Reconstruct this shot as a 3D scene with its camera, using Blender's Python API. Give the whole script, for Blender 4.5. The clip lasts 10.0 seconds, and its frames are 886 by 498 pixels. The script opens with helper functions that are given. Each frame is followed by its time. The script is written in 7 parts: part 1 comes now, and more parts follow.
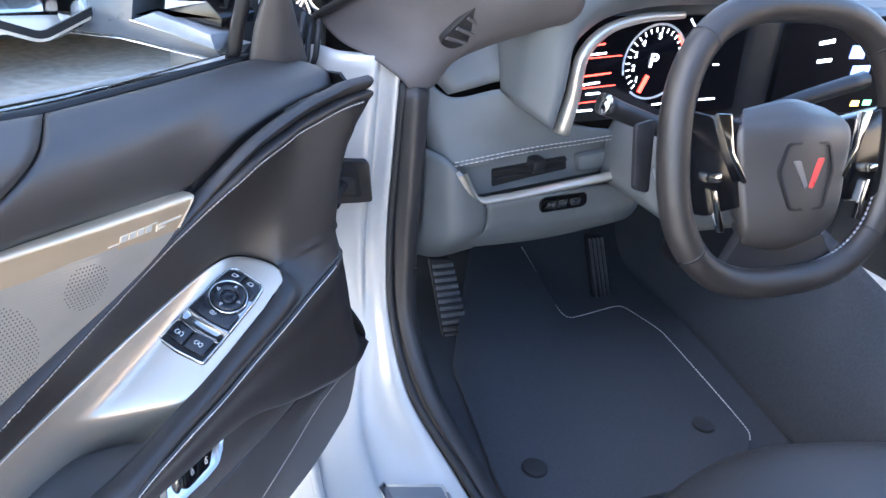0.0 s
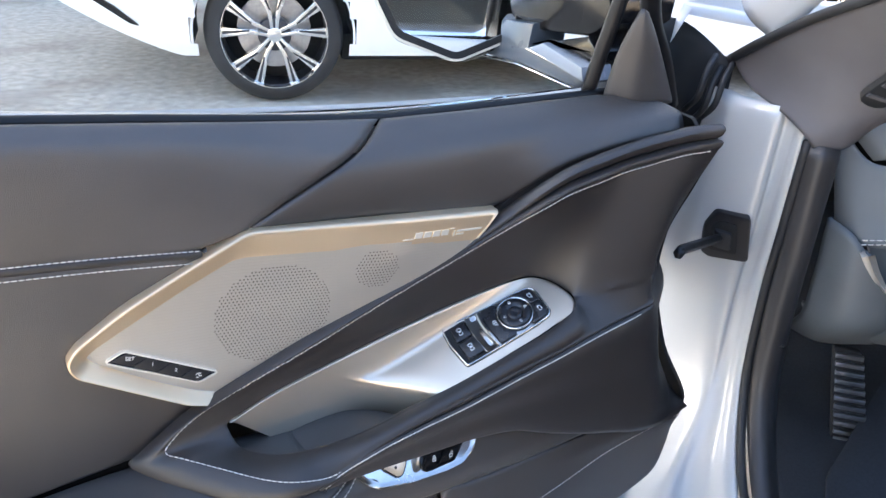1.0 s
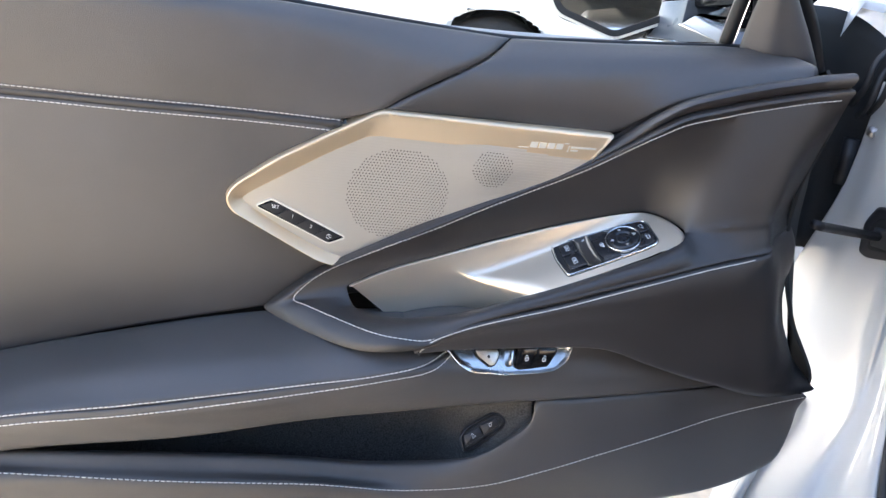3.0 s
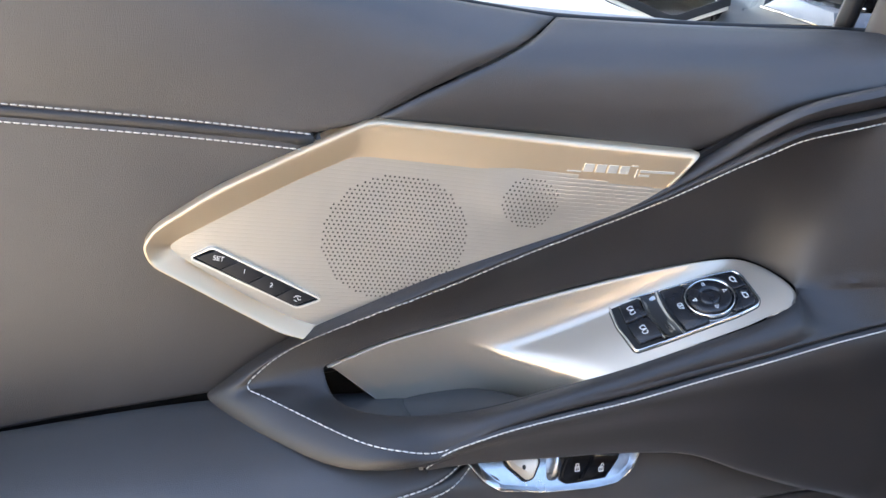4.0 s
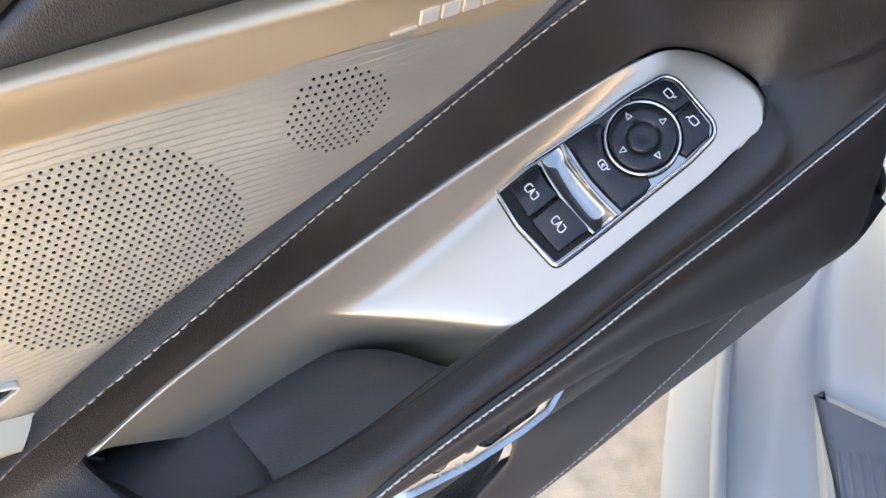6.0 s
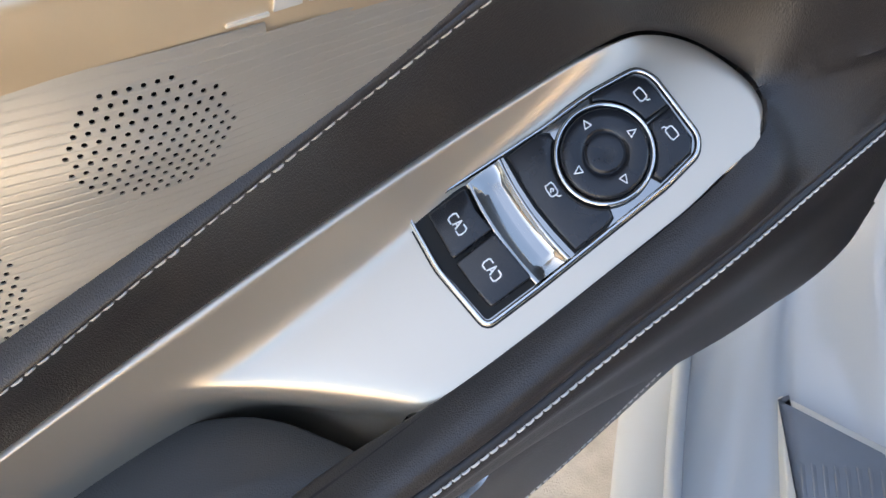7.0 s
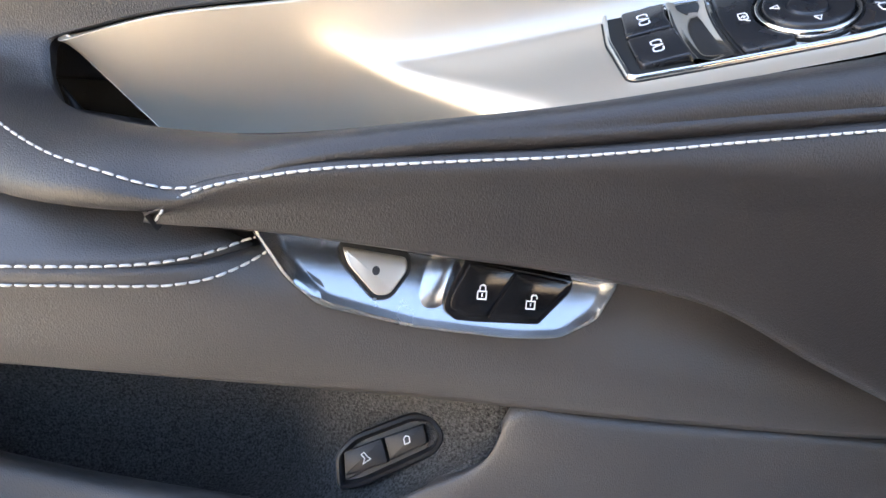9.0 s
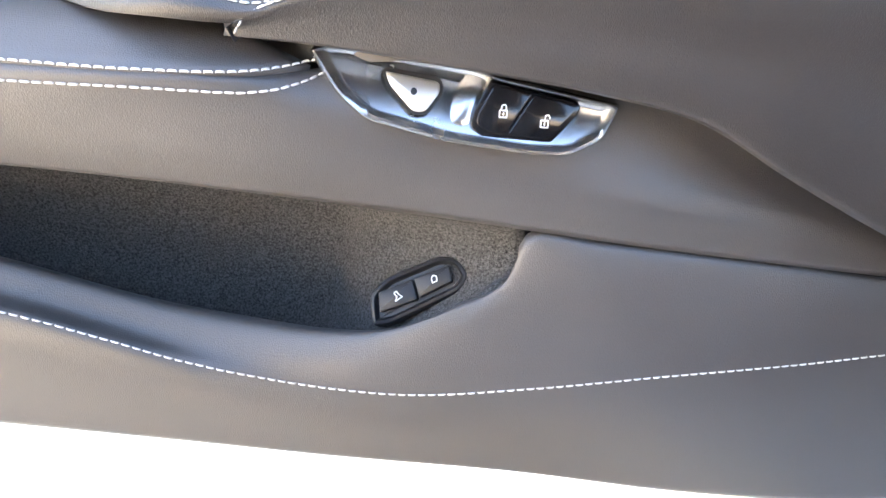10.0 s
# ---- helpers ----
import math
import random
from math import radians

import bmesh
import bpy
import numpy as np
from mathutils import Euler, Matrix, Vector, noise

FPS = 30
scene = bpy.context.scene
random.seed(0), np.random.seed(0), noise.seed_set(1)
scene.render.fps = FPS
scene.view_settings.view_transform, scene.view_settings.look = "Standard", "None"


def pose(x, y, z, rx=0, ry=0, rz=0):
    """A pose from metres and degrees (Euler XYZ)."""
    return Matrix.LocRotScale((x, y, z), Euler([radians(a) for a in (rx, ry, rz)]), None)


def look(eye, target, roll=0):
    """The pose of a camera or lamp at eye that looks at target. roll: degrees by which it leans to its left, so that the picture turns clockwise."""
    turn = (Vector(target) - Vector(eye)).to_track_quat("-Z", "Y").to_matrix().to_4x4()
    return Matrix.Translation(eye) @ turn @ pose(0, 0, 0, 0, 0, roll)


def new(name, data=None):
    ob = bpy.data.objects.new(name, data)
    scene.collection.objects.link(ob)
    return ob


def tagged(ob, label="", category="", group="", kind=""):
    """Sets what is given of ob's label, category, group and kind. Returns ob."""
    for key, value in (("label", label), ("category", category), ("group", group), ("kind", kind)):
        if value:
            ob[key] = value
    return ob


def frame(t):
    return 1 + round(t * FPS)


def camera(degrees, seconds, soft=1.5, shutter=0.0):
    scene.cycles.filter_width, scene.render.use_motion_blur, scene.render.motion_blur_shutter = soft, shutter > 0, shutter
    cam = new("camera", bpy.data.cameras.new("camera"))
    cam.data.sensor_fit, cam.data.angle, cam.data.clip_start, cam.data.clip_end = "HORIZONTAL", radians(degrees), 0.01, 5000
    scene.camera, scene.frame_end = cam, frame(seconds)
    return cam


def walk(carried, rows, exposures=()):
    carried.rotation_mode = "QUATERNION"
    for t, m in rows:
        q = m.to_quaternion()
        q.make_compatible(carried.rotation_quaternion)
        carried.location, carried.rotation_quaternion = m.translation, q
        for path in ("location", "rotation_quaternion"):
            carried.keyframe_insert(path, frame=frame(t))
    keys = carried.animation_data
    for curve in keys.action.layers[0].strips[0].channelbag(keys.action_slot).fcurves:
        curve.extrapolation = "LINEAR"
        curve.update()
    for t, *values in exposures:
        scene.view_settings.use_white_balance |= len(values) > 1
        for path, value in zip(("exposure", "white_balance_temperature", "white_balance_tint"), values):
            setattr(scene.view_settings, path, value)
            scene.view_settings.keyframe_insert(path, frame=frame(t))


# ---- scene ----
cam = camera(59.84, 10.0)
PATH = [
    (0, -0.4754, -0.3488, 1.0762, 63.08, -6.40, -68.07),
    (0.4, -0.3707, -0.4407, 1.0726, 62.28, -3.51, -47.72),
    (0.5, -0.3508, -0.4522, 1.0748, 62.03, -3.43, -43.32),
    (1, -0.3741, -0.4595, 1.0896, 62.38, -2.98, -31.00),
    (1.5, -0.3755, -0.5441, 1.0866, 63.25, -2.33, -20.81),
    (2, -0.3583, -0.6079, 1.0418, 64.07, -2.63, -16.04),
    (2.2, -0.3571, -0.6282, 1.0328, 64.48, -2.91, -15.25),
    (3.3, -0.3377, -0.5749, 0.9764, 67.77, -2.84, -14.37),
    (3.5, -0.3298, -0.5239, 0.9798, 66.18, -2.98, -14.35),
    (4, -0.3005, -0.4092, 0.9429, 67.51, -2.79, -14.06),
    (4.5, -0.3069, -0.3518, 0.9090, 68.37, -3.16, -13.51),
    (5, -0.3064, -0.3106, 0.9162, 61.62, -0.36, -18.46),
    (5.5, -0.2760, -0.2183, 0.9581, 47.30, 1.73, -29.70),
    (5.7, -0.2403, -0.1922, 0.9640, 42.29, 2.89, -31.48),
    (6.8, -0.1549, -0.1086, 0.9180, 34.56, -0.44, -35.48),
    (7, -0.1422, -0.1044, 0.9135, 33.82, -0.97, -35.12),
    (7.5, -0.1202, -0.1000, 0.9046, 34.89, -2.51, -34.69),
    (8, -0.1356, -0.1265, 0.8796, 45.28, -4.92, -26.14),
    (8.5, -0.1405, -0.2015, 0.8326, 54.44, -5.31, -8.71),
    (9, -0.1395, -0.2623, 0.7516, 63.36, -6.56, -2.63),
    (9.5, -0.1320, -0.3087, 0.7089, 64.16, -6.46, -1.36),
    (10, -0.1469, -0.3373, 0.7023, 64.74, -6.37, -2.43),
]
EXPOSURE = [(0.0, 3.2, 5700, 10), (1.0, 2.95, 6200, 10), (2.0, 3.05, 6350, 10), (3.5, 3.1, 6400, 10), (5.0, 3.1, 6450, 10), (5.7, 2.98, 6850, 10), (7.0, 2.68, 7050, 10), (8.5, 3.0, 7000, 10), (9.0, 3.6, 6750, 10), (9.5, 4.45, 6750, 10), (10.0, 4.48, 6650, 10)]
walk(cam, [(t, pose(x, y, z, a, b, c)) for t, x, y, z, a, b, c in PATH], EXPOSURE)

# ---- world and light ----
world = bpy.data.worlds.new("sky")
scene.world = world
world.use_nodes = True
wn = world.node_tree.nodes
sky = wn.new("ShaderNodeTexSky")
sky.sky_type = "NISHITA"
sky.sun_disc = False
sky.dust_density = 2.0
sky.air_density = 1.0
SUN_HEIGHT, SUN_TURN = radians(38), radians(-45)
sky.sun_elevation = SUN_HEIGHT
sky.sun_rotation = SUN_TURN
wn["Background"].inputs["Strength"].default_value = 0.13
world.node_tree.links.new(sky.outputs["Color"], wn["Background"].inputs["Color"])
sun_data = bpy.data.lights.new("sun", "SUN")
sun_data.energy = 5.0
sun_data.angle = radians(0.53)
sun_data.color = (1.0, 0.91, 0.78)
sun = new("sun", sun_data)
sun.matrix_world = look((10 * math.sin(SUN_TURN) * math.cos(SUN_HEIGHT), 10 * math.cos(SUN_TURN) * math.cos(SUN_HEIGHT), 10 * math.sin(SUN_HEIGHT)), (0, 0, 0))


# ---- materials ----
def material(name, base, rough, metal=0.0, vary=0.12, vary_scale=25.0, grain="noise", grain_scale=900.0, bump=0.0, depth=0.0004, coat=0.0, spec=0.5, rough_vary=0.08):
    """Principled material with colour drift at a large scale and grain relief at a fine one."""
    m = bpy.data.materials.new(name)
    m.use_nodes = True
    t = m.node_tree
    n, k = t.nodes, t.links
    b = n["Principled BSDF"]
    b.inputs["Metallic"].default_value = metal
    b.inputs["Coat Weight"].default_value = coat
    b.inputs["Coat Roughness"].default_value = 0.06
    b.inputs["Specular IOR Level"].default_value = spec
    co = n.new("ShaderNodeTexCoord")
    big = n.new("ShaderNodeTexNoise")
    big.inputs["Scale"].default_value = vary_scale
    big.inputs["Detail"].default_value = 4
    k.new(co.outputs["Object"], big.inputs["Vector"])
    ramp = n.new("ShaderNodeMix")
    ramp.data_type = "RGBA"
    ramp.inputs[6].default_value = (*[c * (1 - vary) for c in base], 1)
    ramp.inputs[7].default_value = (*[min(1, c * (1 + vary)) for c in base], 1)
    spread = n.new("ShaderNodeMapRange")
    spread.inputs["From Min"].default_value = 0.32
    spread.inputs["From Max"].default_value = 0.68
    k.new(big.outputs["Fac"], spread.inputs["Value"])
    k.new(spread.outputs[0], ramp.inputs[0])
    k.new(ramp.outputs[2], b.inputs["Base Color"])
    mr = n.new("ShaderNodeMapRange")
    mr.inputs["To Min"].default_value = max(0.02, rough - rough_vary)
    mr.inputs["To Max"].default_value = min(1, rough + rough_vary)
    k.new(big.outputs["Fac"], mr.inputs["Value"])
    k.new(mr.outputs[0], b.inputs["Roughness"])
    if bump:
        if grain == "cells":
            g = n.new("ShaderNodeTexVoronoi")
            g.feature = "SMOOTH_F1"
            g.inputs["Scale"].default_value = grain_scale
            out = g.outputs["Distance"]
        elif grain == "hide":
            # pebbled hide: drawn-out cells with soft creases between them and finer pores inside
            st = n.new("ShaderNodeMapping")
            st.inputs["Scale"].default_value = (1.0, 1.0, 0.55)
            wob = n.new("ShaderNodeTexNoise")
            wob.inputs["Scale"].default_value = grain_scale * 0.35
            warp = n.new("ShaderNodeMix")
            warp.data_type = "VECTOR"
            warp.inputs[0].default_value = 0.0012
            k.new(co.outputs["Object"], wob.inputs["Vector"])
            k.new(co.outputs["Object"], warp.inputs[4])
            k.new(wob.outputs["Color"], warp.inputs[5])
            k.new(warp.outputs[1], st.inputs["Vector"])
            cell = n.new("ShaderNodeTexVoronoi")
            cell.feature = "DISTANCE_TO_EDGE"
            cell.inputs["Scale"].default_value = grain_scale
            k.new(st.outputs[0], cell.inputs["Vector"])
            crease = n.new("ShaderNodeMapRange")
            crease.inputs["From Max"].default_value = 0.30
            crease.interpolation_type = "SMOOTHSTEP"
            k.new(cell.outputs["Distance"], crease.inputs["Value"])
            g = n.new("ShaderNodeTexNoise")
            g.inputs["Scale"].default_value = grain_scale * 2.6
            g.inputs["Detail"].default_value = 3
            both = n.new("ShaderNodeMath")
            both.operation = "MULTIPLY_ADD"
            both.inputs[1].default_value = 0.6
            k.new(g.outputs["Fac"], both.inputs[0])
            k.new(crease.outputs[0], both.inputs[2])
            out = both.outputs[0]
        else:
            g = n.new("ShaderNodeTexNoise")
            g.inputs["Scale"].default_value = grain_scale
            g.inputs["Detail"].default_value = 3
            out = g.outputs["Fac"]
        k.new(co.outputs["Object"], g.inputs["Vector"])
        bp = n.new("ShaderNodeBump")
        bp.inputs["Strength"].default_value = bump
        bp.inputs["Distance"].default_value = depth
        k.new(out, bp.inputs["Height"])
        k.new(bp.outputs[0], b.inputs["Normal"])
    return m


def glowing(name, colour, strength):
    m = bpy.data.materials.new(name)
    m.use_nodes = True
    b = m.node_tree.nodes["Principled BSDF"]
    b.inputs["Base Color"].default_value = (0.01, 0.01, 0.01, 1)
    b.inputs["Emission Color"].default_value = (*colour, 1)
    b.inputs["Emission Strength"].default_value = strength
    return m


def clear_pane(name):
    m = bpy.data.materials.new(name)
    m.use_nodes = True
    n, k = m.node_tree.nodes, m.node_tree.links
    n.remove(n["Principled BSDF"])
    clear, gloss, mix, fr = n.new("ShaderNodeBsdfTransparent"), n.new("ShaderNodeBsdfGlossy"), n.new("ShaderNodeMixShader"), n.new("ShaderNodeFresnel")
    clear.inputs["Color"].default_value = (0.90, 0.93, 0.92, 1)
    gloss.inputs["Roughness"].default_value = 0.0
    fr.inputs["IOR"].default_value = 1.35
    k.new(fr.outputs[0], mix.inputs[0])
    k.new(clear.outputs[0], mix.inputs[1])
    k.new(gloss.outputs[0], mix.inputs[2])
    k.new(mix.outputs[0], n["Material Output"].inputs["Surface"])
    return m


LEATHER = material("charcoal_leather", (0.021, 0.0182, 0.0172), 0.42, vary=0.18, vary_scale=9, grain="hide", grain_scale=1150, bump=0.28, depth=0.0003, spec=0.54)
# lighter copy of the charcoal leather; stronger light on these parts is in its colour
LIT_PANEL_LEATHER = material("lit_panel_leather", (0.047, 0.0435, 0.0425), 0.45, vary=0.16, vary_scale=8, grain="hide", grain_scale=1150, bump=0.24, depth=0.0003, spec=0.62)
LEATHER_SOFT = material("smooth_charcoal_leather", (0.034, 0.0305, 0.0290), 0.43, vary=0.18, vary_scale=7, grain="hide", grain_scale=1150, bump=0.24, depth=0.0003, spec=0.66)
SILVER = material("satin_silver", (0.55, 0.51, 0.445), 0.34, metal=0.72, vary=0.03, vary_scale=14, grain_scale=2600, bump=0.05, depth=0.0001, rough_vary=0.03)
# bezel silver: some warm ground reflection mixed into the base colour
BEZEL_SILVER = material("warm_tinted_silver", (0.61, 0.53, 0.425), 0.33, metal=0.72, vary=0.03, vary_scale=14, grain_scale=2600, bump=0.05, depth=0.0001, rough_vary=0.03)
# same silver, the tan reflection of sunlit ground put into its colour
GROUND_TINTED_SILVER = material("ground_tinted_silver", (0.66, 0.515, 0.345), 0.40, metal=0.72, vary=0.03, vary_scale=14, grain_scale=2600, bump=0.05, depth=0.0001, rough_vary=0.03)
PALE_SILVER = material("pale_silver_print", (0.80, 0.77, 0.70), 0.40, metal=0.6, vary=0.03)
CHROME = material("bright_chrome", (0.64, 0.62, 0.59), 0.11, metal=1.0, vary=0.03, vary_scale=60, rough_vary=0.04)
BLACK_PLASTIC = material("black_plastic", (0.014, 0.014, 0.016), 0.42, spec=0.35, vary=0.2, vary_scale=60, grain_scale=3000, bump=0.08, depth=0.0001)
GLOSS_BLACK = material("gloss_black", (0.006, 0.006, 0.007), 0.14, vary=0.2, vary_scale=30, coat=0.0, spec=0.4, rough_vary=0.03)
SWITCH_BLACK = material("satin_black_switch", (0.012, 0.012, 0.014), 0.27, spec=0.5, vary=0.2, vary_scale=60, grain_scale=3000, bump=0.05, depth=0.0001)
GAP = material("dark_gap", (0.006, 0.006, 0.006), 0.8, vary=0.2)
DARK_CHROME = material("dark_chrome", (0.42, 0.40, 0.37), 0.07, metal=1.0, vary=0.05, vary_scale=60)
PLATE_CHROME = material("soft_chrome", (0.50, 0.495, 0.49), 0.26, metal=1.0, vary=0.03, vary_scale=60, rough_vary=0.05)
THREAD = material("white_thread", (0.54, 0.52, 0.495), 0.75, vary=0.1, vary_scale=900, grain_scale=5000, bump=0.3, depth=0.0002)
DARK_THREAD = material("black_thread", (0.02, 0.02, 0.02), 0.7)
INK = material("white_marking", (0.75, 0.75, 0.75), 0.5, vary=0.03)
CARPET = material("grey_carpet", (0.056, 0.055, 0.055), 0.95, vary=0.85, vary_scale=900, grain_scale=1500, bump=0.8, depth=0.0015)
MAT_CARPET = material("black_carpet_mat", (0.040, 0.045, 0.054), 0.95, vary=0.18, vary_scale=260, grain_scale=900, bump=0.7, depth=0.0015)
SEAL = material("black_seal", (0.006, 0.006, 0.007), 0.45, vary=0.2, vary_scale=40, spec=0.25)
RUBBER = material("black_rubber", (0.016, 0.016, 0.017), 0.6, vary=0.2, vary_scale=40, grain_scale=500, bump=0.15)
WHITE_PAINT = material("white_car_paint", (0.43, 0.44, 0.435), 0.30, vary=0.03, vary_scale=3, coat=0.8, rough_vary=0.04)
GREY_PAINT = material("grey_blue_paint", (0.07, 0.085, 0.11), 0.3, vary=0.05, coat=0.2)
FACET_GREY = material("pale_grey_blue_facet", (0.20, 0.23, 0.28), 0.25, vary=0.05, coat=0.3)
PLATE_GREY = material("sill_plate_grey", (0.20, 0.215, 0.24), 0.45, metal=0.3, vary=0.08)
ALLOY = material("machined_alloy", (0.72, 0.72, 0.72), 0.25, metal=1.0, vary=0.05)
DARK_ALLOY = material("dark_alloy", (0.05, 0.05, 0.055), 0.4, metal=0.6, vary=0.1)
TYRE = material("tyre_rubber", (0.028, 0.027, 0.027), 0.8, vary=0.25, vary_scale=12, grain_scale=300, bump=0.3)
MIRROR = material("mirror_glass", (0.86, 0.88, 0.88), 0.01, metal=1.0, vary=0.0, rough_vary=0.0)
PANE = clear_pane("window_pane")
TINT = material("dark_tinted_glass", (0.012, 0.014, 0.016), 0.05, coat=1.0, rough_vary=0.01)
GROUND_MAT = material("worn_concrete", (0.47, 0.42, 0.345), 0.9, vary=0.20, vary_scale=22, grain_scale=420, bump=0.35, depth=0.004)
# broad brown stains on the concrete
gt = GROUND_MAT.node_tree
stain_at, stain, stain_mix = gt.nodes.new("ShaderNodeTexNoise"), gt.nodes.new("ShaderNodeMapRange"), gt.nodes.new("ShaderNodeMix")
stain_at.inputs["Scale"].default_value, stain_at.inputs["Detail"].default_value = 1.1, 6
stain.inputs["From Min"].default_value, stain.inputs["From Max"].default_value, stain.inputs["To Max"].default_value = 0.50, 0.66, 0.62
stain_mix.data_type = "RGBA"
stain_mix.inputs[7].default_value = (0.23, 0.165, 0.12, 1)
bsdf = gt.nodes["Principled BSDF"]
gt.links.new(gt.nodes["Texture Coordinate"].outputs["Object"], stain_at.inputs["Vector"])
gt.links.new(stain_at.outputs["Fac"], stain.inputs["Value"])
gt.links.new(stain.outputs[0], stain_mix.inputs[0])
gt.links.new(bsdf.inputs["Base Color"].links[0].from_socket, stain_mix.inputs[6])
gt.links.new(stain_mix.outputs[2], bsdf.inputs["Base Color"])
TAN_WALL = material("tan_wall_render", (0.52, 0.43, 0.33), 0.9, vary=0.08, vary_scale=2, grain_scale=120, bump=0.2, depth=0.004)
RENDER_WALL = material("pale_wall_render", (0.55, 0.53, 0.50), 0.9, vary=0.08, vary_scale=2, grain_scale=120, bump=0.2, depth=0.004)
TRIM_GREY = material("grey_pillar_trim", (0.105, 0.098, 0.10), 0.6, vary=0.12, vary_scale=12, grain="cells", grain_scale=1400, bump=0.25)
SAIL_GREY = material("dark_sail_trim", (0.030, 0.028, 0.028), 0.45, vary=0.12, vary_scale=12, grain="cells", grain_scale=1400, bump=0.25)
STONE_CAR = material("white_parked_car_paint", (0.80, 0.80, 0.79), 0.3, vary=0.02, vary_scale=3, coat=0.8, rough_vary=0.03)
DASH_SKIN = material("dash_skin", (0.112, 0.122, 0.126), 0.5, vary=0.12, vary_scale=10, grain="cells", grain_scale=900, bump=0.3)
STEEL = material("brushed_pedal_metal", (0.42, 0.42, 0.43), 0.35, metal=1.0, vary=0.1, vary_scale=80)
SCREEN = material("dark_screen", (0.004, 0.004, 0.006), 0.12, coat=0.5)
RED_GLOW = glowing("red_display", (1.0, 0.05, 0.03), 1.2)
WHITE_GLOW = glowing("white_display", (0.9, 0.93, 1.0), 1.3)
AMBER_GLOW = glowing("amber_display", (1.0, 0.55, 0.1), 1.3)
GREEN_GLOW = glowing("green_display", (0.2, 0.9, 0.3), 1.0)
BLUE_GLOW = glowing("blue_display", (0.25, 0.35, 0.95), 0.8)
SHIELD_GREY = material("emblem_grey", (0.30, 0.31, 0.33), 0.3, metal=0.8)
SHIELD_RED = material("emblem_red", (0.55, 0.03, 0.04), 0.3)
GOLD_PRINT = material("gold_print", (0.30, 0.22, 0.12), 0.8)


# ---- shaping helpers ----
def mesh_part(name, verts, faces, mat, parent=None, label="", smooth=True, kind=""):
    me = bpy.data.meshes.new(name)
    me.from_pydata([tuple(map(float, v)) for v in verts], [], [tuple(int(i) for i in f) for f in faces])
    me.validate()
    me.polygons.foreach_set("use_smooth", [smooth] * len(me.polygons))
    me.materials.append(mat)
    ob = new(name, me)
    if parent is not None:
        attach(ob, parent)
    return tagged(ob, label=label, kind=kind)


def attach(ob, parent):
    """Makes ob a part of parent; both are modelled in the same space."""
    ob.parent = parent
    if parent.parent is None and parent.type == "EMPTY":
        ob.matrix_parent_inverse = Matrix.Translation(-Vector(parent.get("base", (0, 0, 0))))


def part(name, bm, mat, parent, label="", smooth=True):
    me = bpy.data.meshes.new(name)
    bm.normal_update()
    bm.to_mesh(me)
    bm.free()
    me.polygons.foreach_set("use_smooth", [smooth] * len(me.polygons))
    if smooth:
        me.set_sharp_from_angle(angle=radians(38))
    me.materials.append(mat)
    ob = new(name, me)
    if parent is not None:
        attach(ob, parent)
    return tagged(ob, label=label)


def thing(name, base, label, category, m=None, kind="", group=""):
    """An Empty at the base of a thing. Its parts are modelled in the space of m."""
    ob = new(name)
    ob.empty_display_size = 0.05
    ob["base"] = list(base)
    ob.matrix_world = (m if m is not None else Matrix()) @ Matrix.Translation(base)
    return tagged(ob, label=label, category=category, kind=kind, group=group)


def spline(points, n):
    """n points along a smooth curve through the given ones."""
    p = np.array(points, float)
    if len(p) == 2:
        return p[0] + (p[1] - p[0]) * np.linspace(0, 1, n)[:, None]
    s = np.r_[0, np.cumsum(np.linalg.norm(np.diff(p, axis=0), axis=1) ** 0.75 + 1e-9)]
    d = np.empty_like(p)
    d[1:-1] = ((p[1:-1] - p[:-2]) / (s[1:-1] - s[:-2])[:, None] * (s[2:] - s[1:-1])[:, None] + (p[2:] - p[1:-1]) / (s[2:] - s[1:-1])[:, None] * (s[1:-1] - s[:-2])[:, None]) / (s[2:] - s[:-2])[:, None]
    d[0] = (p[1] - p[0]) / (s[1] - s[0])
    d[-1] = (p[-1] - p[-2]) / (s[-1] - s[-2])
    u = np.linspace(0, s[-1], n)
    i = np.clip(np.searchsorted(s, u, side="right") - 1, 0, len(p) - 2)
    h = (s[i + 1] - s[i])[:, None]
    t = ((u - s[i]) / (s[i + 1] - s[i]))[:, None]
    return (2 * t**3 - 3 * t**2 + 1) * p[i] + (t**3 - 2 * t**2 + t) * h * d[i] + (-2 * t**3 + 3 * t**2) * p[i + 1] + (t**3 - t**2) * h * d[i + 1]


def skin(rows, nu, nv):
    """A grid of points through several curves, smooth in both directions."""
    r = np.array([spline(c, nu) for c in rows])
    return np.array([spline(r[:, j], nv) for j in range(nu)]).transpose(1, 0, 2)


def grid_normals(g, toward):
    du, dv = np.gradient(g, axis=1), np.gradient(g, axis=0)
    nrm = np.cross(du, dv)
    nrm /= np.linalg.norm(nrm, axis=2, keepdims=True) + 1e-12
    if (nrm @ np.array(toward)).mean() < 0:
        nrm = -nrm
    return nrm


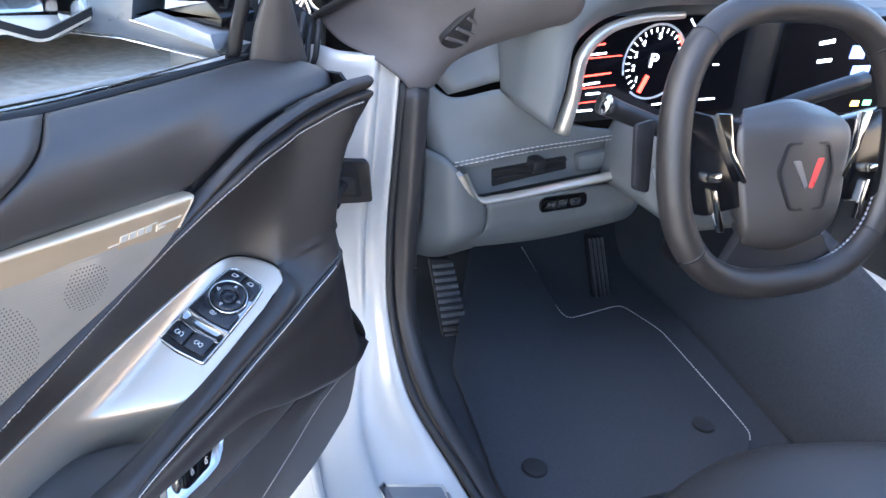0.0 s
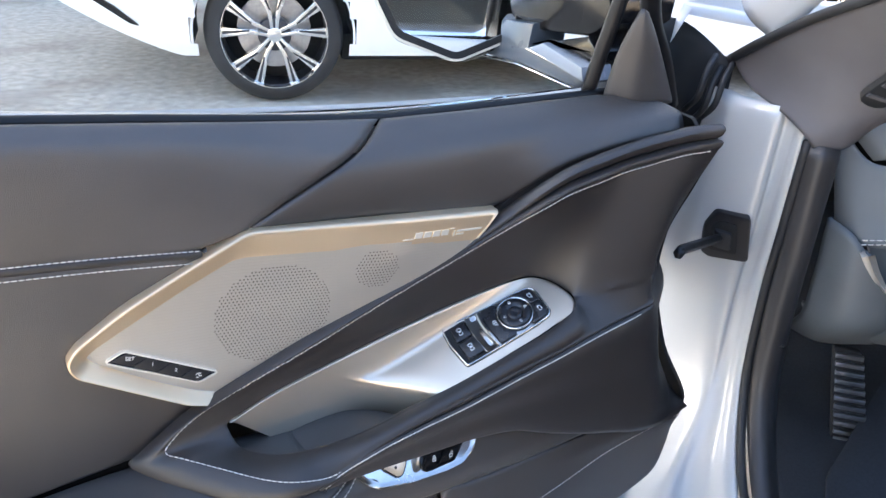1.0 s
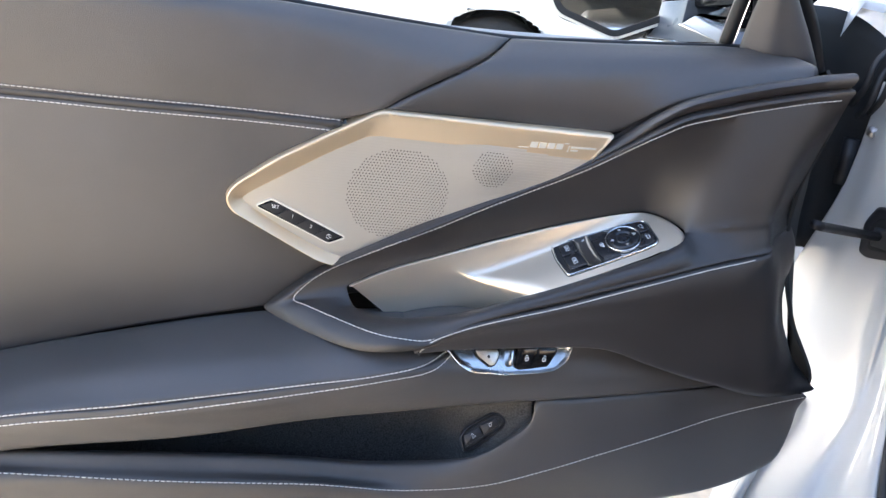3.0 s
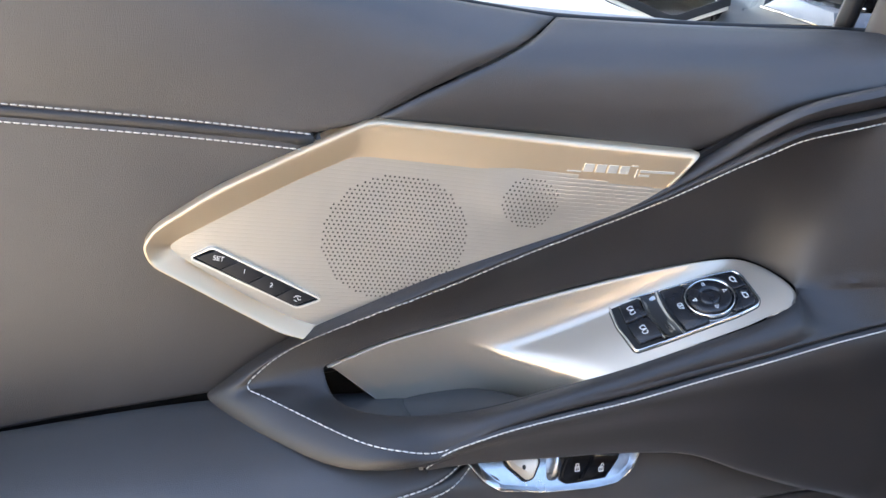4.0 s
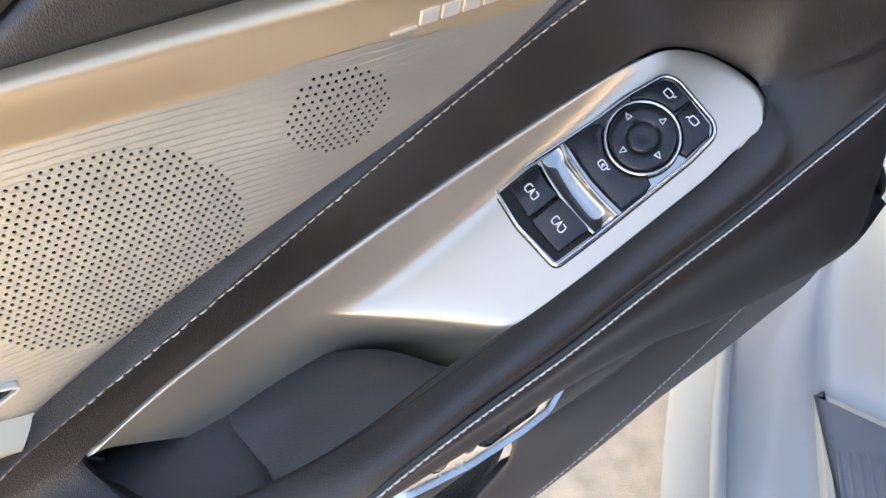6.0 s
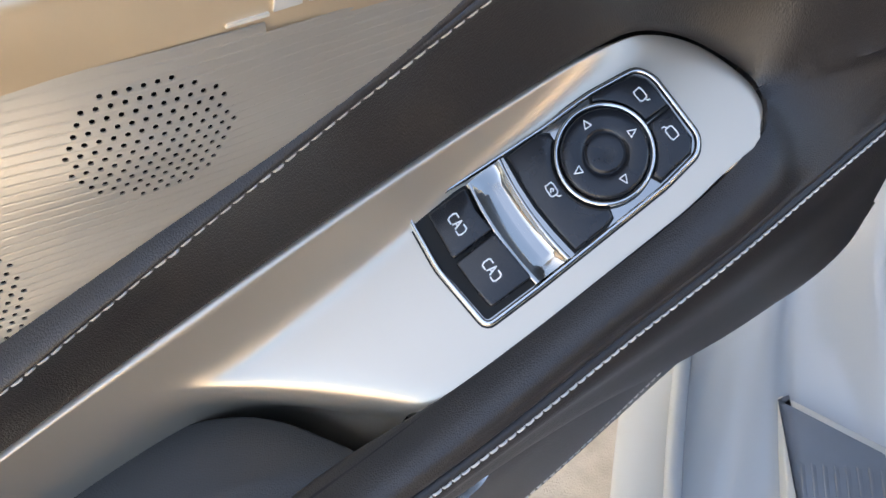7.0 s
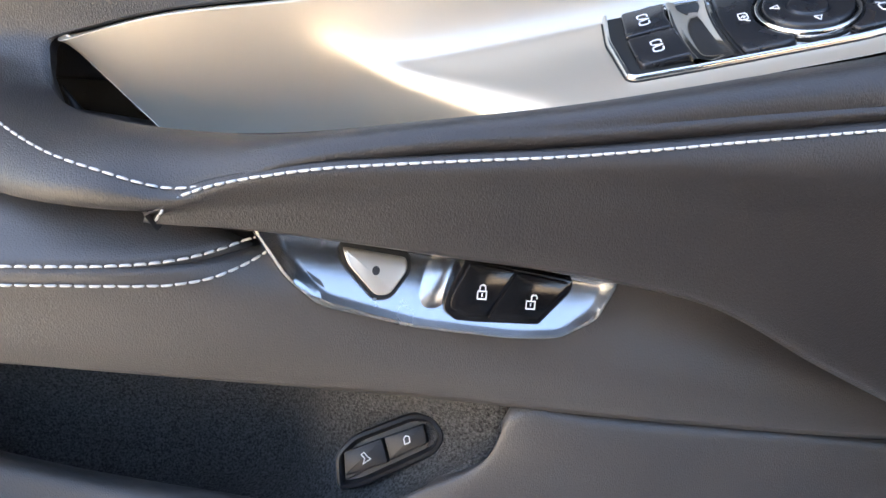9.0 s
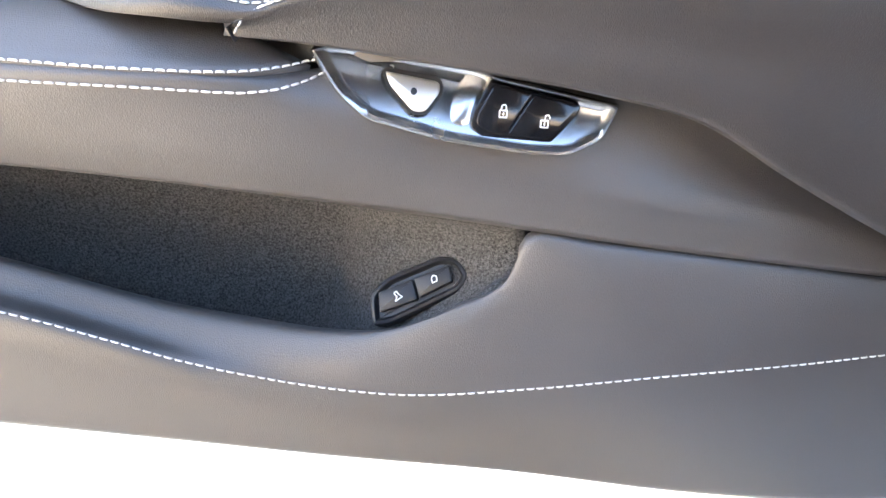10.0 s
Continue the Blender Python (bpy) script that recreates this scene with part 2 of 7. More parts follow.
def sheet(name, g, mat, parent, label="", toward=(0, -1, 0.3), roll=0.006, soft=0.0012, hole=None, kind="", end=None):
    """A panel from a grid of points, with its rim rolled back so that it has thickness and a seam round it."""
    nrm = grid_normals(g, toward)
    if end is not None:
        nrm[:, 0] = np.array(end) / np.linalg.norm(end)
    nv, nu = g.shape[:2]
    inner = g.copy()
    rim = np.zeros((nv, nu), bool)
    rim[0], rim[-1], rim[:, 0], rim[:, -1] = True, True, True, True
    inner[rim] -= nrm[rim] * soft
    p = np.pad(inner, ((1, 1), (1, 1), (0, 0)), mode="edge")
    q = np.pad(nrm, ((1, 1), (1, 1), (0, 0)), mode="edge")
    edge = np.zeros((nv + 2, nu + 2), bool)
    edge[0], edge[-1], edge[:, 0], edge[:, -1] = True, True, True, True
    p[edge] -= q[edge] * roll
    w = nu + 2
    faces = []
    flip = np.cross(g[0, 1] - g[0, 0], g[1, 0] - g[0, 0]) @ nrm[0, 0] < 0
    for i in range(nv + 1):
        for j in range(nu + 1):
            if hole is not None and 1 <= i < nv and 1 <= j < nu and hole(i - 1, j - 1, p[i, j]):
                continue
            a = i * w + j
            f = (a, a + 1, a + w + 1, a + w)
            faces.append(f[::-1] if flip else f)
    return mesh_part(name, p.reshape(-1, 3), faces, mat, parent, label, kind=kind)


def tube(points, radius, n=8, closed=False):
    """Vertices and faces of a round tube along points; radius may be one value or one per point."""
    p = np.array(points, float)
    rad = np.broadcast_to(np.array(radius, float), (len(p),))
    if closed:
        t = np.roll(p, -1, 0) - np.roll(p, 1, 0)
    else:
        t = np.gradient(p, axis=0)
    t /= np.linalg.norm(t, axis=1, keepdims=True) + 1e-12
    up = np.array([0.0, 0.0, 1.0]) if abs(t[0][2]) < 0.9 else np.array([1.0, 0.0, 0.0])
    vs = []
    for i in range(len(p)):
        a = np.cross(t[i], up)
        a /= np.linalg.norm(a) + 1e-12
        b = np.cross(a, t[i])
        up = b
        for k in range(n):
            w = 2 * math.pi * k / n
            vs.append(p[i] + rad[i] * (math.cos(w) * a + math.sin(w) * b))
    fs = []
    m = len(p)
    for i in range(m if closed else m - 1):
        j = (i + 1) % m
        for k in range(n):
            fs.append((i * n + k, i * n + (k + 1) % n, j * n + (k + 1) % n, j * n + k))
    if not closed:
        fs.append(tuple(range(n))[::-1])
        fs.append(tuple(range((m - 1) * n, m * n)))
    return vs, fs


def tube_part(name, points, radius, mat, parent, label="", n=8, closed=False):
    v, f = tube(points, radius, n, closed)
    return mesh_part(name, v, f, mat, parent, label)


def stitches(name, line, parent, off=(0, -1, 0.3), mat=None, length=0.0042, gap=0.0016, radius=0.00055, lift=0.0002, label="white contrast stitching", on=None):
    """A row of short threads along a line, each one dipping into the leather at its ends; on is the grid it lies on."""
    p = spline(line, 240)
    if on is not None:
        v, nv = on.reshape(-1, 3), grid_normals(on, off).reshape(-1, 3)
        for i in range(len(p)):
            k = ((v - p[i]) ** 2).sum(1).argmin()
            p[i] += nv[k] * (0.0003 - (p[i] - v[k]) @ nv[k])
        p[1:-1] = (p[:-2] + 2 * p[1:-1] + p[2:]) / 4
    s = np.r_[0, np.cumsum(np.linalg.norm(np.diff(p, axis=0), axis=1))]
    vs, fs = [], []
    o = np.array(off, float)
    o /= np.linalg.norm(o)
    for a in np.arange(0, s[-1] - length, length + gap):
        u = a + length * np.array([0, 0.14, 0.5, 0.86, 1.0])
        q = np.stack([np.interp(u, s, p[:, k]) for k in range(3)], 1)
        q += o * (lift * np.array([-1.6, 0.7, 1.0, 0.7, -1.6]))[:, None]
        v, f = tube(q, radius * np.array([0.6, 1, 1.08, 1, 0.6]), 5)
        b = len(vs)
        vs += v
        fs += [tuple(i + b for i in x) for x in f]
    return mesh_part(name, vs, fs, mat or THREAD, parent, label)


def prism(poly, place, low, high, bevel=0.0, segments=2):
    """A slab over the outline poly; place(u, v, h) gives points in space."""
    bm = bmesh.new()
    lo = [bm.verts.new(place(u, v, low)) for u, v in poly]
    hi = [bm.verts.new(place(u, v, high)) for u, v in poly]
    n = len(poly)
    top = bm.faces.new(hi)
    bm.faces.new(lo[::-1])
    for i in range(n):
        bm.faces.new((lo[i], lo[(i + 1) % n], hi[(i + 1) % n], hi[i]))
    bmesh.ops.recalc_face_normals(bm, faces=bm.faces)
    if bevel:
        bmesh.ops.bevel(bm, geom=list(top.edges), offset=bevel, segments=segments, affect="EDGES", profile=0.5)
    return bm


def ring(outer, inner, place, low, high, mid=None):
    """A flat frame between two outlines with the same number of corners, with height."""
    bm = bmesh.new()
    n = len(outer)
    loops = [[bm.verts.new(place(u, v, h)) for u, v in o] for o, h in ((outer, low), (outer, high), (inner, high), (inner, low))]
    for a, b in zip(loops, loops[1:]):
        for i in range(n):
            bm.faces.new((a[i], a[(i + 1) % n], b[(i + 1) % n], b[i]))
    bmesh.ops.recalc_face_normals(bm, faces=bm.faces)
    return bm


def inset(poly, d):
    """The outline moved inwards by d (d below 0: outwards)."""
    p = np.array(poly, float)
    area = 0.5 * np.sum(p[:, 0] * np.roll(p[:, 1], -1) - np.roll(p[:, 0], -1) * p[:, 1])
    out = []
    n = len(p)
    for i in range(n):
        a, b, c = p[i - 1], p[i], p[(i + 1) % n]
        e, f = (b - a) / np.linalg.norm(b - a), (c - b) / np.linalg.norm(c - b)
        m = np.array([-(e[1] + f[1]), e[0] + f[0]])
        m /= np.linalg.norm(m) + 1e-9
        k = max(0.45, m @ np.array([-e[1], e[0]]))
        out.append(tuple(b + m * d / k * (1 if area > 0 else -1)))
    return out


def rounded(poly, radius, n=4):
    """The outline with its corners rounded off."""
    p = [np.array(q, float) for q in poly]
    out = []
    for i in range(len(p)):
        a, b, c = p[i - 1], p[i], p[(i + 1) % len(p)]
        r = min(radius, 0.45 * np.linalg.norm(a - b), 0.45 * np.linalg.norm(c - b))
        s, e = b + (a - b) / np.linalg.norm(a - b) * r, b + (c - b) / np.linalg.norm(c - b) * r
        for t in np.linspace(0, 1, n + 1):
            out.append(tuple((1 - t) ** 2 * s + 2 * t * (1 - t) * b + t**2 * e))
    return out


def marks(name, lines, width, place, height, mat, parent, label=""):
    """Printed strokes: flat bars along polylines in the space of place."""
    vs, fs = [], []
    for line in lines:
        for (x0, y0), (x1, y1) in zip(line, line[1:]):
            d = np.array([x1 - x0, y1 - y0], float)
            ln = np.linalg.norm(d) + 1e-12
            d /= ln
            nrm = np.array([-d[1], d[0]]) * width / 2
            e = d * width * 0.35
            b = len(vs)
            for q, s in (((x0, y0) - e, 1), ((x1, y1) + e, 1), ((x1, y1) + e, -1), ((x0, y0) - e, -1)):
                vs.append(place(q[0] + s * nrm[0], q[1] + s * nrm[1], height))
            for q, s in (((x0, y0) - e, 1), ((x1, y1) + e, 1), ((x1, y1) + e, -1), ((x0, y0) - e, -1)):
                vs.append(place(q[0] + s * nrm[0], q[1] + s * nrm[1], height - 0.0002))
            fs += [(b, b + 1, b + 2, b + 3), (b, b + 4, b + 5, b + 1), (b + 1, b + 5, b + 6, b + 2), (b + 2, b + 6, b + 7, b + 3), (b + 3, b + 7, b + 4, b)]
    return mesh_part(name, vs, fs, mat, parent, label, smooth=False)


def writing(name, text, size, m, mat, parent, label=""):
    c = bpy.data.curves.new(name, "FONT")
    c.body = text
    c.size = size
    c.align_x, c.align_y = "CENTER", "CENTER"
    c.extrude = size * 0.02
    c.materials.append(mat)
    ob = new(name, c)
    attach(ob, parent)
    ob.matrix_basis = m
    return tagged(ob, label=label)


def box(x0, x1, y0, y1, z0, z1, bevel=0.0, segments=2):
    bm = bmesh.new()
    bmesh.ops.create_cube(bm, size=1)
    bmesh.ops.scale(bm, vec=(x1 - x0, y1 - y0, z1 - z0), verts=bm.verts)
    bmesh.ops.translate(bm, vec=((x0 + x1) / 2, (y0 + y1) / 2, (z0 + z1) / 2), verts=bm.verts)
    if bevel:
        bmesh.ops.bevel(bm, geom=list(bm.edges), offset=bevel, segments=segments, affect="EDGES", profile=0.5)
    return bm


def arc(cx, cy, r, a0, a1, n=12):
    return [(cx + r * math.cos(radians(a)), cy + r * math.sin(radians(a))) for a in np.linspace(a0, a1, n)]

# ---- ground ----
def ground_sheet():
    n = 60
    xs = np.sinh(np.linspace(-4.2, 4.2, n)) * 12
    vs = [(x, y, 0.004 * noise.noise(Vector((x * 0.6, y * 0.6, 0))) if abs(x) < 20 and abs(y) < 20 else 0.0) for y in xs for x in xs]
    fs = [(i * n + j, i * n + j + 1, (i + 1) * n + j + 1, (i + 1) * n + j) for i in range(n - 1) for j in range(n - 1)]
    g = mesh_part("ground", vs, fs, GROUND_MAT)
    tagged(g, "worn light grey concrete yard with brownish stains", "ground", kind="structure")


ground_sheet()
# plain unseen building wall, added to close the yard and shade both cars
wall = part("shade_wall_north", box(-7.8, 24, 6.6, 6.95, 0, 10.6, 0.02), RENDER_WALL, None)
tagged(wall, "unseen plain pale wall added beyond the parked car for shade", "wall", kind="structure")
# unseen sunlit wall across the yard, added to bounce warm light at the door
wall = part("bounce_wall_south", box(-26, 26, -11.4, -11.0, 0, 4.0, 0.02), TAN_WALL, None)
tagged(wall, "unseen plain tan wall added across the yard for warm bounce", "wall", kind="structure")


# ---- the open car door ----
door = thing("hinged_door", (-0.3, 0.08, 0.42), "open car door with charcoal leather trim and satin silver inserts", "car door")
REAR = -0.97

def smooth(t):
    t = min(1.0, max(0.0, t))
    return t * t * (3 - 2 * t)


# shoulder panels under the window
sill_rear = [(REAR, 0.02, 0.985), (-0.7, 0.024, 0.962), (-0.44, 0.034, 0.942), (-0.30, 0.045, 0.924), (-0.20, 0.056, 0.909), (-0.106, 0.066, 0.8965)]
g = skin([sill_rear,
          [(REAR, 0.012, 0.975), (-0.7, 0.016, 0.952), (-0.44, 0.024, 0.931), (-0.30, 0.033, 0.913), (-0.22, 0.040, 0.897), (-0.139, 0.042, 0.880)],
          [(REAR, 0.016, 0.93), (-0.7, 0.018, 0.912), (-0.44, 0.024, 0.892), (-0.32, 0.027, 0.878), (-0.25, 0.030, 0.866), (-0.201, 0.031, 0.853)],
          [(REAR, 0.030, 0.888), (-0.7, 0.031, 0.871), (-0.44, 0.031, 0.8475), (-0.33, 0.0305, 0.836), (-0.27, 0.029, 0.831), (-0.231, 0.029, 0.838)]], 60, 26)
sheet("rear_shoulder_panel", g, LIT_PANEL_LEATHER, door, "smooth charcoal leather panel below the window")
g = skin([[(-0.104, 0.066, 0.8965), (-0.02, 0.066, 0.894), (0.06, 0.066, 0.893), (0.13, 0.064, 0.892), (0.180, 0.058, 0.886)],
          [(-0.135, 0.042, 0.880), (-0.03, 0.044, 0.880), (0.06, 0.043, 0.881), (0.13, 0.040, 0.884), (0.187, 0.036, 0.884)],
          [(-0.197, 0.031, 0.853), (-0.1, 0.032, 0.850), (0.0, 0.032, 0.850), (0.07, 0.026, 0.866), (0.186, 0.016, 0.880)],
          [(-0.226, 0.030, 0.839), (-0.12, 0.032, 0.828), (-0.012, 0.032, 0.815), (0.047, 0.020, 0.846), (0.1, 0.016, 0.858), (0.184, 0.008, 0.868)]], 60, 26)
sheet("front_shoulder_panel", g, LEATHER_SOFT, door, "smooth charcoal leather panel below the mirror sail")

# centre panel behind the speaker grille
g = skin([[(REAR, 0.030, 0.886), (-0.7, 0.031, 0.869), (-0.44, 0.031, 0.8455), (-0.33, 0.0305, 0.834), (-0.26, 0.030, 0.826), (-0.19, 0.045, 0.818)],
          [(REAR, 0.028, 0.80), (-0.7, 0.029, 0.79), (-0.44, 0.030, 0.775), (-0.33, 0.031, 0.765), (-0.26, 0.040, 0.76), (-0.19, 0.060, 0.755)],
          [(REAR, 0.034, 0.68), (-0.7, 0.035, 0.69), (-0.44, 0.036, 0.695), (-0.33, 0.036, 0.695), (-0.26, 0.040, 0.695), (-0.19, 0.055, 0.70)],
          [(REAR, 0.050, 0.545), (-0.7, 0.046, 0.596), (-0.54, 0.044, 0.629), (-0.44, 0.043, 0.644), (-0.333, 0.042, 0.655), (-0.19, 0.055, 0.66)]], 200, 90)
rim_out = [(-0.033, 0.795), (-0.0125, 0.8165), (-0.12, 0.828), (-0.224, 0.8395), (-0.232, 0.8388), (-0.275, 0.8205), (-0.32, 0.800), (-0.353, 0.7795), (-0.3605, 0.769), (-0.357, 0.757), (-0.32, 0.7305), (-0.285, 0.7055), (-0.272, 0.7005)]


def inside(x, z, poly):
    hit = False
    for (x0, z0), (x1, z1) in zip(poly, poly[1:] + poly[:1]):
        if (z0 > z) != (z1 > z) and x < (x1 - x0) * (z - z0) / (z1 - z0) + x0:
            hit = not hit
    return hit


grille_hole = inset(rim_out + [(-0.18, 0.738)], 0.003)
for i in range(g.shape[0]):
    for j in range(g.shape[1]):
        if inside(g[i, j, 0], g[i, j, 2], grille_hole):
            g[i, j, 1] = max(g[i, j, 1], 0.050)
sheet("centre_panel", g, LIT_PANEL_LEATHER, door, "grained charcoal leather centre panel")
seam = [(REAR, 0.0285, 0.887), (-0.7, 0.0295, 0.870), (-0.518, 0.0295, 0.8555), (-0.44, 0.029, 0.8465), (-0.33, 0.0285, 0.835), (-0.262, 0.027, 0.8265)]
for dz in (0.0048, -0.0048):
    stitches("stitching", [(x, y, z + dz) for x, y, z in seam], door, radius=0.00041, length=0.0033, gap=0.0009)
stitches("seam_thread", [(x, y + 0.0028, z) for x, y, z in seam], door, mat=DARK_THREAD, radius=0.0009, length=0.003, gap=0.0008, label="black joining seam")

tube_part("seam_welt", spline([(x, y + 0.0052, z) for x, y, z in seam], 60), 0.0042, LEATHER, door, n=8)
part("fin_backing", prism([(-0.055, 0.786), (0.0, 0.818), (0.04, 0.846), (0.11, 0.862), (0.11, 0.845), (0.03, 0.805), (-0.02, 0.775)], lambda x, z, h: (x, 0.0325 - 0.12 * max(0.0, x + 0.02) - h, z), -0.004, 0.0), LEATHER, door, "charcoal leather behind the ridge")

# long rear armrest bolster
rest_grid = skin([[(REAR, 0.052, 0.548), (-0.7, 0.046, 0.594), (-0.54, 0.045, 0.627), (-0.44, 0.044, 0.641), (-0.333, 0.042, 0.650), (-0.20, 0.036, 0.648)],
          [(REAR, 0.040, 0.566), (-0.7, 0.036, 0.606), (-0.54, 0.035, 0.6355), (-0.44, 0.034, 0.6472), (-0.333, 0.033, 0.6548), (-0.20, 0.026, 0.648)],
          [(REAR, 0.018, 0.573), (-0.7, 0.015, 0.613), (-0.54, 0.013, 0.638), (-0.44, 0.011, 0.648), (-0.333, 0.009, 0.654), (-0.20, 0.002, 0.646)],
          [(REAR, -0.028, 0.572), (-0.7, -0.027, 0.612), (-0.54, -0.026, 0.635), (-0.44, -0.026, 0.643), (-0.333, -0.027, 0.646), (-0.20, -0.030, 0.6430)],
          [(REAR, -0.056, 0.558), (-0.7, -0.055, 0.603), (-0.54, -0.055, 0.6265), (-0.44, -0.055, 0.6255), (-0.30, -0.056, 0.6295), (-0.24, -0.054, 0.6305), (-0.20, -0.046, 0.632), (-0.178, -0.034, 0.6345)]], 70, 24)
sheet("rear_armrest", rest_grid, LIT_PANEL_LEATHER, door, "padded charcoal leather armrest bolster", toward=(0, -0.5, 1))
# strip between the bolster and the map pocket, running on to the hinge side
arline = [(REAR, -0.057, 0.556), (-0.7, -0.056, 0.601), (-0.54, -0.056, 0.6245), (-0.44, -0.056, 0.6235), (-0.30, -0.057, 0.6275), (-0.24, -0.055, 0.6285), (-0.20, -0.047, 0.630), (-0.172, -0.030, 0.6335)]
strip_grid = skin([arline + [(-0.11, -0.024, 0.640), (-0.04, -0.018, 0.642), (0.05, 0.0, 0.640), (0.21, 0.02, 0.635)],
          [(REAR, -0.060, 0.545), (-0.7, -0.058, 0.592), (-0.54, -0.057, 0.615), (-0.30, -0.056, 0.616), (-0.20, -0.047, 0.618), (-0.12, -0.034, 0.616), (-0.04, -0.022, 0.612), (0.05, -0.006, 0.608), (0.21, 0.018, 0.60)],
          [(REAR, -0.045, 0.530), (-0.7, -0.043, 0.578), (-0.54, -0.054, 0.603), (-0.40, -0.053, 0.601), (-0.30, -0.049, 0.597), (-0.20, -0.043, 0.595), (-0.12, -0.035, 0.592), (-0.04, -0.030, 0.588), (0.05, -0.022, 0.58), (0.21, 0.0, 0.574)],
          [(REAR, -0.046, 0.520), (-0.7, -0.048, 0.570), (-0.54, -0.050, 0.590), (-0.40, -0.049, 0.5845), (-0.30, -0.0405, 0.5825), (-0.20, -0.0370, 0.5785), (-0.12, -0.0305, 0.5720), (-0.04, -0.028, 0.566), (0.05, -0.023, 0.560), (0.21, -0.006, 0.549)]], 90, 22)
sheet("upper_pocket_trim", strip_grid, LIT_PANEL_LEATHER, door, "charcoal leather strip above the map pocket")
stitches("stitching", [(x, y - 0.001, z + 0.0046) for x, y, z in arline], door, off=(0, -0.5, 1), on=rest_grid, radius=0.00048, length=0.0033, gap=0.0009)
stitches("stitching", [(x, y - 0.002, z - 0.0058) for x, y, z in arline[:-1]] + [(-0.182, -0.040, 0.6275), (-0.172, -0.034, 0.6330)], door, off=(0, -1, 0.3), on=strip_grid, radius=0.00048, length=0.0033, gap=0.0009)

# lower panel with the front lip of the map pocket
stitch_low = [(REAR, -0.05, 0.60), (-0.7, -0.052, 0.602), (-0.5585, -0.0515, 0.5765), (-0.4253, -0.0488, 0.5445), (-0.2908, -0.0438, 0.5154), (-0.209, -0.0385, 0.4912), (-0.1303, -0.0379, 0.4836), (-0.0698, -0.0379, 0.4917), (-0.0065, -0.0350, 0.5018), (0.0613, -0.0285, 0.5098), (0.1327, -0.0210, 0.5192), (0.238, -0.0220, 0.5335)]
low_grid = skin([[(REAR, -0.02, 0.56), (-0.7, -0.02, 0.595), (-0.60, -0.024, 0.588), (-0.5158, -0.0276, 0.5735), (-0.4152, -0.0193, 0.5506), (-0.3136, -0.0120, 0.5267), (-0.2484, -0.0110, 0.5106), (-0.2014, -0.0145, 0.5068), (-0.158, -0.0213, 0.5078), (-0.135, -0.0285, 0.5150), (-0.112, -0.0310, 0.5277), (-0.094, -0.0290, 0.5375), (-0.0855, -0.0272, 0.5468), (-0.0842, -0.0265, 0.5540), (-0.0838, -0.0265, 0.5605), (-0.078, -0.027, 0.5672), (-0.05, -0.027, 0.5660), (0.05, -0.022, 0.5597), (0.228, -0.006, 0.547)],
          [(REAR, -0.035, 0.57), (-0.7, -0.035, 0.602), (-0.60, -0.0365, 0.590), (-0.514, -0.0380, 0.5765), (-0.412, -0.0325, 0.5540), (-0.309, -0.0270, 0.5305), (-0.244, -0.0245, 0.5125), (-0.197, -0.0265, 0.5060), (-0.152, -0.0320, 0.5082), (-0.130, -0.0345, 0.5125), (-0.105, -0.0350, 0.5205), (-0.076, -0.0320, 0.5370), (-0.062, -0.0310, 0.5510), (0.05, -0.0245, 0.552), (0.231, -0.010, 0.541)],
          [(REAR, -0.043, 0.56), (-0.7, -0.043, 0.596), (-0.60, -0.0435, 0.583), (-0.514, -0.0440, 0.5690), (-0.412, -0.0390, 0.5460), (-0.309, -0.0340, 0.5220), (-0.244, -0.0310, 0.5040), (-0.197, -0.0325, 0.4985), (-0.152, -0.0365, 0.5005), (-0.125, -0.0375, 0.5050), (-0.095, -0.0365, 0.5130), (-0.064, -0.0340, 0.5270), (-0.040, -0.0325, 0.5400), (0.05, -0.0265, 0.542), (0.233, -0.015, 0.538)],
          stitch_low,
          [(REAR, -0.03, 0.43), (-0.7, -0.026, 0.444), (-0.54, -0.024, 0.444), (-0.3996, -0.0233, 0.4423), (-0.2496, -0.0265, 0.4386), (-0.1562, -0.0248, 0.4321), (-0.0659, -0.0204, 0.4251), (0.021, -0.014, 0.4127), (0.0909, -0.0099, 0.4071), (0.1529, -0.0089, 0.4094), (0.1979, -0.0093, 0.4217), (0.227, -0.0126, 0.4428), (0.2367, -0.0135, 0.478), (0.236, -0.0150, 0.514)]], 130, 44)
sheet("lower_panel", low_grid, LIT_PANEL_LEATHER, door, "smooth charcoal lower door panel")
stitches("stitching", [(x, y - 0.0015, z + 0.0003) for x, y, z in stitch_low[1:]], door, off=(0, -1, 0), on=low_grid, length=0.0035, gap=0.0012, radius=0.00044)
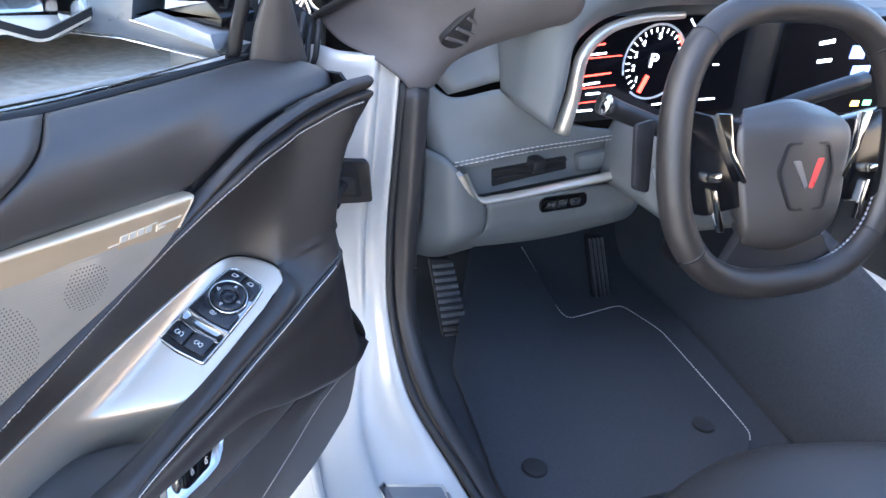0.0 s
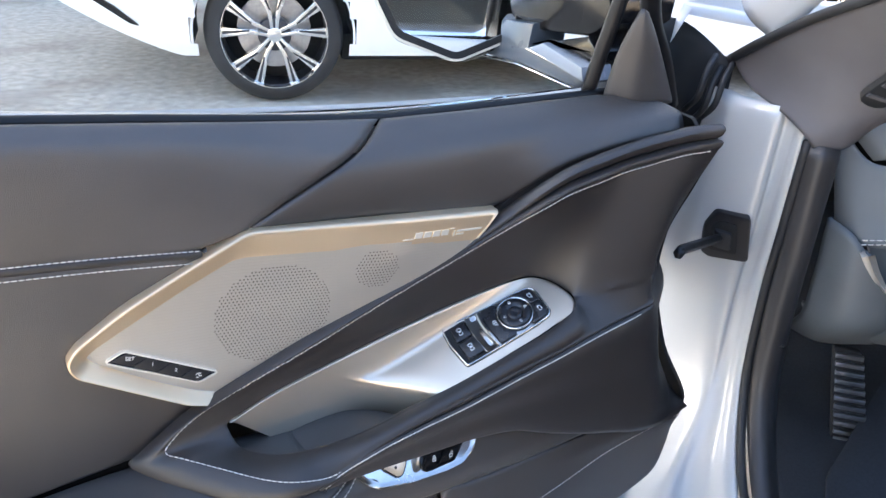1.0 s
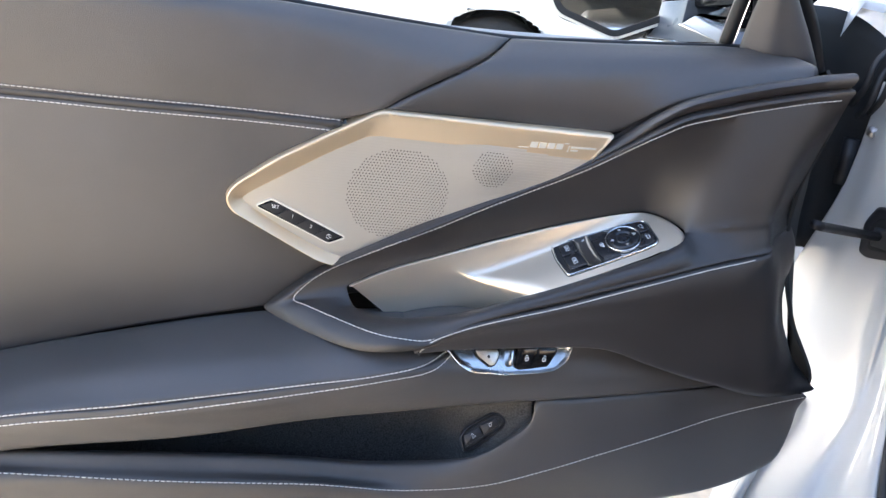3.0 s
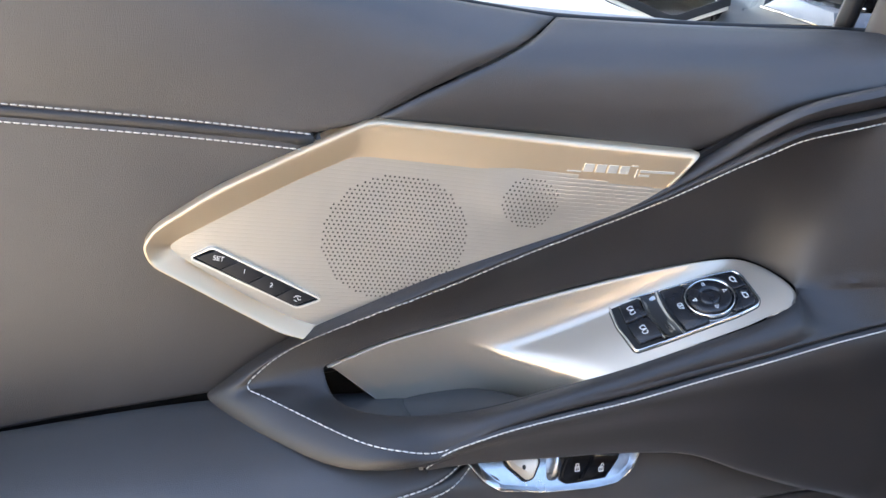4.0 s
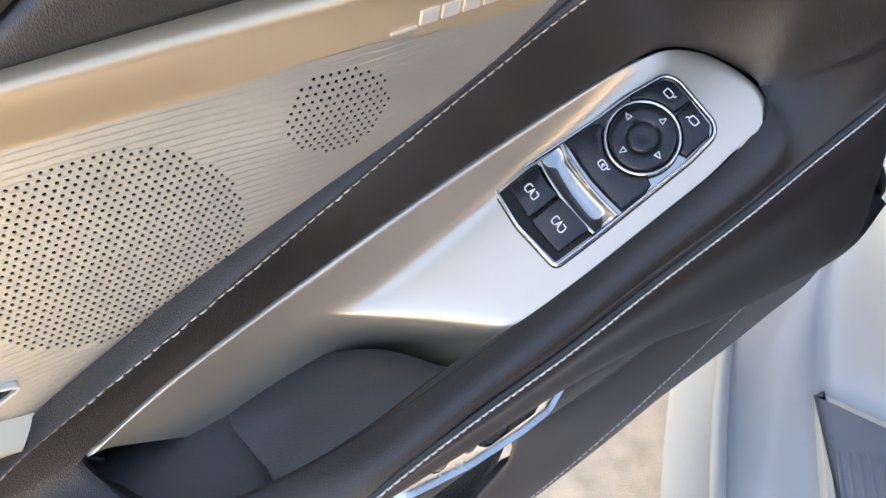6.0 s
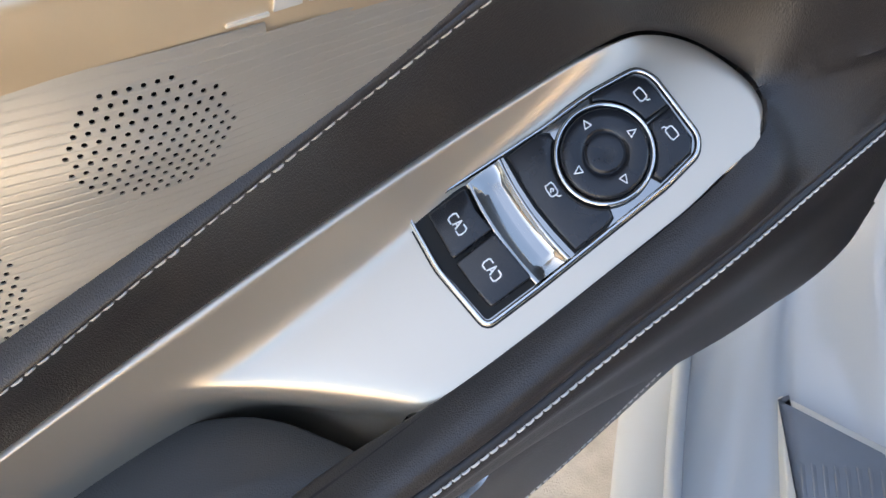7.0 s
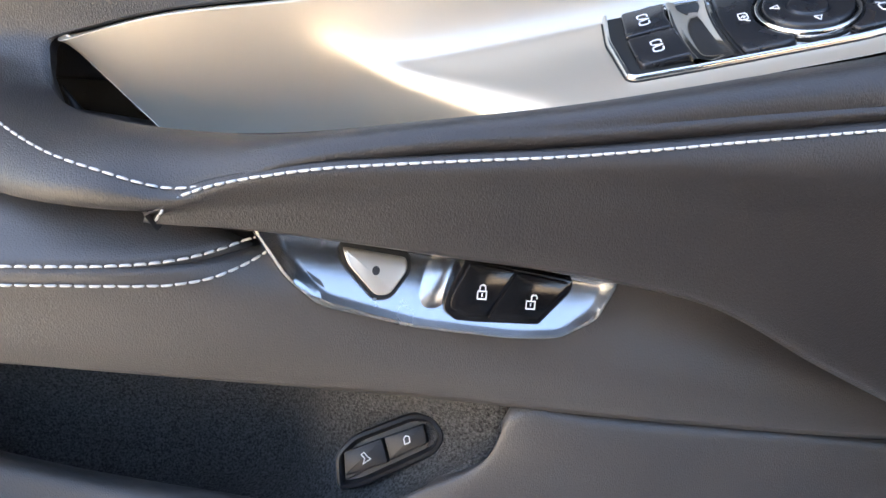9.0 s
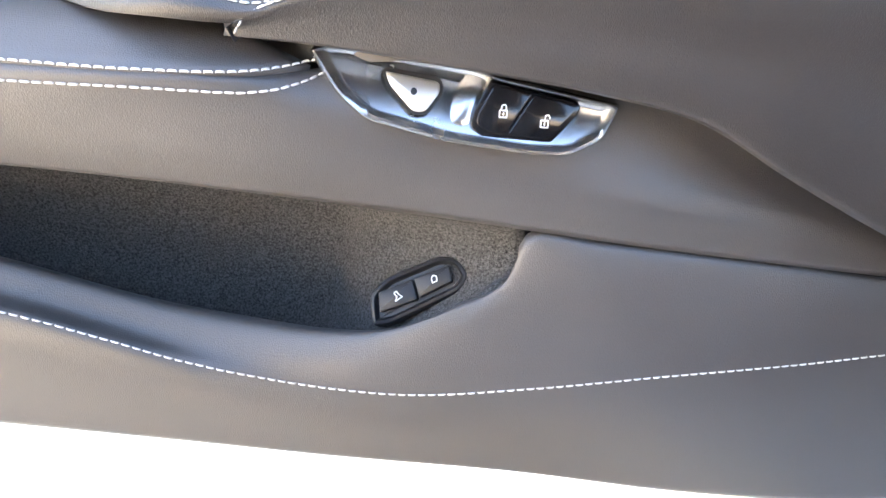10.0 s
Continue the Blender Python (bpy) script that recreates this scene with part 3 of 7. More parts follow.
# carpet lining of the pocket, with a rounded inner corner where the end face begins
g = skin([[(REAR, -0.026, 0.522), (-0.7, -0.026, 0.572), (-0.54, -0.026, 0.596), (-0.40, -0.026, 0.586), (-0.30, -0.025, 0.580), (-0.20, -0.027, 0.578), (-0.165, -0.0265, 0.5745), (-0.152, -0.0265, 0.573), (-0.120, -0.0245, 0.570), (-0.082, -0.022, 0.566)],
          [(REAR, 0.046, 0.50), (-0.7, 0.046, 0.55), (-0.54, 0.046, 0.570), (-0.40, 0.047, 0.560), (-0.30, 0.048, 0.552), (-0.20, 0.050, 0.550), (-0.168, 0.046, 0.550), (-0.154, 0.028, 0.551), (-0.120, 0.006, 0.553), (-0.080, -0.012, 0.561)],
          [(REAR, 0.040, 0.43), (-0.7, 0.040, 0.46), (-0.54, 0.040, 0.462), (-0.40, 0.042, 0.455), (-0.30, 0.044, 0.452), (-0.20, 0.044, 0.462), (-0.171, 0.036, 0.476), (-0.157, 0.020, 0.490), (-0.122, 0.004, 0.516), (-0.078, -0.010, 0.553)],
          [(REAR, -0.01, 0.46), (-0.7, -0.01, 0.485), (-0.54, -0.014, 0.520), (-0.40, -0.008, 0.505), (-0.30, -0.001, 0.485), (-0.20, -0.004, 0.474), (-0.168, -0.008, 0.478), (-0.155, -0.010, 0.484), (-0.124, -0.014, 0.505), (-0.080, -0.013, 0.545)],
          [(REAR, -0.018, 0.55), (-0.7, -0.018, 0.585), (-0.54, -0.024, 0.575), (-0.4152, -0.0175, 0.549), (-0.3136, -0.0100, 0.525), (-0.2484, -0.0090, 0.509), (-0.2014, -0.0125, 0.505), (-0.158, -0.0190, 0.506), (-0.135, -0.0260, 0.5135), (-0.112, -0.0285, 0.526), (-0.083, -0.019, 0.542)]], 110, 36)
sheet("pocket_lining", g, CARPET, door, "grey carpet lining of the map pocket", toward=(0, -0.4, 1), roll=0.002)

# main armrest wing: stations round the opening, from the hinge end along the underside, round the rear point and back along the top
# each station holds the outer edge, the stitched crown and the edge of the opening
def between(a, b, t, push=(0, 0, 0), n=14):
    return (1 - t) * spline(a, n) + t * spline(b, n) + np.array(push)


def stationed(points, per):
    """A smooth curve with the same number of steps between every two points."""
    p = np.array(points, float)
    d = np.gradient(p, axis=0)
    out = []
    for i in range(len(p) - 1):
        chord = np.linalg.norm(p[i + 1] - p[i])
        m0, m1 = [v * min(1.0, 1.4 * chord / (np.linalg.norm(v) + 1e-9)) for v in (d[i], d[i + 1])]
        for t in np.arange(per) / per:
            out.append((2 * t**3 - 3 * t**2 + 1) * p[i] + (t**3 - 2 * t**2 + t) * m0 + (-2 * t**3 + 3 * t**2) * p[i + 1] + (t**3 - t**2) * m1)
    return np.array(out + [p[-1]])


STATIONS = [
    ((0.209, 0.034, 0.713), (0.209, 0.030, 0.720), (0.206, 0.030, 0.742)),
    ((0.152, -0.012, 0.713), (0.152, -0.016, 0.720), (0.152, -0.011, 0.7415)),
    ((0.137, -0.031, 0.7115), (0.137, -0.036, 0.7185), (0.137, -0.029, 0.740)),
    ((0.120, -0.034, 0.710), (0.120, -0.039, 0.717), (0.120, -0.032, 0.7385)),
    ((0.090, -0.036, 0.707), (0.090, -0.0405, 0.7145), (0.088, -0.0275, 0.7365)),
    ((0.066, -0.038, 0.704), (0.066, -0.042, 0.7115), (0.0556, -0.0128, 0.7312)),
    ((0.055, -0.0385, 0.7022), (0.054, -0.0425, 0.7097), (0.0530, -0.0190, 0.7294)),
    ((0.042, -0.039, 0.700), (0.042, -0.0435, 0.708), (0.0463, -0.0246, 0.7266)),
    ((0.016, -0.040, 0.696), (0.016, -0.045, 0.7035), (0.018, -0.0285, 0.7160)),
    ((-0.030, -0.0405, 0.687), (-0.030, -0.045, 0.6955), (-0.030, -0.0290, 0.7025)),
    ((-0.080, -0.041, 0.678), (-0.080, -0.046, 0.6865), (-0.080, -0.0280, 0.6885)),
    ((-0.121, -0.041, 0.671), (-0.121, -0.0455, 0.680), (-0.121, -0.0235, 0.6775)),
    ((-0.166, -0.043, 0.662), (-0.166, -0.0470, 0.6700), (-0.165, -0.0240, 0.6690)),
    ((-0.198, -0.0475, 0.650), (-0.1956, -0.0475, 0.6570), (-0.202, -0.0215, 0.6665)),
    ((-0.234, -0.047, 0.648), (-0.2228, -0.0454, 0.6599), (-0.229, -0.0145, 0.6655)),
    ((-0.264, -0.033, 0.6465), (-0.2459, -0.0332, 0.6615), (-0.244, -0.0030, 0.6645)),
    ((-0.298, -0.005, 0.6505), (-0.2761, -0.0071, 0.6655), (-0.2525, 0.0070, 0.6655)),
    ((-0.322, 0.019, 0.6545), (-0.2966, 0.0098, 0.6695), (-0.2560, 0.0130, 0.6700)),
    ((-0.333, 0.034, 0.6590), (-0.3065, 0.0195, 0.6705), (-0.2580, 0.0170, 0.6750)),
    ((-0.323, 0.034, 0.6685), (-0.3021, 0.0222, 0.6775), (-0.2575, 0.0208, 0.6805)),
    ((-0.3025, 0.034, 0.6835), (-0.2812, 0.0232, 0.6935), (-0.2420, 0.0222, 0.6865)),
    ((-0.279, 0.034, 0.6975), (-0.2450, 0.0226, 0.7090), (-0.2170, 0.0240, 0.6945)),
    ((-0.200, 0.032, 0.7305), (-0.176, 0.023, 0.7325), (-0.1700, 0.0262, 0.7043)),
    ((-0.150, 0.032, 0.7492), (-0.129, 0.023, 0.7505), (-0.1210, 0.0264, 0.7157)),
    ((-0.100, 0.032, 0.768), (-0.080, 0.024, 0.767), (-0.0700, 0.0270, 0.7260)),
    ((-0.045, 0.0315, 0.790), (-0.034, 0.022, 0.7845), (-0.0180, 0.0272, 0.7336)),
    ((-0.008, 0.028, 0.812), (0.004, 0.010, 0.808), (0.0165, 0.0268, 0.7377)),
    ((0.020, 0.017, 0.835), (0.025, 0.002, 0.821), (0.0344, 0.0243, 0.7381)),
    ((0.050, 0.010, 0.852), (0.045, -0.0025, 0.831), (0.0474, 0.0143, 0.7357)),
    ((0.090, 0.007, 0.862), (0.080, -0.0042, 0.838), (0.0552, -0.0024, 0.7323)),
    ((0.110, 0.0045, 0.8665), (0.103, -0.004, 0.842), (0.0556, -0.0128, 0.7312)),
    ((0.130, 0.002, 0.8705), (0.128, -0.009, 0.847), (0.088, -0.0275, 0.7365)),
    ((0.150, -0.003, 0.874), (0.148, -0.013, 0.851), (0.120, -0.032, 0.7385)),
    ((0.165, -0.006, 0.877), (0.165, -0.018, 0.8545), (0.137, -0.029, 0.740)),
    ((0.178, -0.014, 0.880), (0.178, -0.024, 0.857), (0.152, -0.011, 0.7415)),
    ((0.190, -0.024, 0.883), (0.189, -0.030, 0.860), (0.206, 0.030, 0.742)),
]
PER = 6
outer_e, crown_e, inner_e = [stationed([st[k] for st in STATIONS], PER) for k in range(3)]
FRONT, LAST = 5 * PER, len(outer_e) - 1
# the opening is one closed loop, so its curve runs round the front tip without a kink
tip = [st[2] for st in STATIONS]
inner_e[FRONT:LAST - FRONT + 1] = stationed([tip[-7]] + tip[5:-5] + [tip[6]], PER)[PER:-PER]
inner_e[LAST - FRONT:] = inner_e[:FRONT + 1][::-1]
where = np.arange(LAST + 1) / PER
upness = np.array([smooth((w - 15.0) / 5.0) for w in where])[:, None]
lipness = np.array([smooth((w - 4.0) / 4.0) * (1 - 0.75 * smooth((w - 12.0) / 4.0)) * (1 - smooth((w - 17.0) / 3.0)) for w in where])[:, None]
hollow = np.array([smooth((w - 20.0) / 2.0) * (1 - smooth((w - 25.0) / 4.0)) for w in where])[:, None]
rows = []
fin = np.array([smooth((w - 24.0) / 4.0) for w in where])[:, None]
ACROSS = (0, 0.04, 0.12, 0.22, 0.34, 0.44, 0.52, 0.57, 0.60, 0.63, 0.68, 0.76, 0.86, 0.94, 1.0)
for t in ACROSS:
    # towards the hinge the band splits into two padded rolls with a crease between them
    rolls = -0.0068 * math.sin(math.pi * min(1.0, t / 0.6)) if t <= 0.6 else -0.0050 * math.sin(math.pi * (t - 0.6) / 0.4)
    plain = 4 * t * (1 - t)
    rows.append(outer_e * (1 - t) + crown_e * t + plain * (1 - fin) * (upness * np.array((0, -0.0055, 0.0005)) + (1 - upness) * np.array((0, -0.0030, 0.0005))) + fin * rolls * np.array((0, 1.0, -0.55)) + fin * math.exp(-((t - 0.6) / 0.035) ** 2) * np.array((0, 0.0022, 0)))
NS = len(rows)
for t in (0.08, 0.18, 0.3, 0.42, 0.54, 0.66, 0.76, 0.85, 0.92, 0.97, 1.0):
    bow = 4 * t * (1 - t)
    rows.append(crown_e * (1 - t) + inner_e * t + bow * (lipness * np.array((0, -0.0040, 0.0042)) + hollow * np.array((0, 0.0025, 0.0))))
wing_grid = np.array(rows)
for _ in range(10):
    # the two halves flow into one another in front of the opening
    for j in range(FRONT - 2):
        k = LAST - j
        ring_ = np.concatenate([wing_grid[NS:, j], wing_grid[NS:-1, k][::-1]])
        k_ = min(1.0, (FRONT - j) / 8)
        ring_[1:-1] = ring_[1:-1] * (1 - k_) + k_ * (ring_[:-2] + 2 * ring_[1:-1] + ring_[2:]) / 4
        m_ = len(rows) - NS
        wing_grid[NS:, j] = ring_[:m_]
        wing_grid[NS:-1, k] = ring_[m_:][::-1]
        wing_grid[-1, k] = ring_[m_ - 1]
for _ in range(14):
    for j0, j1 in ((2, FRONT + 2 * PER), (LAST - FRONT - 2 * PER, LAST - 2)):
        w_ = wing_grid[NS:-1, j0:j1].copy()
        side_ = (wing_grid[NS:-1, j0 - 1:j1 - 1] + wing_grid[NS:-1, j0 + 1:j1 + 1]) / 2
        wing_grid[NS:-1, j0:j1] = w_ * 0.5 + side_ * 0.5


def wing_mesh():
    nrm = grid_normals(wing_grid, (0, -1, 0.6))
    nv, nu = wing_grid.shape[:2]
    g_ = wing_grid.copy()
    g_[0] -= nrm[0] * 0.0012
    opening = np.arange(FRONT, LAST - FRONT + 1)
    g_[-1, opening] -= nrm[-1, opening] * 0.0008
    back_row = g_[0] - nrm[0] * 0.008
    deep_row = g_[-1] - nrm[-1] * 0.006
    v = np.concatenate([back_row[None], g_, deep_row[None]]).reshape(-1, 3)
    f = []
    for i in range(nv + 1):
        for j in range(nu - 1):
            if i == nv and not FRONT <= j < LAST - FRONT:
                continue
            a_ = i * nu + j
            f.append((a_, a_ + nu, a_ + nu + 1, a_ + 1))
    bm_ = bmesh.new()
    vs_ = [bm_.verts.new(p) for p in v]
    for q in f:
        bm_.faces.new([vs_[k] for k in q])
    bmesh.ops.delete(bm_, geom=[w for w in bm_.verts if not w.link_faces], context="VERTS")
    bmesh.ops.remove_doubles(bm_, verts=bm_.verts, dist=0.00002)
    bmesh.ops.recalc_face_normals(bm_, faces=bm_.faces)
    return bm_


part("armrest_wing", wing_mesh(), LEATHER, door, "grained charcoal leather armrest wing")
stitch_path = crown_e[13 * PER - 1:LAST - 2]
stitches("stitching", stitch_path[::2], door, off=(0, -1, 0.6), on=wing_grid, radius=0.00044, length=0.0034, gap=0.0009)
# lower flap with its top stitched edge
flap_low = [(-0.209, -0.047, 0.644), (-0.175, -0.046, 0.6435), (-0.118, -0.046, 0.640), (-0.066, -0.045, 0.6355), (-0.025, -0.046, 0.629), (0.02, -0.047, 0.609), (0.069, -0.047, 0.5885), (0.10, -0.046, 0.577), (0.142, -0.044, 0.560), (0.188, -0.041, 0.551), (0.240, -0.028, 0.547)]
flap_top = [(-0.208, -0.046, 0.649), (-0.197, -0.0465, 0.6575), (-0.166, -0.0475, 0.668), (-0.121, -0.0465, 0.6755), (-0.08, -0.0475, 0.682), (-0.03, -0.0465, 0.691), (0.016, -0.0465, 0.6995), (0.066, -0.044, 0.7075), (0.12, -0.040, 0.7135), (0.137, -0.037, 0.715), (0.152, -0.018, 0.7165), (0.210, 0.030, 0.717)]
flap_grid = skin([flap_top, between(flap_top, flap_low, 0.12, (0, -0.0035, 0), 12), [(-0.2085, -0.047, 0.6465), (-0.17, -0.047, 0.654), (-0.11, -0.047, 0.657), (-0.05, -0.047, 0.659), (0.016, -0.048, 0.653), (0.066, -0.047, 0.645), (0.12, -0.045, 0.640), (0.158, -0.041, 0.636), (0.176, -0.022, 0.634), (0.218, 0.026, 0.632)], [(-0.209, -0.047, 0.645), (-0.17, -0.0465, 0.648), (-0.11, -0.047, 0.647), (-0.05, -0.047, 0.643), (0.016, -0.048, 0.625), (0.066, -0.048, 0.607), (0.12, -0.046, 0.589), (0.172, -0.043, 0.580), (0.200, -0.030, 0.578), (0.228, 0.010, 0.576)], flap_low], 90, 26)
sheet("lower_flap", flap_grid, LEATHER, door, "grained charcoal leather flap below the armrest")
stitches("stitching", [(-0.205, -0.0475, 0.6455), (-0.2, -0.0495, 0.6535)] + [(x, y - 0.0026, z - 0.002) for x, y, z in flap_top[2:9]], door, off=(0, -1, 0.1), on=flap_grid, radius=0.00046, length=0.0031, gap=0.0005)
# hinge-side return of the trim
g = skin([[(0.186, 0.0, 0.882), (0.218, 0.045, 0.87)], [(0.190, -0.018, 0.86), (0.226, 0.045, 0.84)], [(0.195, 0.012, 0.752), (0.244, 0.058, 0.75)], [(0.197, 0.016, 0.71), (0.248, 0.062, 0.70)], [(0.215, 0.0, 0.62), (0.254, 0.050, 0.61)], [(0.238, -0.024, 0.55), (0.258, 0.040, 0.545)], [(0.216, -0.008, 0.51), (0.244, 0.035, 0.50)]], 10, 40)
sheet("hinge_side_return", g, GAP, door, "black plastic trim edge at the hinge side", toward=(1, -0.6, 0), roll=0.003)

# ---- satin silver switch bezel with pull cup ----
def shelf(x, y, h=0.0):
    """A point on the sloping switch shelf, h above it."""
    n = Vector((-0.3, -0.29, 1)).normalized()
    return Vector((x, y, 0.72 + 0.3 * x + 0.29 * y)) + n * h


def sh(x, y, h=0.0):
    return tuple(shelf(x, y, h))


crest = spline([(-0.2560, 0.0205, 0.6795), (-0.225, 0.0225, 0.6911), (-0.1735, 0.0252, 0.7025), (-0.1217, 0.0255, 0.7147), (-0.0697, 0.0260, 0.7250), (-0.018, 0.0268, 0.7332), (0.0165, 0.0264, 0.7374), (0.034, 0.0240, 0.7378), (0.0472, 0.0143, 0.7354), (0.0549, -0.0025, 0.7313), (0.0552, -0.0124, 0.7294), (0.0526, -0.0197, 0.7272), (0.0460, -0.0254, 0.7240), (0.0350, -0.0292, 0.7195)], 150)
g = np.zeros((70, 150, 3))
for j, (x0, y0, z0) in enumerate(crest):
    # the shelf: an upstand with a soft fillet along the crest, a rolled edge round its front end
    end = smooth((x0 - 0.005) / 0.045)
    z_floor = float(np.interp(x0, [-0.256, -0.214, -0.19], [0.6775, 0.636, 0.628]))
    for i, t in enumerate(np.linspace(0, 1, 70) ** 1.4):
        yl = -0.0295 + 0.0020 * end
        xs = x0 - 0.012 * end * t
        ys = y0 + (yl - y0) * t
        off = math.hypot(y0 - ys, x0 - xs)
        up = (z0 - shelf(x0, y0).z) * max(0.0, 1 - off / (0.0085 + 0.004 * end)) ** 2.3
        flat_pt = np.array((xs, ys, shelf(xs, ys).z + up))
        # the cup: its back wall drops from the crest, and its front face falls from a ridge across the shelf
        wall_pt = np.array((x0 + 0.004 * t, y0 + 0.003 * t, z0 + (z_floor - z0) * t ** 0.9))
        q = min(1.0, max(0.0, (x0 + 0.142 - 0.0465 * t + 0.036) / 0.036))
        w = q * q * (2.2 - 1.2 * q)
        w = w if q < 0.8 else w - 0.18 * (q - 0.8) ** 2 * (1 - q) / 0.04
        g[i, j] = flat_pt * w + wall_pt * (1 - w)
# a broad round knuckle where the ridge meets the wall, crisper towards the switches
knuckle = np.array([math.exp(-max(0.0, abs(x0 + 0.130) - 0.040) ** 2 / 0.0003) for x0, y0, z0 in crest])[None, 1:-1, None]
for turn in range(44):
    k = 1.0 if turn < 9 else knuckle
    g[1:-1, 1:-1] += k * (g[:-2, 1:-1] + g[2:, 1:-1] + g[1:-1, :-2] + g[1:-1, 2:] - 4 * g[1:-1, 1:-1]) / 8
    g[-1, 1:-1] += k[0] * (g[-1, :-2] + g[-1, 2:] - 2 * g[-1, 1:-1]) / 6 if turn >= 9 else 0.0
# below the ridge the front face drops on to the floor of the cup
fall = []
for j, (x0, y0, z0) in enumerate(crest):
    q = min(1.0, max(0.0, (x0 + 0.142 - 0.0465 + 0.036) / 0.036))
    fall.append(0.055 * min(1.0, 5 * (1 - q)) if x0 > -0.21 else 0.0)
drop = [g[-1] - np.array([(0.006 * f / 0.055 * k, -0.002 * k * f / 0.055, f * k) for f in fall]) for k in np.linspace(0.1, 1.0, 10)]
g = np.concatenate([g, np.array(drop)])
bezel = sheet("switch_bezel", g, BEZEL_SILVER, door, "satin silver switch bezel with a scooped pull cup", toward=(0, -0.5, 1), roll=0.003, soft=0.0006)
# leather-lined cup below it
g = skin([[(-0.2590, 0.0190, 0.6765), (-0.2550, 0.0115, 0.6680), (-0.2440, -0.0025, 0.6630), (-0.222, -0.0165, 0.6645), (-0.17, -0.0255, 0.6705), (-0.12, -0.0280, 0.6810), (-0.085, -0.0280, 0.6880)],
          [(-0.2575, 0.0195, 0.668), (-0.2535, 0.0130, 0.660), (-0.2425, 0.0005, 0.655), (-0.22, -0.0135, 0.655), (-0.17, -0.0220, 0.660), (-0.12, -0.0240, 0.669), (-0.085, -0.0240, 0.676)],
          [(-0.254, 0.021, 0.650), (-0.248, 0.014, 0.642), (-0.238, 0.004, 0.636), (-0.22, -0.008, 0.634), (-0.17, -0.016, 0.634), (-0.12, -0.018, 0.644), (-0.085, -0.018, 0.655)],
          [(-0.250, 0.026, 0.630), (-0.24, 0.020, 0.618), (-0.232, 0.014, 0.610), (-0.22, 0.006, 0.606), (-0.17, -0.006, 0.604), (-0.12, -0.008, 0.612), (-0.085, -0.010, 0.630)],
          [(-0.262, 0.036, 0.660), (-0.24, 0.038, 0.630), (-0.232, 0.038, 0.616), (-0.22, 0.038, 0.608), (-0.17, 0.038, 0.604), (-0.12, 0.036, 0.606), (-0.085, 0.030, 0.620)]], 60, 34)
sheet("pull_cup", g, BLACK_PLASTIC, door, "dark lining of the pull cup", toward=(0, 0.3, 1), roll=0.001)
# oval grip pad on the floor of the cup
pad_line = stationed([(-0.2200, 0.0235, 0.6430), (-0.2070, 0.0290, 0.6460), (-0.1850, 0.0320, 0.6475), (-0.1560, 0.0280, 0.6490), (-0.1340, 0.0160, 0.6500), (-0.1190, -0.0040, 0.6530), (-0.1130, -0.0240, 0.6560), (-0.150, -0.0290, 0.6510), (-0.188, -0.0200, 0.6450), (-0.2110, -0.0020, 0.6410), (-0.2210, 0.0120, 0.6405)], 5)
mid_pad = pad_line.mean(0)
n = len(pad_line)
vs = [p - np.array((0, 0, 0.014)) for p in pad_line]
for k in (1.0, 0.98, 0.94, 0.88, 0.78, 0.62, 0.42, 0.2):
    vs += [mid_pad + (p - mid_pad) * k + np.array((0, 0, 0.0045 * (1 - k ** 3))) for p in pad_line]
fs = [(j * n + i, j * n + (i + 1) % n, (j + 1) * n + (i + 1) % n, (j + 1) * n + i) for j in range(8) for i in range(n)] + [tuple(8 * n + i for i in range(n))]
mesh_part("grip_pad", np.array(vs), fs, LIT_PANEL_LEATHER, door, "charcoal leather grip pad inside the cup")


# ---- window and mirror switch pack ----
outline = rounded([(-0.0622, 0.0232), (-0.0637, 0.004), (-0.0610, -0.0196), (-0.0403, -0.0200), (0.010, -0.0196), (0.0245, -0.0178), (0.0281, -0.0135), (0.0284, 0.0105), (0.0255, 0.0158), (0.0080, 0.0186), (-0.0120, 0.0192)], 0.0028)
pack = part("switch_pack", prism(inset(outline, 0.0006), sh, -0.004, 0.0005), DARK_CHROME, door, "black switch pack on a dark chrome plate with a bright rim")
well = rounded([(-0.0618, 0.0214), (-0.0628, 0.004), (-0.0600, -0.0183), (-0.0405, -0.0188), (-0.0425, 0.0020), (-0.0412, 0.0200)], 0.0015)
part("switch_well", prism(well, sh, -0.001, 0.0008), GAP, pack, "black well round the window switches")
vs, fs = [], []
for d, h in ((-0.0010, -0.001), (-0.0010, 0.0009), (-0.0006, 0.0017), (0.0, 0.0020), (0.0006, 0.0017), (0.0009, 0.0004)):
    vs += [sh(u, v, h) for u, v in inset(outline, d)]
n = len(outline)
fs = [(k * n + i, k * n + (i + 1) % n, (k + 1) * n + (i + 1) % n, (k + 1) * n + i) for k in range(5) for i in range(n)]
mesh_part("chrome_rim", vs, fs, CHROME, pack, "bright chrome rim")
part("rim_gap", ring(inset(outline, -0.0015), inset(outline, -0.0009), sh, -0.001, 0.0003), GAP, pack)
R = 0.0172


def slanted(u, v, h):
    """The window switches slope down towards their rear edge."""
    return sh(u, v, h + 0.0016 * (u + 0.058) / 0.016)


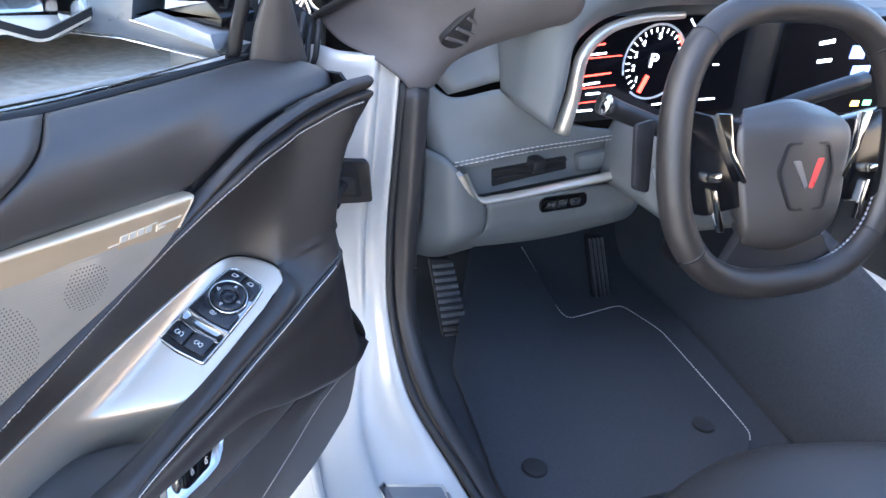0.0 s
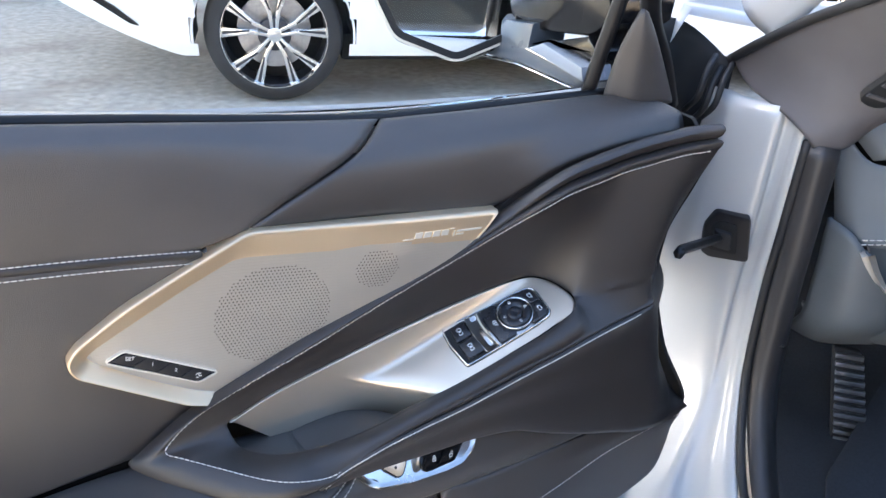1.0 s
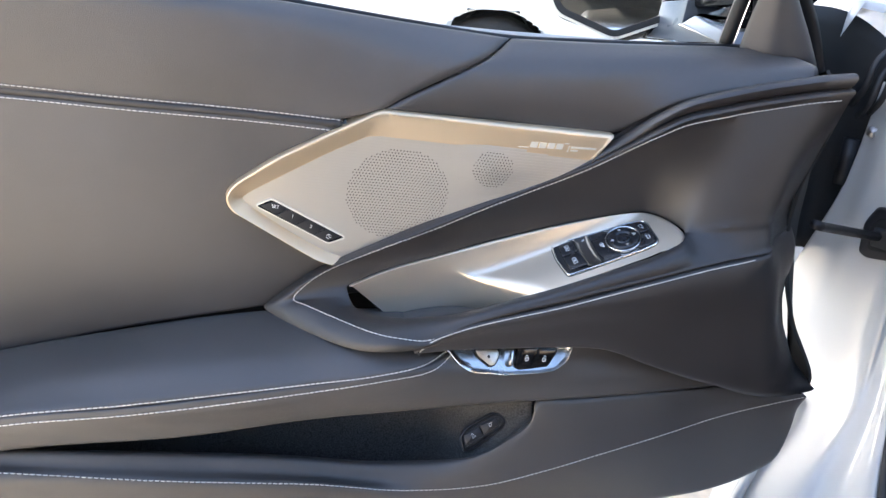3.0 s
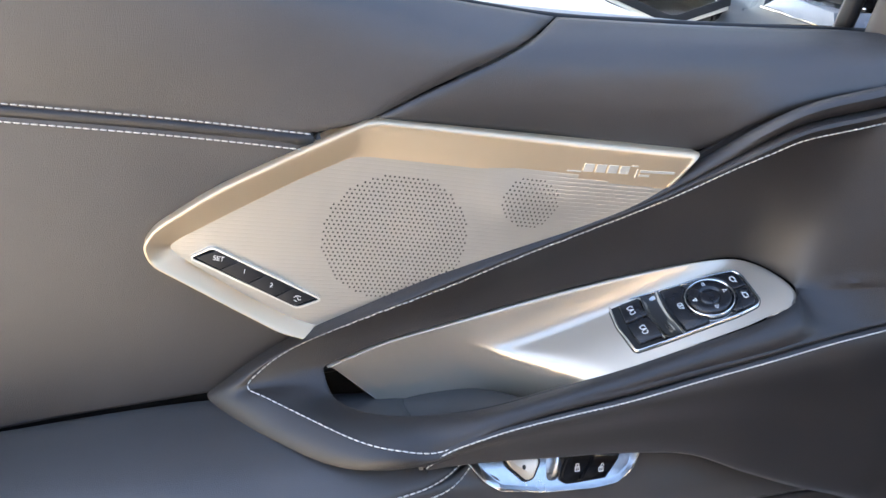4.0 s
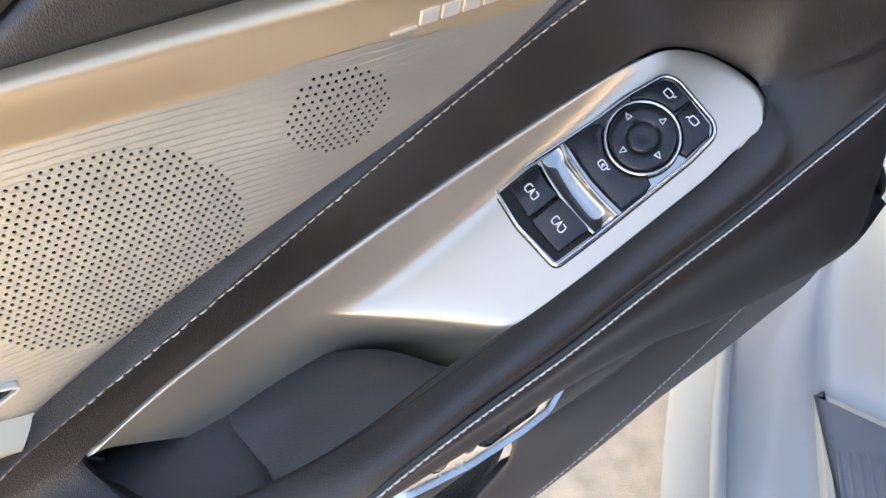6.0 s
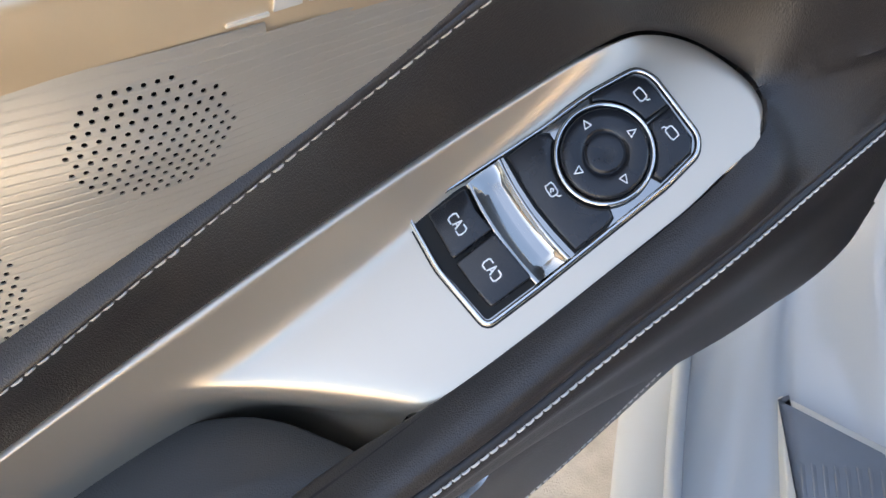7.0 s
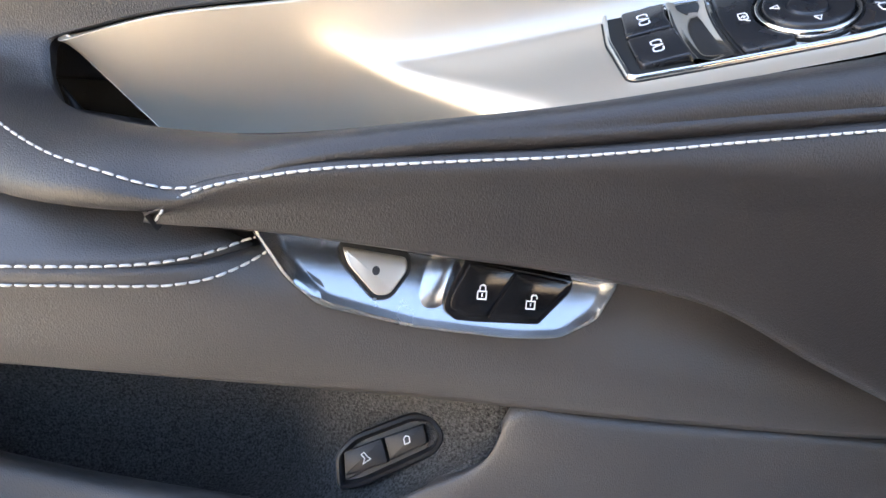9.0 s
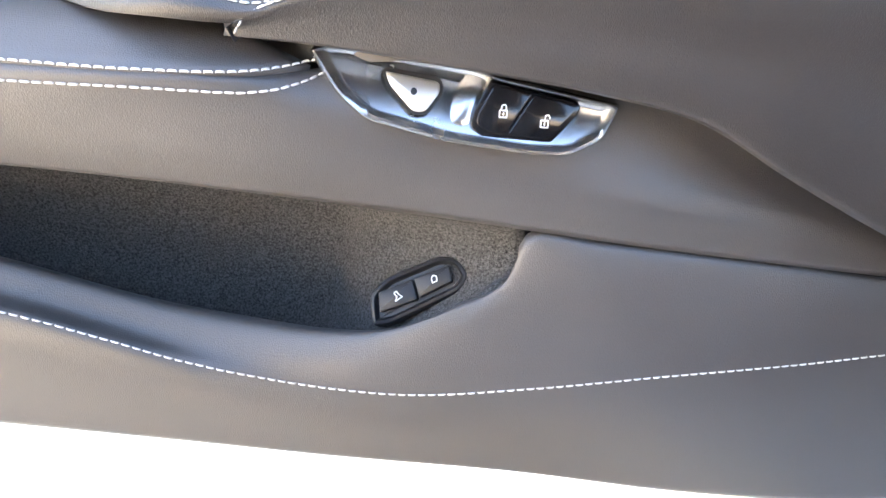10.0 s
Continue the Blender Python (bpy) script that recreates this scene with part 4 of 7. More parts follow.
sw_a = [(-0.0570, 0.0192), (-0.0577, 0.0110), (-0.0582, 0.0030), (-0.0430, 0.0027), (-0.0437, 0.0110), (-0.0425, 0.0186)]
sw_b = [(-0.0582, 0.0018), (-0.0578, -0.0070), (-0.0568, -0.0160), (-0.0414, -0.0166), (-0.0421, -0.0080), (-0.0429, 0.0015)]
CAR_ICON = [[(-0.0018, -0.0020), (-0.0036, -0.0020), (-0.0042, -0.0010), (-0.0042, 0.0010), (-0.0036, 0.0020), (-0.0018, 0.0020)], [(-0.0010, -0.0016), (0.0, 0.0022), (0.0010, -0.0016)], [(-0.0006, -0.0004), (0.0006, -0.0004)], [(0.0018, -0.0020), (0.0036, -0.0020), (0.0042, -0.0010), (0.0042, 0.0010), (0.0036, 0.0020), (0.0018, 0.0020)]]
for poly, (cx, cy) in ((sw_a, (-0.0510, 0.0108)), (sw_b, (-0.0502, -0.0072))):
    s = part("window_switch", prism(rounded(poly, 0.0012, 3), slanted, -0.001, 0.0026, 0.0008, 3), SWITCH_BLACK, pack)
    marks("window_icon", [[(cx + 0.8 * b, cy - 0.8 * a) for a, b in l] for l in CAR_ICON], 0.00045, slanted, 0.0028, INK, s)
# chrome scoop between the window and the mirror switches, with a bright ridge beside it
vs, fs = [], []
ny = 24
TROUGH = ((-0.0416, 0.0008), (-0.0414, 0.0030), (-0.0408, 0.0036), (-0.0398, 0.0031), (-0.0380, 0.0017), (-0.0358, 0.0008), (-0.0335, 0.0004), (-0.0312, 0.0005), (-0.0296, 0.0012), (-0.0290, 0.0028), (-0.0284, 0.0032), (-0.0278, 0.0028), (-0.0275, 0.0008))
for j, y in enumerate(np.linspace(-0.0190, 0.0192, ny)):
    bow = -0.0018 * (1 - (y / 0.02) ** 2)
    lift = 0.0014 * smooth((abs(y) - 0.0130) / 0.006)
    for x, h in TROUGH:
        vs.append(sh(x + bow, y, max(h, h * 0.6 + lift)))
m = len(TROUGH)
fs = [(j * m + i, j * m + i + 1, (j + 1) * m + i + 1, (j + 1) * m + i) for j in range(ny - 1) for i in range(m - 1)]
mesh_part("chrome_trough", vs, fs, DARK_CHROME, pack, "scooped chrome divider with a bright ridge")
mirror_panel = [(-0.0258, 0.0188), (-0.0268, 0.009), (-0.0271, 0.0), (-0.0264, -0.009), (-0.0252, -0.0182), (-0.0135, -0.0184), (-0.0098, -0.0172), (-0.0092, -0.0150)] + arc(0, 0, R, 238, 128, 16) + [(-0.0104, 0.0162), (-0.0135, 0.0183)]


def rolled(u, v, h):
    """The mirror switch rises from its rear edge in a soft roll."""
    return sh(u, v, h - (0.0016 * max(0.0, 1 - (u + 0.0271) / 0.006) ** 2 if h > 0 else 0.0))


part("switch_gap", prism(inset(mirror_panel, -0.0007), sh, -0.001, 0.0008), GAP, pack)
mp = part("mirror_select_switch", prism(mirror_panel, rolled, -0.001, 0.0030, 0.0011, 3), SWITCH_BLACK, pack)


def mirror_icon(cx, cy, a, s=0.85):
    shape = [[(-0.0016, 0.0014), (-0.0012, 0.0026), (0.0014, 0.0026), (0.0018, 0.0014), (0.0016, -0.0016), (0.0010, -0.0022), (-0.0010, -0.0022), (-0.0016, -0.0016), (-0.0016, 0.0014)], [(0.0002, -0.0022), (0.0008, -0.0034), (0.0016, -0.0036)]]
    c, d = math.cos(radians(a)), math.sin(radians(a))
    return [[(cx + s * (x * c - y * d), cy + s * (x * d + y * c)) for x, y in l] for l in shape]


marks("mirror_icon", mirror_icon(-0.0205, 0.001, 0) + [[(-0.0212, 0.0006), (-0.0205, 0.0016), (-0.0198, 0.0010), (-0.0204, 0.0004)]], 0.0004, sh, 0.0032, INK, mp)
fold_a = arc(0, 0, R, 1, 66, 10) + [(0.0078, 0.0172), (0.0122, 0.0170), (0.0232, 0.0143), (0.0258, 0.0108), (0.0262, 0.0002)]
fold_b = arc(0, 0, R, -4, -60, 9) + [(0.0098, -0.0176), (0.0225, -0.0164), (0.0257, -0.0128), (0.0262, -0.0010)]
for poly, (cx, cy), a in ((fold_a, (0.0208, 0.0078), 5), (fold_b, (0.0214, -0.0078), 185)):
    part("switch_gap", prism(inset(poly, -0.0006), sh, -0.001, 0.0008), GAP, pack)
    s = part("mirror_fold_switch", prism(poly, sh, -0.001, 0.0026, 0.0008, 3), SWITCH_BLACK, pack)
    marks("mirror_icon", mirror_icon(cx, cy, a), 0.0004, sh, 0.0028, INK, s)
part("dial_gap", prism(arc(0, 0, 0.0169, 0, 360, 49)[:-1], sh, 0.0, 0.0012), GAP, pack)
vs = [sh(r * math.cos(2 * math.pi * i / 56), r * math.sin(2 * math.pi * i / 56), h) for r, h in ((0.0166, 0.001), (0.0165, 0.0030), (0.0160, 0.0036), (0.0154, 0.0034), (0.0150, 0.0028), (0.0147, 0.0026), (0.0145, 0.0012)) for i in range(56)]
fs = [(k * 56 + i, k * 56 + (i + 1) % 56, (k + 1) * 56 + (i + 1) % 56, (k + 1) * 56 + i) for k in range(6) for i in range(56)]
mesh_part("dial_ring", vs, fs, CHROME, pack, "stepped chrome dial ring")
# the dial: a domed skirt with a dished thumb pad in the middle
PROFILE = ((0.0142, 0.0010), (0.0142, 0.0036), (0.0139, 0.0042), (0.0132, 0.0045), (0.0108, 0.0046), (0.0084, 0.0043), (0.0072, 0.0039), (0.0068, 0.0030), (0.0064, 0.0030), (0.0061, 0.0040), (0.0056, 0.0042), (0.0030, 0.0038), (0.0002, 0.0036))
vs = [sh(r * math.cos(2 * math.pi * i / 56), r * math.sin(2 * math.pi * i / 56), h) for r, h in PROFILE for i in range(56)]
fs = [(k * 56 + i, k * 56 + (i + 1) % 56, (k + 1) * 56 + (i + 1) % 56, (k + 1) * 56 + i) for k in range(len(PROFILE) - 1) for i in range(56)]
dial = mesh_part("mirror_dial", vs, fs, SWITCH_BLACK, pack)
for a in (-2, 88, 178, 268):
    ca, sa = math.cos(radians(a)), math.sin(radians(a))
    tri = [(0.0121, 0.0), (0.0095, 0.0012), (0.0095, -0.0012), (0.0121, 0.0)]
    marks("arrow_mark", [[(u * ca - v * sa, u * sa + v * ca) for u, v in tri]], 0.0003, sh, 0.0048, INK, dial)

# ---- speaker grille ----
rim_in = [(-0.0330, 0.7912), (-0.0300, 0.7923), (-0.125, 0.8042), (-0.230, 0.8160), (-0.240, 0.8155), (-0.272, 0.8022), (-0.312, 0.7828), (-0.340, 0.7688), (-0.3468, 0.7640), (-0.343, 0.7585), (-0.308, 0.7315), (-0.277, 0.711), (-0.262, 0.7045)]
FACE_Y = 0.0332


def face_y(x):
    """The grille face comes forward towards the hinge end."""
    return FACE_Y - 0.0107 * smooth((x + 0.26) / 0.20)


def open_outline(poly, radius, n=7):
    r = rounded(poly, radius, n)
    return np.array([poly[0]] + [poly[1]] * (n + 1) + r[2 * (n + 1):-(n + 1)] + [poly[-1]])


def along_line(p, n=200):
    q = np.linspace(0, len(p) - 1, n)
    return np.stack([np.interp(q, range(len(p)), p[:, k]) for k in (0, 1)], 1)


a, b = along_line(open_outline(rim_out, 0.012)), along_line(open_outline(rim_in, 0.008))
NB_ = len(a)
prof = [(-0.005, 0.042), (-0.005, 0.030), (0.0, 0.0280), (0.03, 0.0264), (0.08, 0.0255), (0.15, 0.0257), (0.30, 0.0268), (0.50, 0.0286), (0.70, 0.0305), (0.88, 0.0323), (0.96, 0.0330), (1.0, FACE_Y)]


def rim_y(x, t, y):
    """The rim stands prouder round its rear point, and its inner edge follows the face."""
    proud = float(np.interp(x, [-0.36, -0.29, -0.22, -0.03], [-0.0060, -0.0036, -0.0010, 0.0]))
    return y + (proud * (1 - t) if 0 <= t else 0.0) + (face_y(x) - FACE_Y) * (0.4 + 0.6 * max(0.0, t))


vs = [(a[i, 0] * (1 - t) + b[i, 0] * t, rim_y(b[i, 0], t, y), a[i, 1] * (1 - t) + b[i, 1] * t) for t, y in prof for i in range(NB_)]
fs = [(k * NB_ + i, k * NB_ + i + 1, (k + 1) * NB_ + i + 1, (k + 1) * NB_ + i) for k in range(len(prof) - 1) for i in range(NB_ - 1)]
grille = mesh_part("speaker_grille", vs, fs, GROUND_TINTED_SILVER, door, "satin silver speaker grille frame")
region = inset(rim_in + [(-0.2585, 0.7020), (-0.20, 0.7265), (-0.15, 0.7455), (-0.10, 0.7645), (-0.05, 0.7850)], -0.0026)
PITCH, ROWP, TILT = 0.0029, 0.0026, radians(-6.5)
ct, st = math.cos(TILT), math.sin(TILT)


def face_at(u, v, h):
    x, z = -0.2 + u * ct - v * st, 0.765 + u * st + v * ct
    swell = 0.0034 * math.exp(-((x + 0.127) / 0.030) ** 2 - ((z - 0.788) / 0.017) ** 2)
    return (x, face_y(x) - swell + 0.0002 - h, z)


vs, fs, cache = [], [], {}


def vert(u, v, h):
    k = (round(u, 6), round(v, 6), round(h, 6))
    if k not in cache:
        cache[k] = len(vs)
        vs.append(face_at(u, v, h))
    return cache[k]


HOLES = ((-0.2120, 0.7625, 0.0462, 0.0425), (-0.1268, 0.7858, 0.0186, 0.0174))
GROOVE = -0.00009
for j in range(-30, 28):
    shift = PITCH / 2 if j % 2 else 0.0
    for i in range(-62, 70):
        u, v = i * PITCH + shift, j * ROWP
        x, _, z = face_at(u, v, 0)
        if not inside(x, z, region):
            continue
        pierced = any(((x - cx) / rx) ** 2 + ((z - cz) / rz) ** 2 < 1 for cx, cz, rx, rz in HOLES)
        l, r, s, n, m = u - PITCH / 2, u + PITCH / 2, v - ROWP / 2, v + ROWP / 2, ROWP * 0.34
        low_pair, top_pair = (vert(l, s, GROOVE), vert(r, s, GROOVE)), (vert(l, n, GROOVE), vert(r, n, GROOVE))
        p0, p1, p2, p3 = vert(l, v - m, 0), vert(r, v - m, 0), vert(r, v + m, 0), vert(l, v + m, 0)
        fs += [(low_pair[0], low_pair[1], p1, p0), (p3, p2, top_pair[1], top_pair[0])]
        if not pierced:
            fs.append((p0, p1, p2, p3))
            continue
        rad = 0.00066
        hole = [vert(u + rad * math.cos(radians(45 + 90 * q - 180)), v + rad * math.sin(radians(45 + 90 * q - 180)), 0) for q in range(4)]
        mids = [vert(u + rad * math.cos(radians(90 * q - 90)), v + rad * math.sin(radians(90 * q - 90)), 0) for q in range(4)]
        corner = [p0, p1, p2, p3]
        deep = [vert(u + rad * math.cos(radians(45 * q - 135)), v + rad * math.sin(radians(45 * q - 135)), -0.0004) for q in range(8)]
        loop = [w for pair in zip(hole, mids) for w in pair]
        for q in range(4):
            c0, c1 = corner[q], corner[(q + 1) % 4]
            fs += [(c0, c1, loop[(2 * q + 1) % 8], loop[2 * q]), (c1, loop[(2 * q + 2) % 8], loop[(2 * q + 1) % 8])]
        for q in range(8):
            fs.append((loop[q], loop[(q + 1) % 8], deep[(q + 1) % 8], deep[q]))
mesh_part("perforated_face", vs, fs, SILVER, grille, "ribbed silver face with two round fields of fine perforations", smooth=False)
back = [(-0.346, 0.757), (-0.262, 0.702), (-0.245, 0.692), (-0.030, 0.776), (-0.030, 0.796), (-0.24, 0.817), (-0.345, 0.770)]
part("grille_backing", prism(back, lambda x, z, h: (x, 0.0420 - h, z), 0.0, 0.003), GAP, grille)


# maker's mark as plain raised bars on the upper band
def rimp(x, z, h=0.0):
    zo, zi = np.interp(x, [-0.12, -0.0125], [0.828, 0.8165]), np.interp(x, [-0.125, -0.03], [0.8042, 0.7923])
    t = (zo - z) / (zo - zi)
    return (x, rim_y(x, t, float(np.interp(t, [q[0] for q in prof], [q[1] for q in prof]))) - h, z)


for k in range(4):
    u = -0.0943 + k * 0.0082
    zz = 0.8092 - k * 0.00066
    part("brand_bar", prism([(u, zz - 0.0027), (u + 0.0066, zz - 0.0032), (u + 0.0074, zz + 0.0021), (u + 0.0008, zz + 0.0026)], rimp, -0.001, 0.0004), PALE_SILVER, grille, "raised pale bar of a maker's mark")
for q in ([(-0.1050, 0.8068), (-0.0955, 0.8060), (-0.0953, 0.8067), (-0.1045, 0.8075)], [(-0.0615, 0.8092), (-0.0570, 0.8089), (-0.0568, 0.8096), (-0.0613, 0.8099)], [(-0.0580, 0.8016), (-0.0572, 0.8016), (-0.0562, 0.8072), (-0.0570, 0.8072)], [(-0.0550, 0.8050), (-0.0300, 0.8030), (-0.0296, 0.8046), (-0.0546, 0.8066)], [(-0.0552, 0.8022), (-0.0480, 0.8016), (-0.0477, 0.8030), (-0.0549, 0.8036)]):
    part("brand_bar", prism(q, rimp, -0.001, 0.0006), PALE_SILVER, grille)

# seat memory switch strip
mem = rounded([(-0.3356, 0.7569), (-0.3223, 0.7626), (-0.2586, 0.7237), (-0.2737, 0.7190)], 0.0030, 4)


def memo(x, z, h=0.0):
    return (x, FACE_Y - 0.0006 - h, z)


strip = part("memory_switch", prism(mem, memo, -0.006, 0.0008), GLOSS_BLACK, grille, "black seat memory switch strip with a chrome rim")
part("chrome_rim", ring(inset(mem, -0.0007), inset(mem, 0.0004), memo, -0.004, 0.0020), PALE_SILVER, strip)
ax, az = math.cos(radians(-33.2)), math.sin(radians(-33.2))
cxm, czm = -0.2972, 0.7408


def along(u, v):
    return (cxm + u * ax - v * az, czm + u * az + v * ax)


for k, (text, size) in enumerate((("SET", 0.0042), ("1", 0.0042), ("2", 0.0042), ("", 0))):
    u0, u1 = -0.0375 + k * 0.0187, -0.0375 + (k + 1) * 0.0187 - 0.0006
    w, wt = 0.0058, (0.0042, 0.0050, 0.0056, 0.0058)[k]
    poly = [along(u0 + 0.004, wt), along(u1 + 0.004, wt), along(u1 - 0.003, -w), along(u0 - 0.003, -w)]
    if k == 0:
        poly = [along(u0 + 0.008, wt), along(u1 + 0.004, wt), along(u1 - 0.003, -w), along(u0 - 0.001, -w)]
    if k == 3:
        poly = [along(u0 + 0.004, w), along(u1 + 0.001, w), along(u1 - 0.008, -w), along(u0 - 0.003, -w)]
    s = part("memory_button", prism(poly, memo, -0.001, 0.0018, 0.0005), BLACK_PLASTIC, strip)
    x, z = along((u0 + u1) / 2 + (0.002 if k == 0 else 0.0005), 0.0004)
    if text:
        writing("legend", text, size, Matrix.Translation((x, FACE_Y - 0.0026, z)) @ Matrix(((math.cos(radians(-14)), -math.sin(radians(-14)), 0), (0, 0, -1), (math.sin(radians(-14)), math.cos(radians(-14)), 0))).to_4x4(), INK, s)
    else:
        marks("exit_icon", [[(x - 0.002, z + 0.001), (x - 0.001, z + 0.002), (x, z + 0.001), (x + 0.0005, z - 0.001), (x + 0.002, z - 0.001)], [(x - 0.002, z - 0.001), (x - 0.0005, z - 0.002)], [(x + 0.0, z + 0.002), (x + 0.0018, z + 0.0012)]], 0.0005, memo, 0.0020, INK, s)

# ---- chrome door release plate ----
def lower_plane(x, z, h=0.0):
    return (x, -0.0335 + 0.06 * (x + 0.11) + 0.3 * (z - 0.625) - h, z)


def hollow_plane(x, z, h=0.0):
    """The hollowed floor of the plate, which leans back further than its rim."""
    return lower_plane(x, z, h - 0.34 * (z - 0.6235))


plate_out = rounded([(-0.1800, 0.6408), (-0.1700, 0.6440), (-0.1138, 0.6400), (-0.1040, 0.6370), (-0.0515, 0.6300), (-0.0585, 0.6150), (-0.0720, 0.6080), (-0.0897, 0.6074), (-0.1227, 0.6098), (-0.1555, 0.6158), (-0.1676, 0.6247)], 0.004, 4)
bm = bmesh.new()
loops = []
for d, h, place_ in ((0.0, -0.006, lower_plane), (0.0, 0.0016, lower_plane), (0.0004, 0.0028, lower_plane), (0.0012, 0.0036, lower_plane), (0.0020, 0.0034, lower_plane), (0.0030, 0.0020, hollow_plane), (0.0042, 0.0006, hollow_plane), (0.0052, -0.0002, hollow_plane)):
    loops.append([bm.verts.new(place_(u, v, h)) for u, v in inset(plate_out, d)])
for l0, l1 in zip(loops, loops[1:]):
    for i in range(len(l0)):
        bm.faces.new((l0[i], l0[(i + 1) % len(l0)], l1[(i + 1) % len(l0)], l1[i]))
bm.faces.new(loops[-1])
bmesh.ops.recalc_face_normals(bm, faces=bm.faces)
plate = part("release_plate", bm, PLATE_CHROME, door, "bright chrome door release plate with hollowed face")
# ridge between the two hollows
ridge = np.array([[hollow_plane(-0.1155 + d + (z - 0.625) * 0.30, z, -0.0018 + 0.0034 * max(0.0, math.sin(math.pi * (z - 0.6145) / 0.0240)) ** 0.6 * math.exp(-(d / 0.0070) ** 2)) for d in np.linspace(-0.013, 0.013, 21)] for z in np.linspace(0.6150, 0.6380, 12)])
sheet("plate_ridge", ridge, PLATE_CHROME, plate, roll=0.001, soft=0)
tri = rounded([(-0.1502, 0.6345), (-0.1270, 0.6322), (-0.1262, 0.6280), (-0.1318, 0.6205), (-0.1372, 0.6200), (-0.1478, 0.6290)], 0.0022, 4)
part("button_gap", prism(inset(tri, -0.0007), hollow_plane, -0.002, 0.0012), GAP, plate)
rel = part("release_button", prism(inset(tri, 0.0006), hollow_plane, -0.002, 0.0026, 0.0010, 3), SILVER, plate, "satin silver rounded triangular release button")
part("button_dot", prism(arc(-0.1374, 0.6280, 0.0013, 0, 360, 17)[:-1], hollow_plane, 0.002, 0.0028), BLACK_PLASTIC, rel)
part("switch_well", prism(rounded([(-0.1078, 0.6345), (-0.0695, 0.6292), (-0.0698, 0.6252), (-0.0812, 0.6118), (-0.1072, 0.6120), (-0.1140, 0.6172), (-0.1130, 0.6230)], 0.002, 3), lower_plane, -0.006, 0.0032, 0.0006), GLOSS_BLACK, plate, "glossy black switch surround")
lock_l = rounded([(-0.1060, 0.6336), (-0.0900, 0.6312), (-0.0996, 0.6150), (-0.1060, 0.6152), (-0.1118, 0.6185), (-0.1110, 0.6230)], 0.0016, 3)
lock_r = rounded([(-0.0893, 0.6311), (-0.0712, 0.6284), (-0.0714, 0.6256), (-0.0812, 0.6142), (-0.0988, 0.6149)], 0.0016, 3)
for poly, cx, cz, open_ in ((lock_l, -0.1011, 0.6240, False), (lock_r, -0.0839, 0.6214, True)):
    s = part("lock_button", prism(poly, lower_plane, 0.0, 0.0042, 0.0006), GLOSS_BLACK, plate)
    dx = 0.0010 if open_ else 0.0
    marks("padlock_icon", [[(cx - 0.0015, cz - 0.0022), (cx + 0.0015, cz - 0.0022), (cx + 0.0015, cz + 0.0004), (cx - 0.0015, cz + 0.0004), (cx - 0.0015, cz - 0.0022)], [(cx - 0.0009 + dx, cz + 0.0005), (cx - 0.0009 + dx, cz + 0.0019), (cx - 0.0004 + dx, cz + 0.0025), (cx + 0.0005 + dx, cz + 0.0025), (cx + 0.0010 + dx, cz + 0.0019), (cx + 0.0010 + dx, cz + (0.0013 if open_ else 0.0005))], [(cx, cz - 0.0004), (cx, cz - 0.0013)]], 0.00038, lower_plane, 0.0044, INK, s)

# ---- trunk release switch in the pocket ----
tn = Vector((-0.28, -0.81, 0.51)).normalized()
tu = Vector((0.81, -0.10, 0.52))
tu = (tu - tn * tu.dot(tn)).normalized()
tv = tn.cross(tu)
TO = Vector((-0.1230, 0.0030, 0.5172)) + tn * 0.0046


def trunk_at(u, v, h=0.0):
    return tuple(TO + tu * u + tv * v + tn * h)


body = rounded([(-0.0280, -0.0085), (-0.0240, 0.0068), (-0.0131, 0.0122), (0.0160, 0.0130), (0.0245, 0.0085), (0.0268, -0.0016), (0.0205, -0.0072), (-0.0173, -0.0105)], 0.004, 4)
bm = bmesh.new()
loops = []
for d, h in ((0.0, -0.012), (0.0, 0.0010), (0.0008, 0.0026), (0.0022, 0.0030), (0.0032, 0.0018), (0.0038, -0.0005)):
    loops.append([bm.verts.new(trunk_at(u, v, h)) for u, v in inset(body, d)])
for l0, l1 in zip(loops, loops[1:]):
    for i in range(len(l0)):
        bm.faces.new((l0[i], l0[(i + 1) % len(l0)], l1[(i + 1) % len(l0)], l1[i]))
bm.faces.new(loops[-1])
bmesh.ops.recalc_face_normals(bm, faces=bm.faces)
trunk = part("trunk_switch", bm, BLACK_PLASTIC, door, "black two-button trunk release switch")
for poly, pts in (([(-0.0214, -0.0034), (-0.0189, 0.0064), (-0.0006, 0.0068), (-0.0013, -0.0040)], [[(-0.012, -0.001), (-0.0105, 0.001), (-0.0115, 0.003), (-0.0100, 0.0036), (-0.0092, 0.0015), (-0.0080, 0.0), (-0.012, -0.001)]]), ([(0.0006, 0.0068), (0.0190, 0.0066), (0.0180, -0.0016), (-0.0002, -0.0034)], [[(0.0085, 0.001), (0.0088, 0.0034), (0.0100, 0.0044), (0.0114, 0.0036), (0.0110, 0.0012), (0.0085, 0.001)]])):
    s = part("trunk_button", prism(rounded(poly, 0.0010, 3), trunk_at, -0.002, 0.0038, 0.0008), BLACK_PLASTIC, trunk)
    marks("trunk_icon", pts, 0.0004, trunk_at, 0.0040, INK, s)

